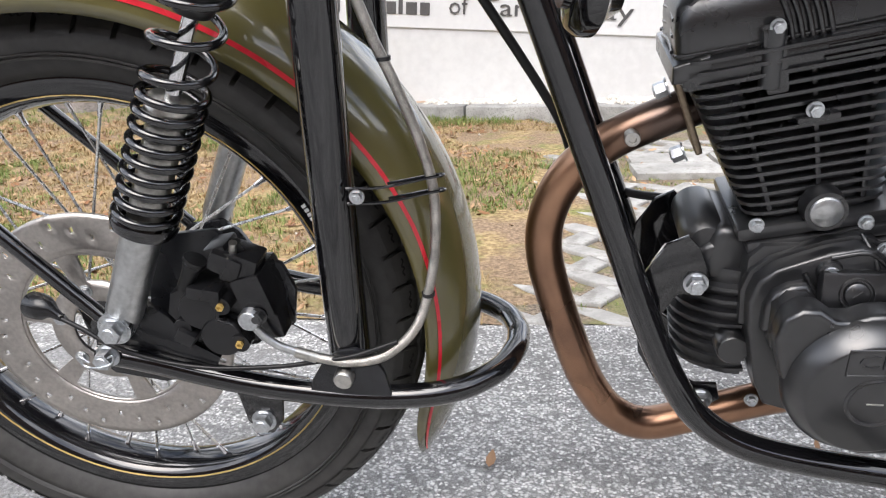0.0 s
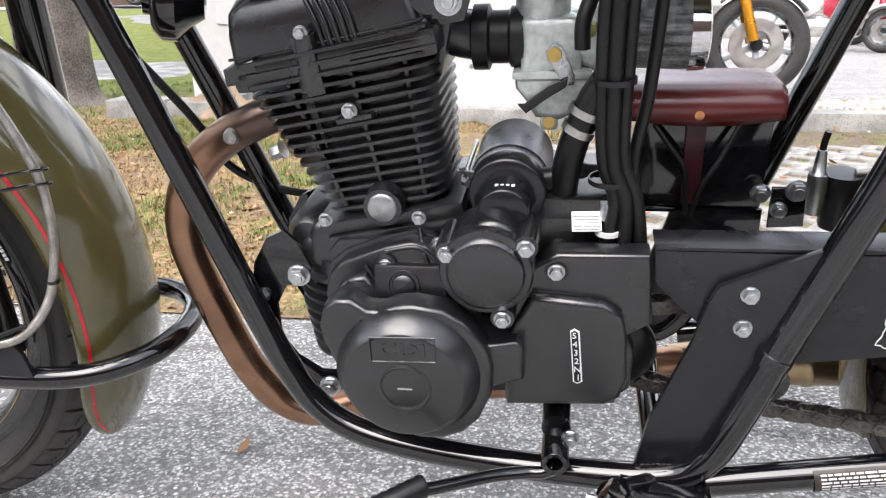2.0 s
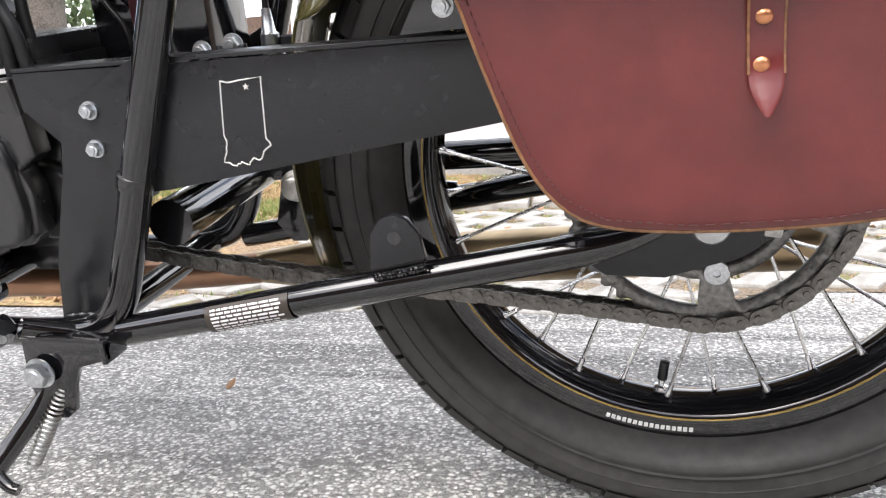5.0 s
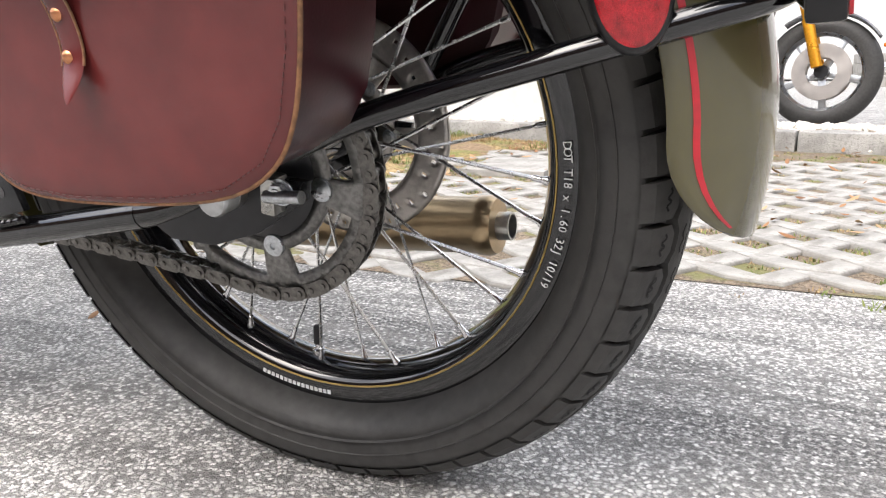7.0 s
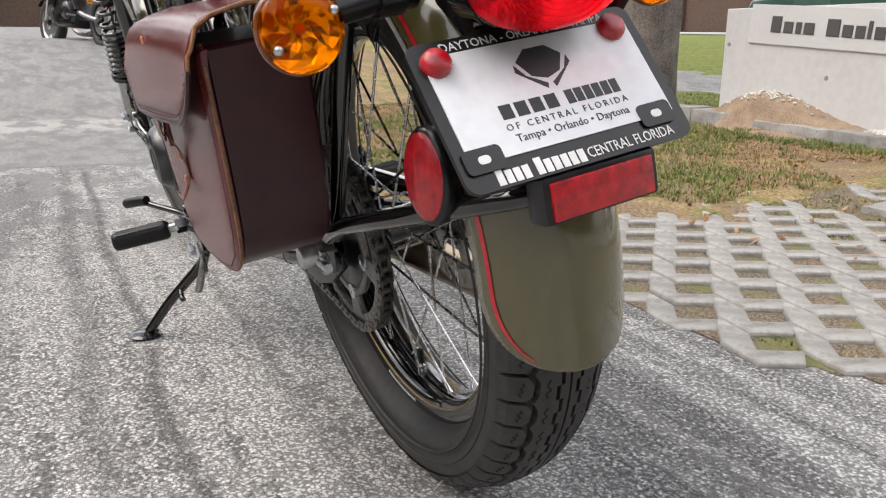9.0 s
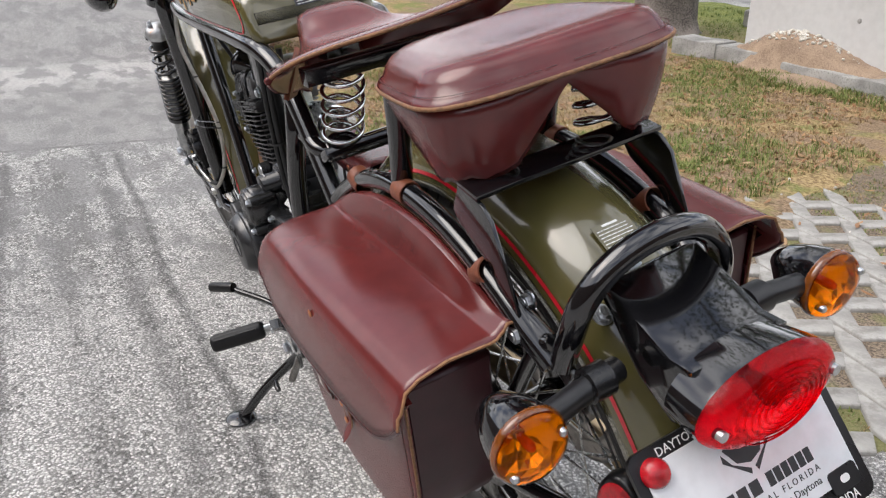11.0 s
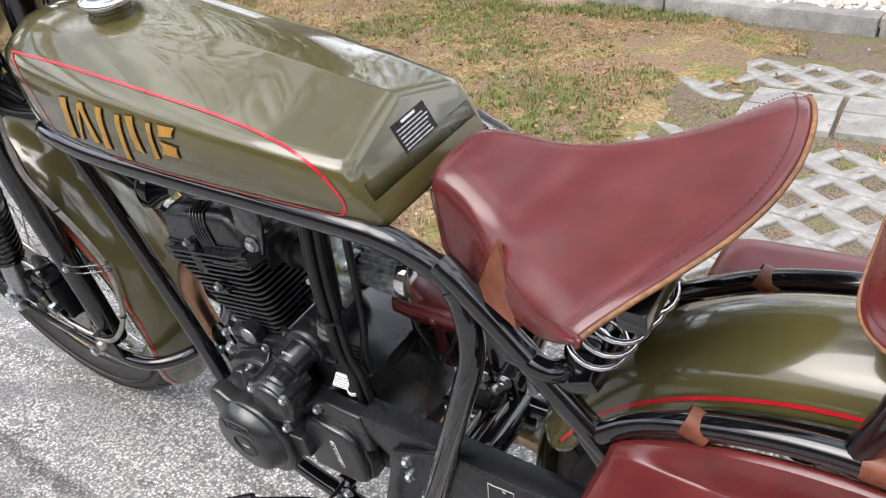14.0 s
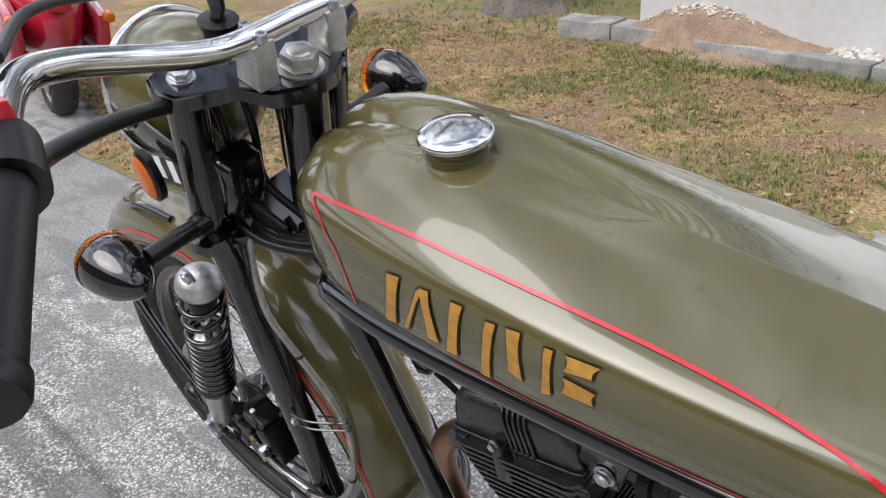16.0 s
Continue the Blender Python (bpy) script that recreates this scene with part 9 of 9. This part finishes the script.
# number plate: dark frame, pale field, bars
PL = Matrix.Translation((1.734, -.006, .487)) @ pose(0, 0, 0, 0, -37, 0)
fr = bmesh.new()
def rrect(w, h, r, n=5):
    out = []
    for cx, cy, a0 in ((w - r, h - r, 0), (-w + r, h - r, 90), (-w + r, -h + r, 180), (w - r, -h + r, 270)):
        for k in range(n + 1):
            a = radians(a0 + 90 * k / n)
            out.append((cx + r * math.cos(a), cy + r * math.sin(a)))
    return out
def face_plate(out, x0, x1, bm=None):
    bm = bm or bmesh.new()
    a, b = [bm.verts.new((x0, y, z)) for y, z in out], [bm.verts.new((x1, y, z)) for y, z in out]
    bm.faces.new(a), bm.faces.new(list(reversed(b)))
    for i in range(len(out)):
        bm.faces.new((a[i], b[i], b[(i + 1) % len(out)], a[(i + 1) % len(out)]))
    bmesh.ops.recalc_face_normals(bm, faces=bm.faces)
    bmesh.ops.triangulate(bm, faces=[f for f in bm.faces if len(f.verts) > 4])
    return bm
plate = part("licence_plate", face_plate(rrect(.096, .058, .010), -.003, .001), "plastic", bike, "pale dealer plate in a black frame", at=PL, smooth=False)
M["plate"] = mat("plate_silver", (0.72, 0.74, 0.76), 0.35, 0.1, 0.04, 20)
part("plate_field", face_plate(rrect(.087, .042, .003), .0008, .0022), "plate", plate, "pale silver plate field", smooth=False, at=Matrix.Translation((0, 0, .004)))
for y in (-.0765, .0705):
    part("frame_tab", face_plate(rrect(.015, .009, .004), .0018, .0030), "plastic", plate, smooth=False, at=Matrix.Translation((0, y, -.036)))
    part("plate_hole", face_plate(rrect(.0046, .0030, .0028), .0028, .0034), "white", plate, smooth=False, at=Matrix.Translation((0, y, -.036)))
    part("frame_reflector", turned([(0, .0105), (.008, .0098), (.0108, .0065), (.0115, .001)], seg=24, axis="x", at=(0, y * 1.02, .040)), "redlens", plate, "small round red reflector")
M["ink"] = mat("dark_ink", (0.03, 0.03, 0.032), 0.5)
part("emblem", face_plate([(-.0195, .0285), (-.009, .0375), (.009, .0375), (.0195, .0285), (.012, .0155), (0, .0115), (-.012, .0155)], .0022, .0026), "ink", plate, "dark six-sided emblem", smooth=False)
for s in (-1, 1):
    part("emblem_wing", face_plate([(s * .0225, .0265), (s * .0235, .0205), (s * .0035, .0035), (s * .0020, .0075), (s * .0165, .0165)], .0022, .0026), "ink", plate, smooth=False)
for k in range(10):
    y0, w = (-.049 + .0125 * k, .0095) if k < 4 else (.006 + .0080 * (k - 4), .0065)
    part("name_bar", face_plate([(y0, -.012), (y0 + w, -.012), (y0 + w, -.001), (y0, -.001)], .0022, .0026), "ink", plate, smooth=False)
FACE = pose(0, 0, 0, 90, 0, 90)
text("OF CENTRAL FLORIDA", .0072, "plate_lettering", "ink", plate, Matrix.Translation((.0024, .002, -.0185)) @ FACE, .0002, spacing=1.5)
text("Tampa \u2022 Orlando \u2022 Daytona", .0085, "plate_lettering", "ink", plate, Matrix.Translation((.0024, .002, -.0275)) @ FACE, .0002)
text("DAYTONA - ORLANDO - TAMPA", .0095, "frame_lettering", "white", plate, Matrix.Translation((.0014, 0, .0512)) @ FACE, .0002)
for k in range(10):
    y0, w = (-.0730 + .0068 * k, .0052) if k < 4 else (-.0420 + .0070 * (k - 4), .0054)
    h = .0125 if k in (0, 4) else .0098
    part("name_bar", face_plate([(y0, -.0560), (y0 + w, -.0560), (y0 + w, -.0560 + h), (y0, -.0560 + h)], .001, .0015), "white", plate, smooth=False)
text("CENTRAL FLORIDA", .0112, "frame_lettering", "white", plate, Matrix.Translation((.0014, .0395, -.0510)) @ FACE @ Matrix.Diagonal((.80, 1, 1, 1)), .0002)
part("plate_backing", block((.03, .10, .08), (-.02, 0, -.005), None, .004), "gloss", plate)
# rear reflector
rb = part("rear_reflector", block((.022, .100, .034), (1.762, 0, .4225), Euler((0, radians(-4), 0)).to_matrix(), .004), "plastic", bike, "red rear reflector in a black housing")
part("reflector_lens", block((.006, .088, .027), (1.7725, 0, .4225), Euler((0, radians(-4), 0)).to_matrix(), .0012), "redlens", rb)
part("reflector_bracket", tube([(1.745, 0, .425), (1.76, 0, .41)], .008, 12, False), "gloss", rb)
# notices and fixings on the rear mudguard
sticker(Matrix.Translation(guard_point(R_AXLE, 58.3, .0, [(-9, .360), (8, .370), (25, .376), (45, .379), (90, .372)], .065, [(-9, .062), (60, .055), (90, .052)], .0034)) @ pose(0, 0, 0, 0, 0, 90) @ pose(0, 0, 0, -58, 0, 0), .038, .025, 6, r_guard, "olive")
for p in ((1.598, -.002, .612), (1.612, -.045, .590), (1.612, .045, .590)):
    part("guard_bolt", hexbolt(.0075, .005), "zinc", bike, at=Matrix.Translation(p) @ pose(0, 0, 0, 0, 36, 0) @ pose(0, 0, 0, -90, 0, 0))
part("guard_bracket", block((.06, .028, .004), (1.606, 0, .604), Euler((0, radians(36), 0)).to_matrix(), .001), "gloss", bike)
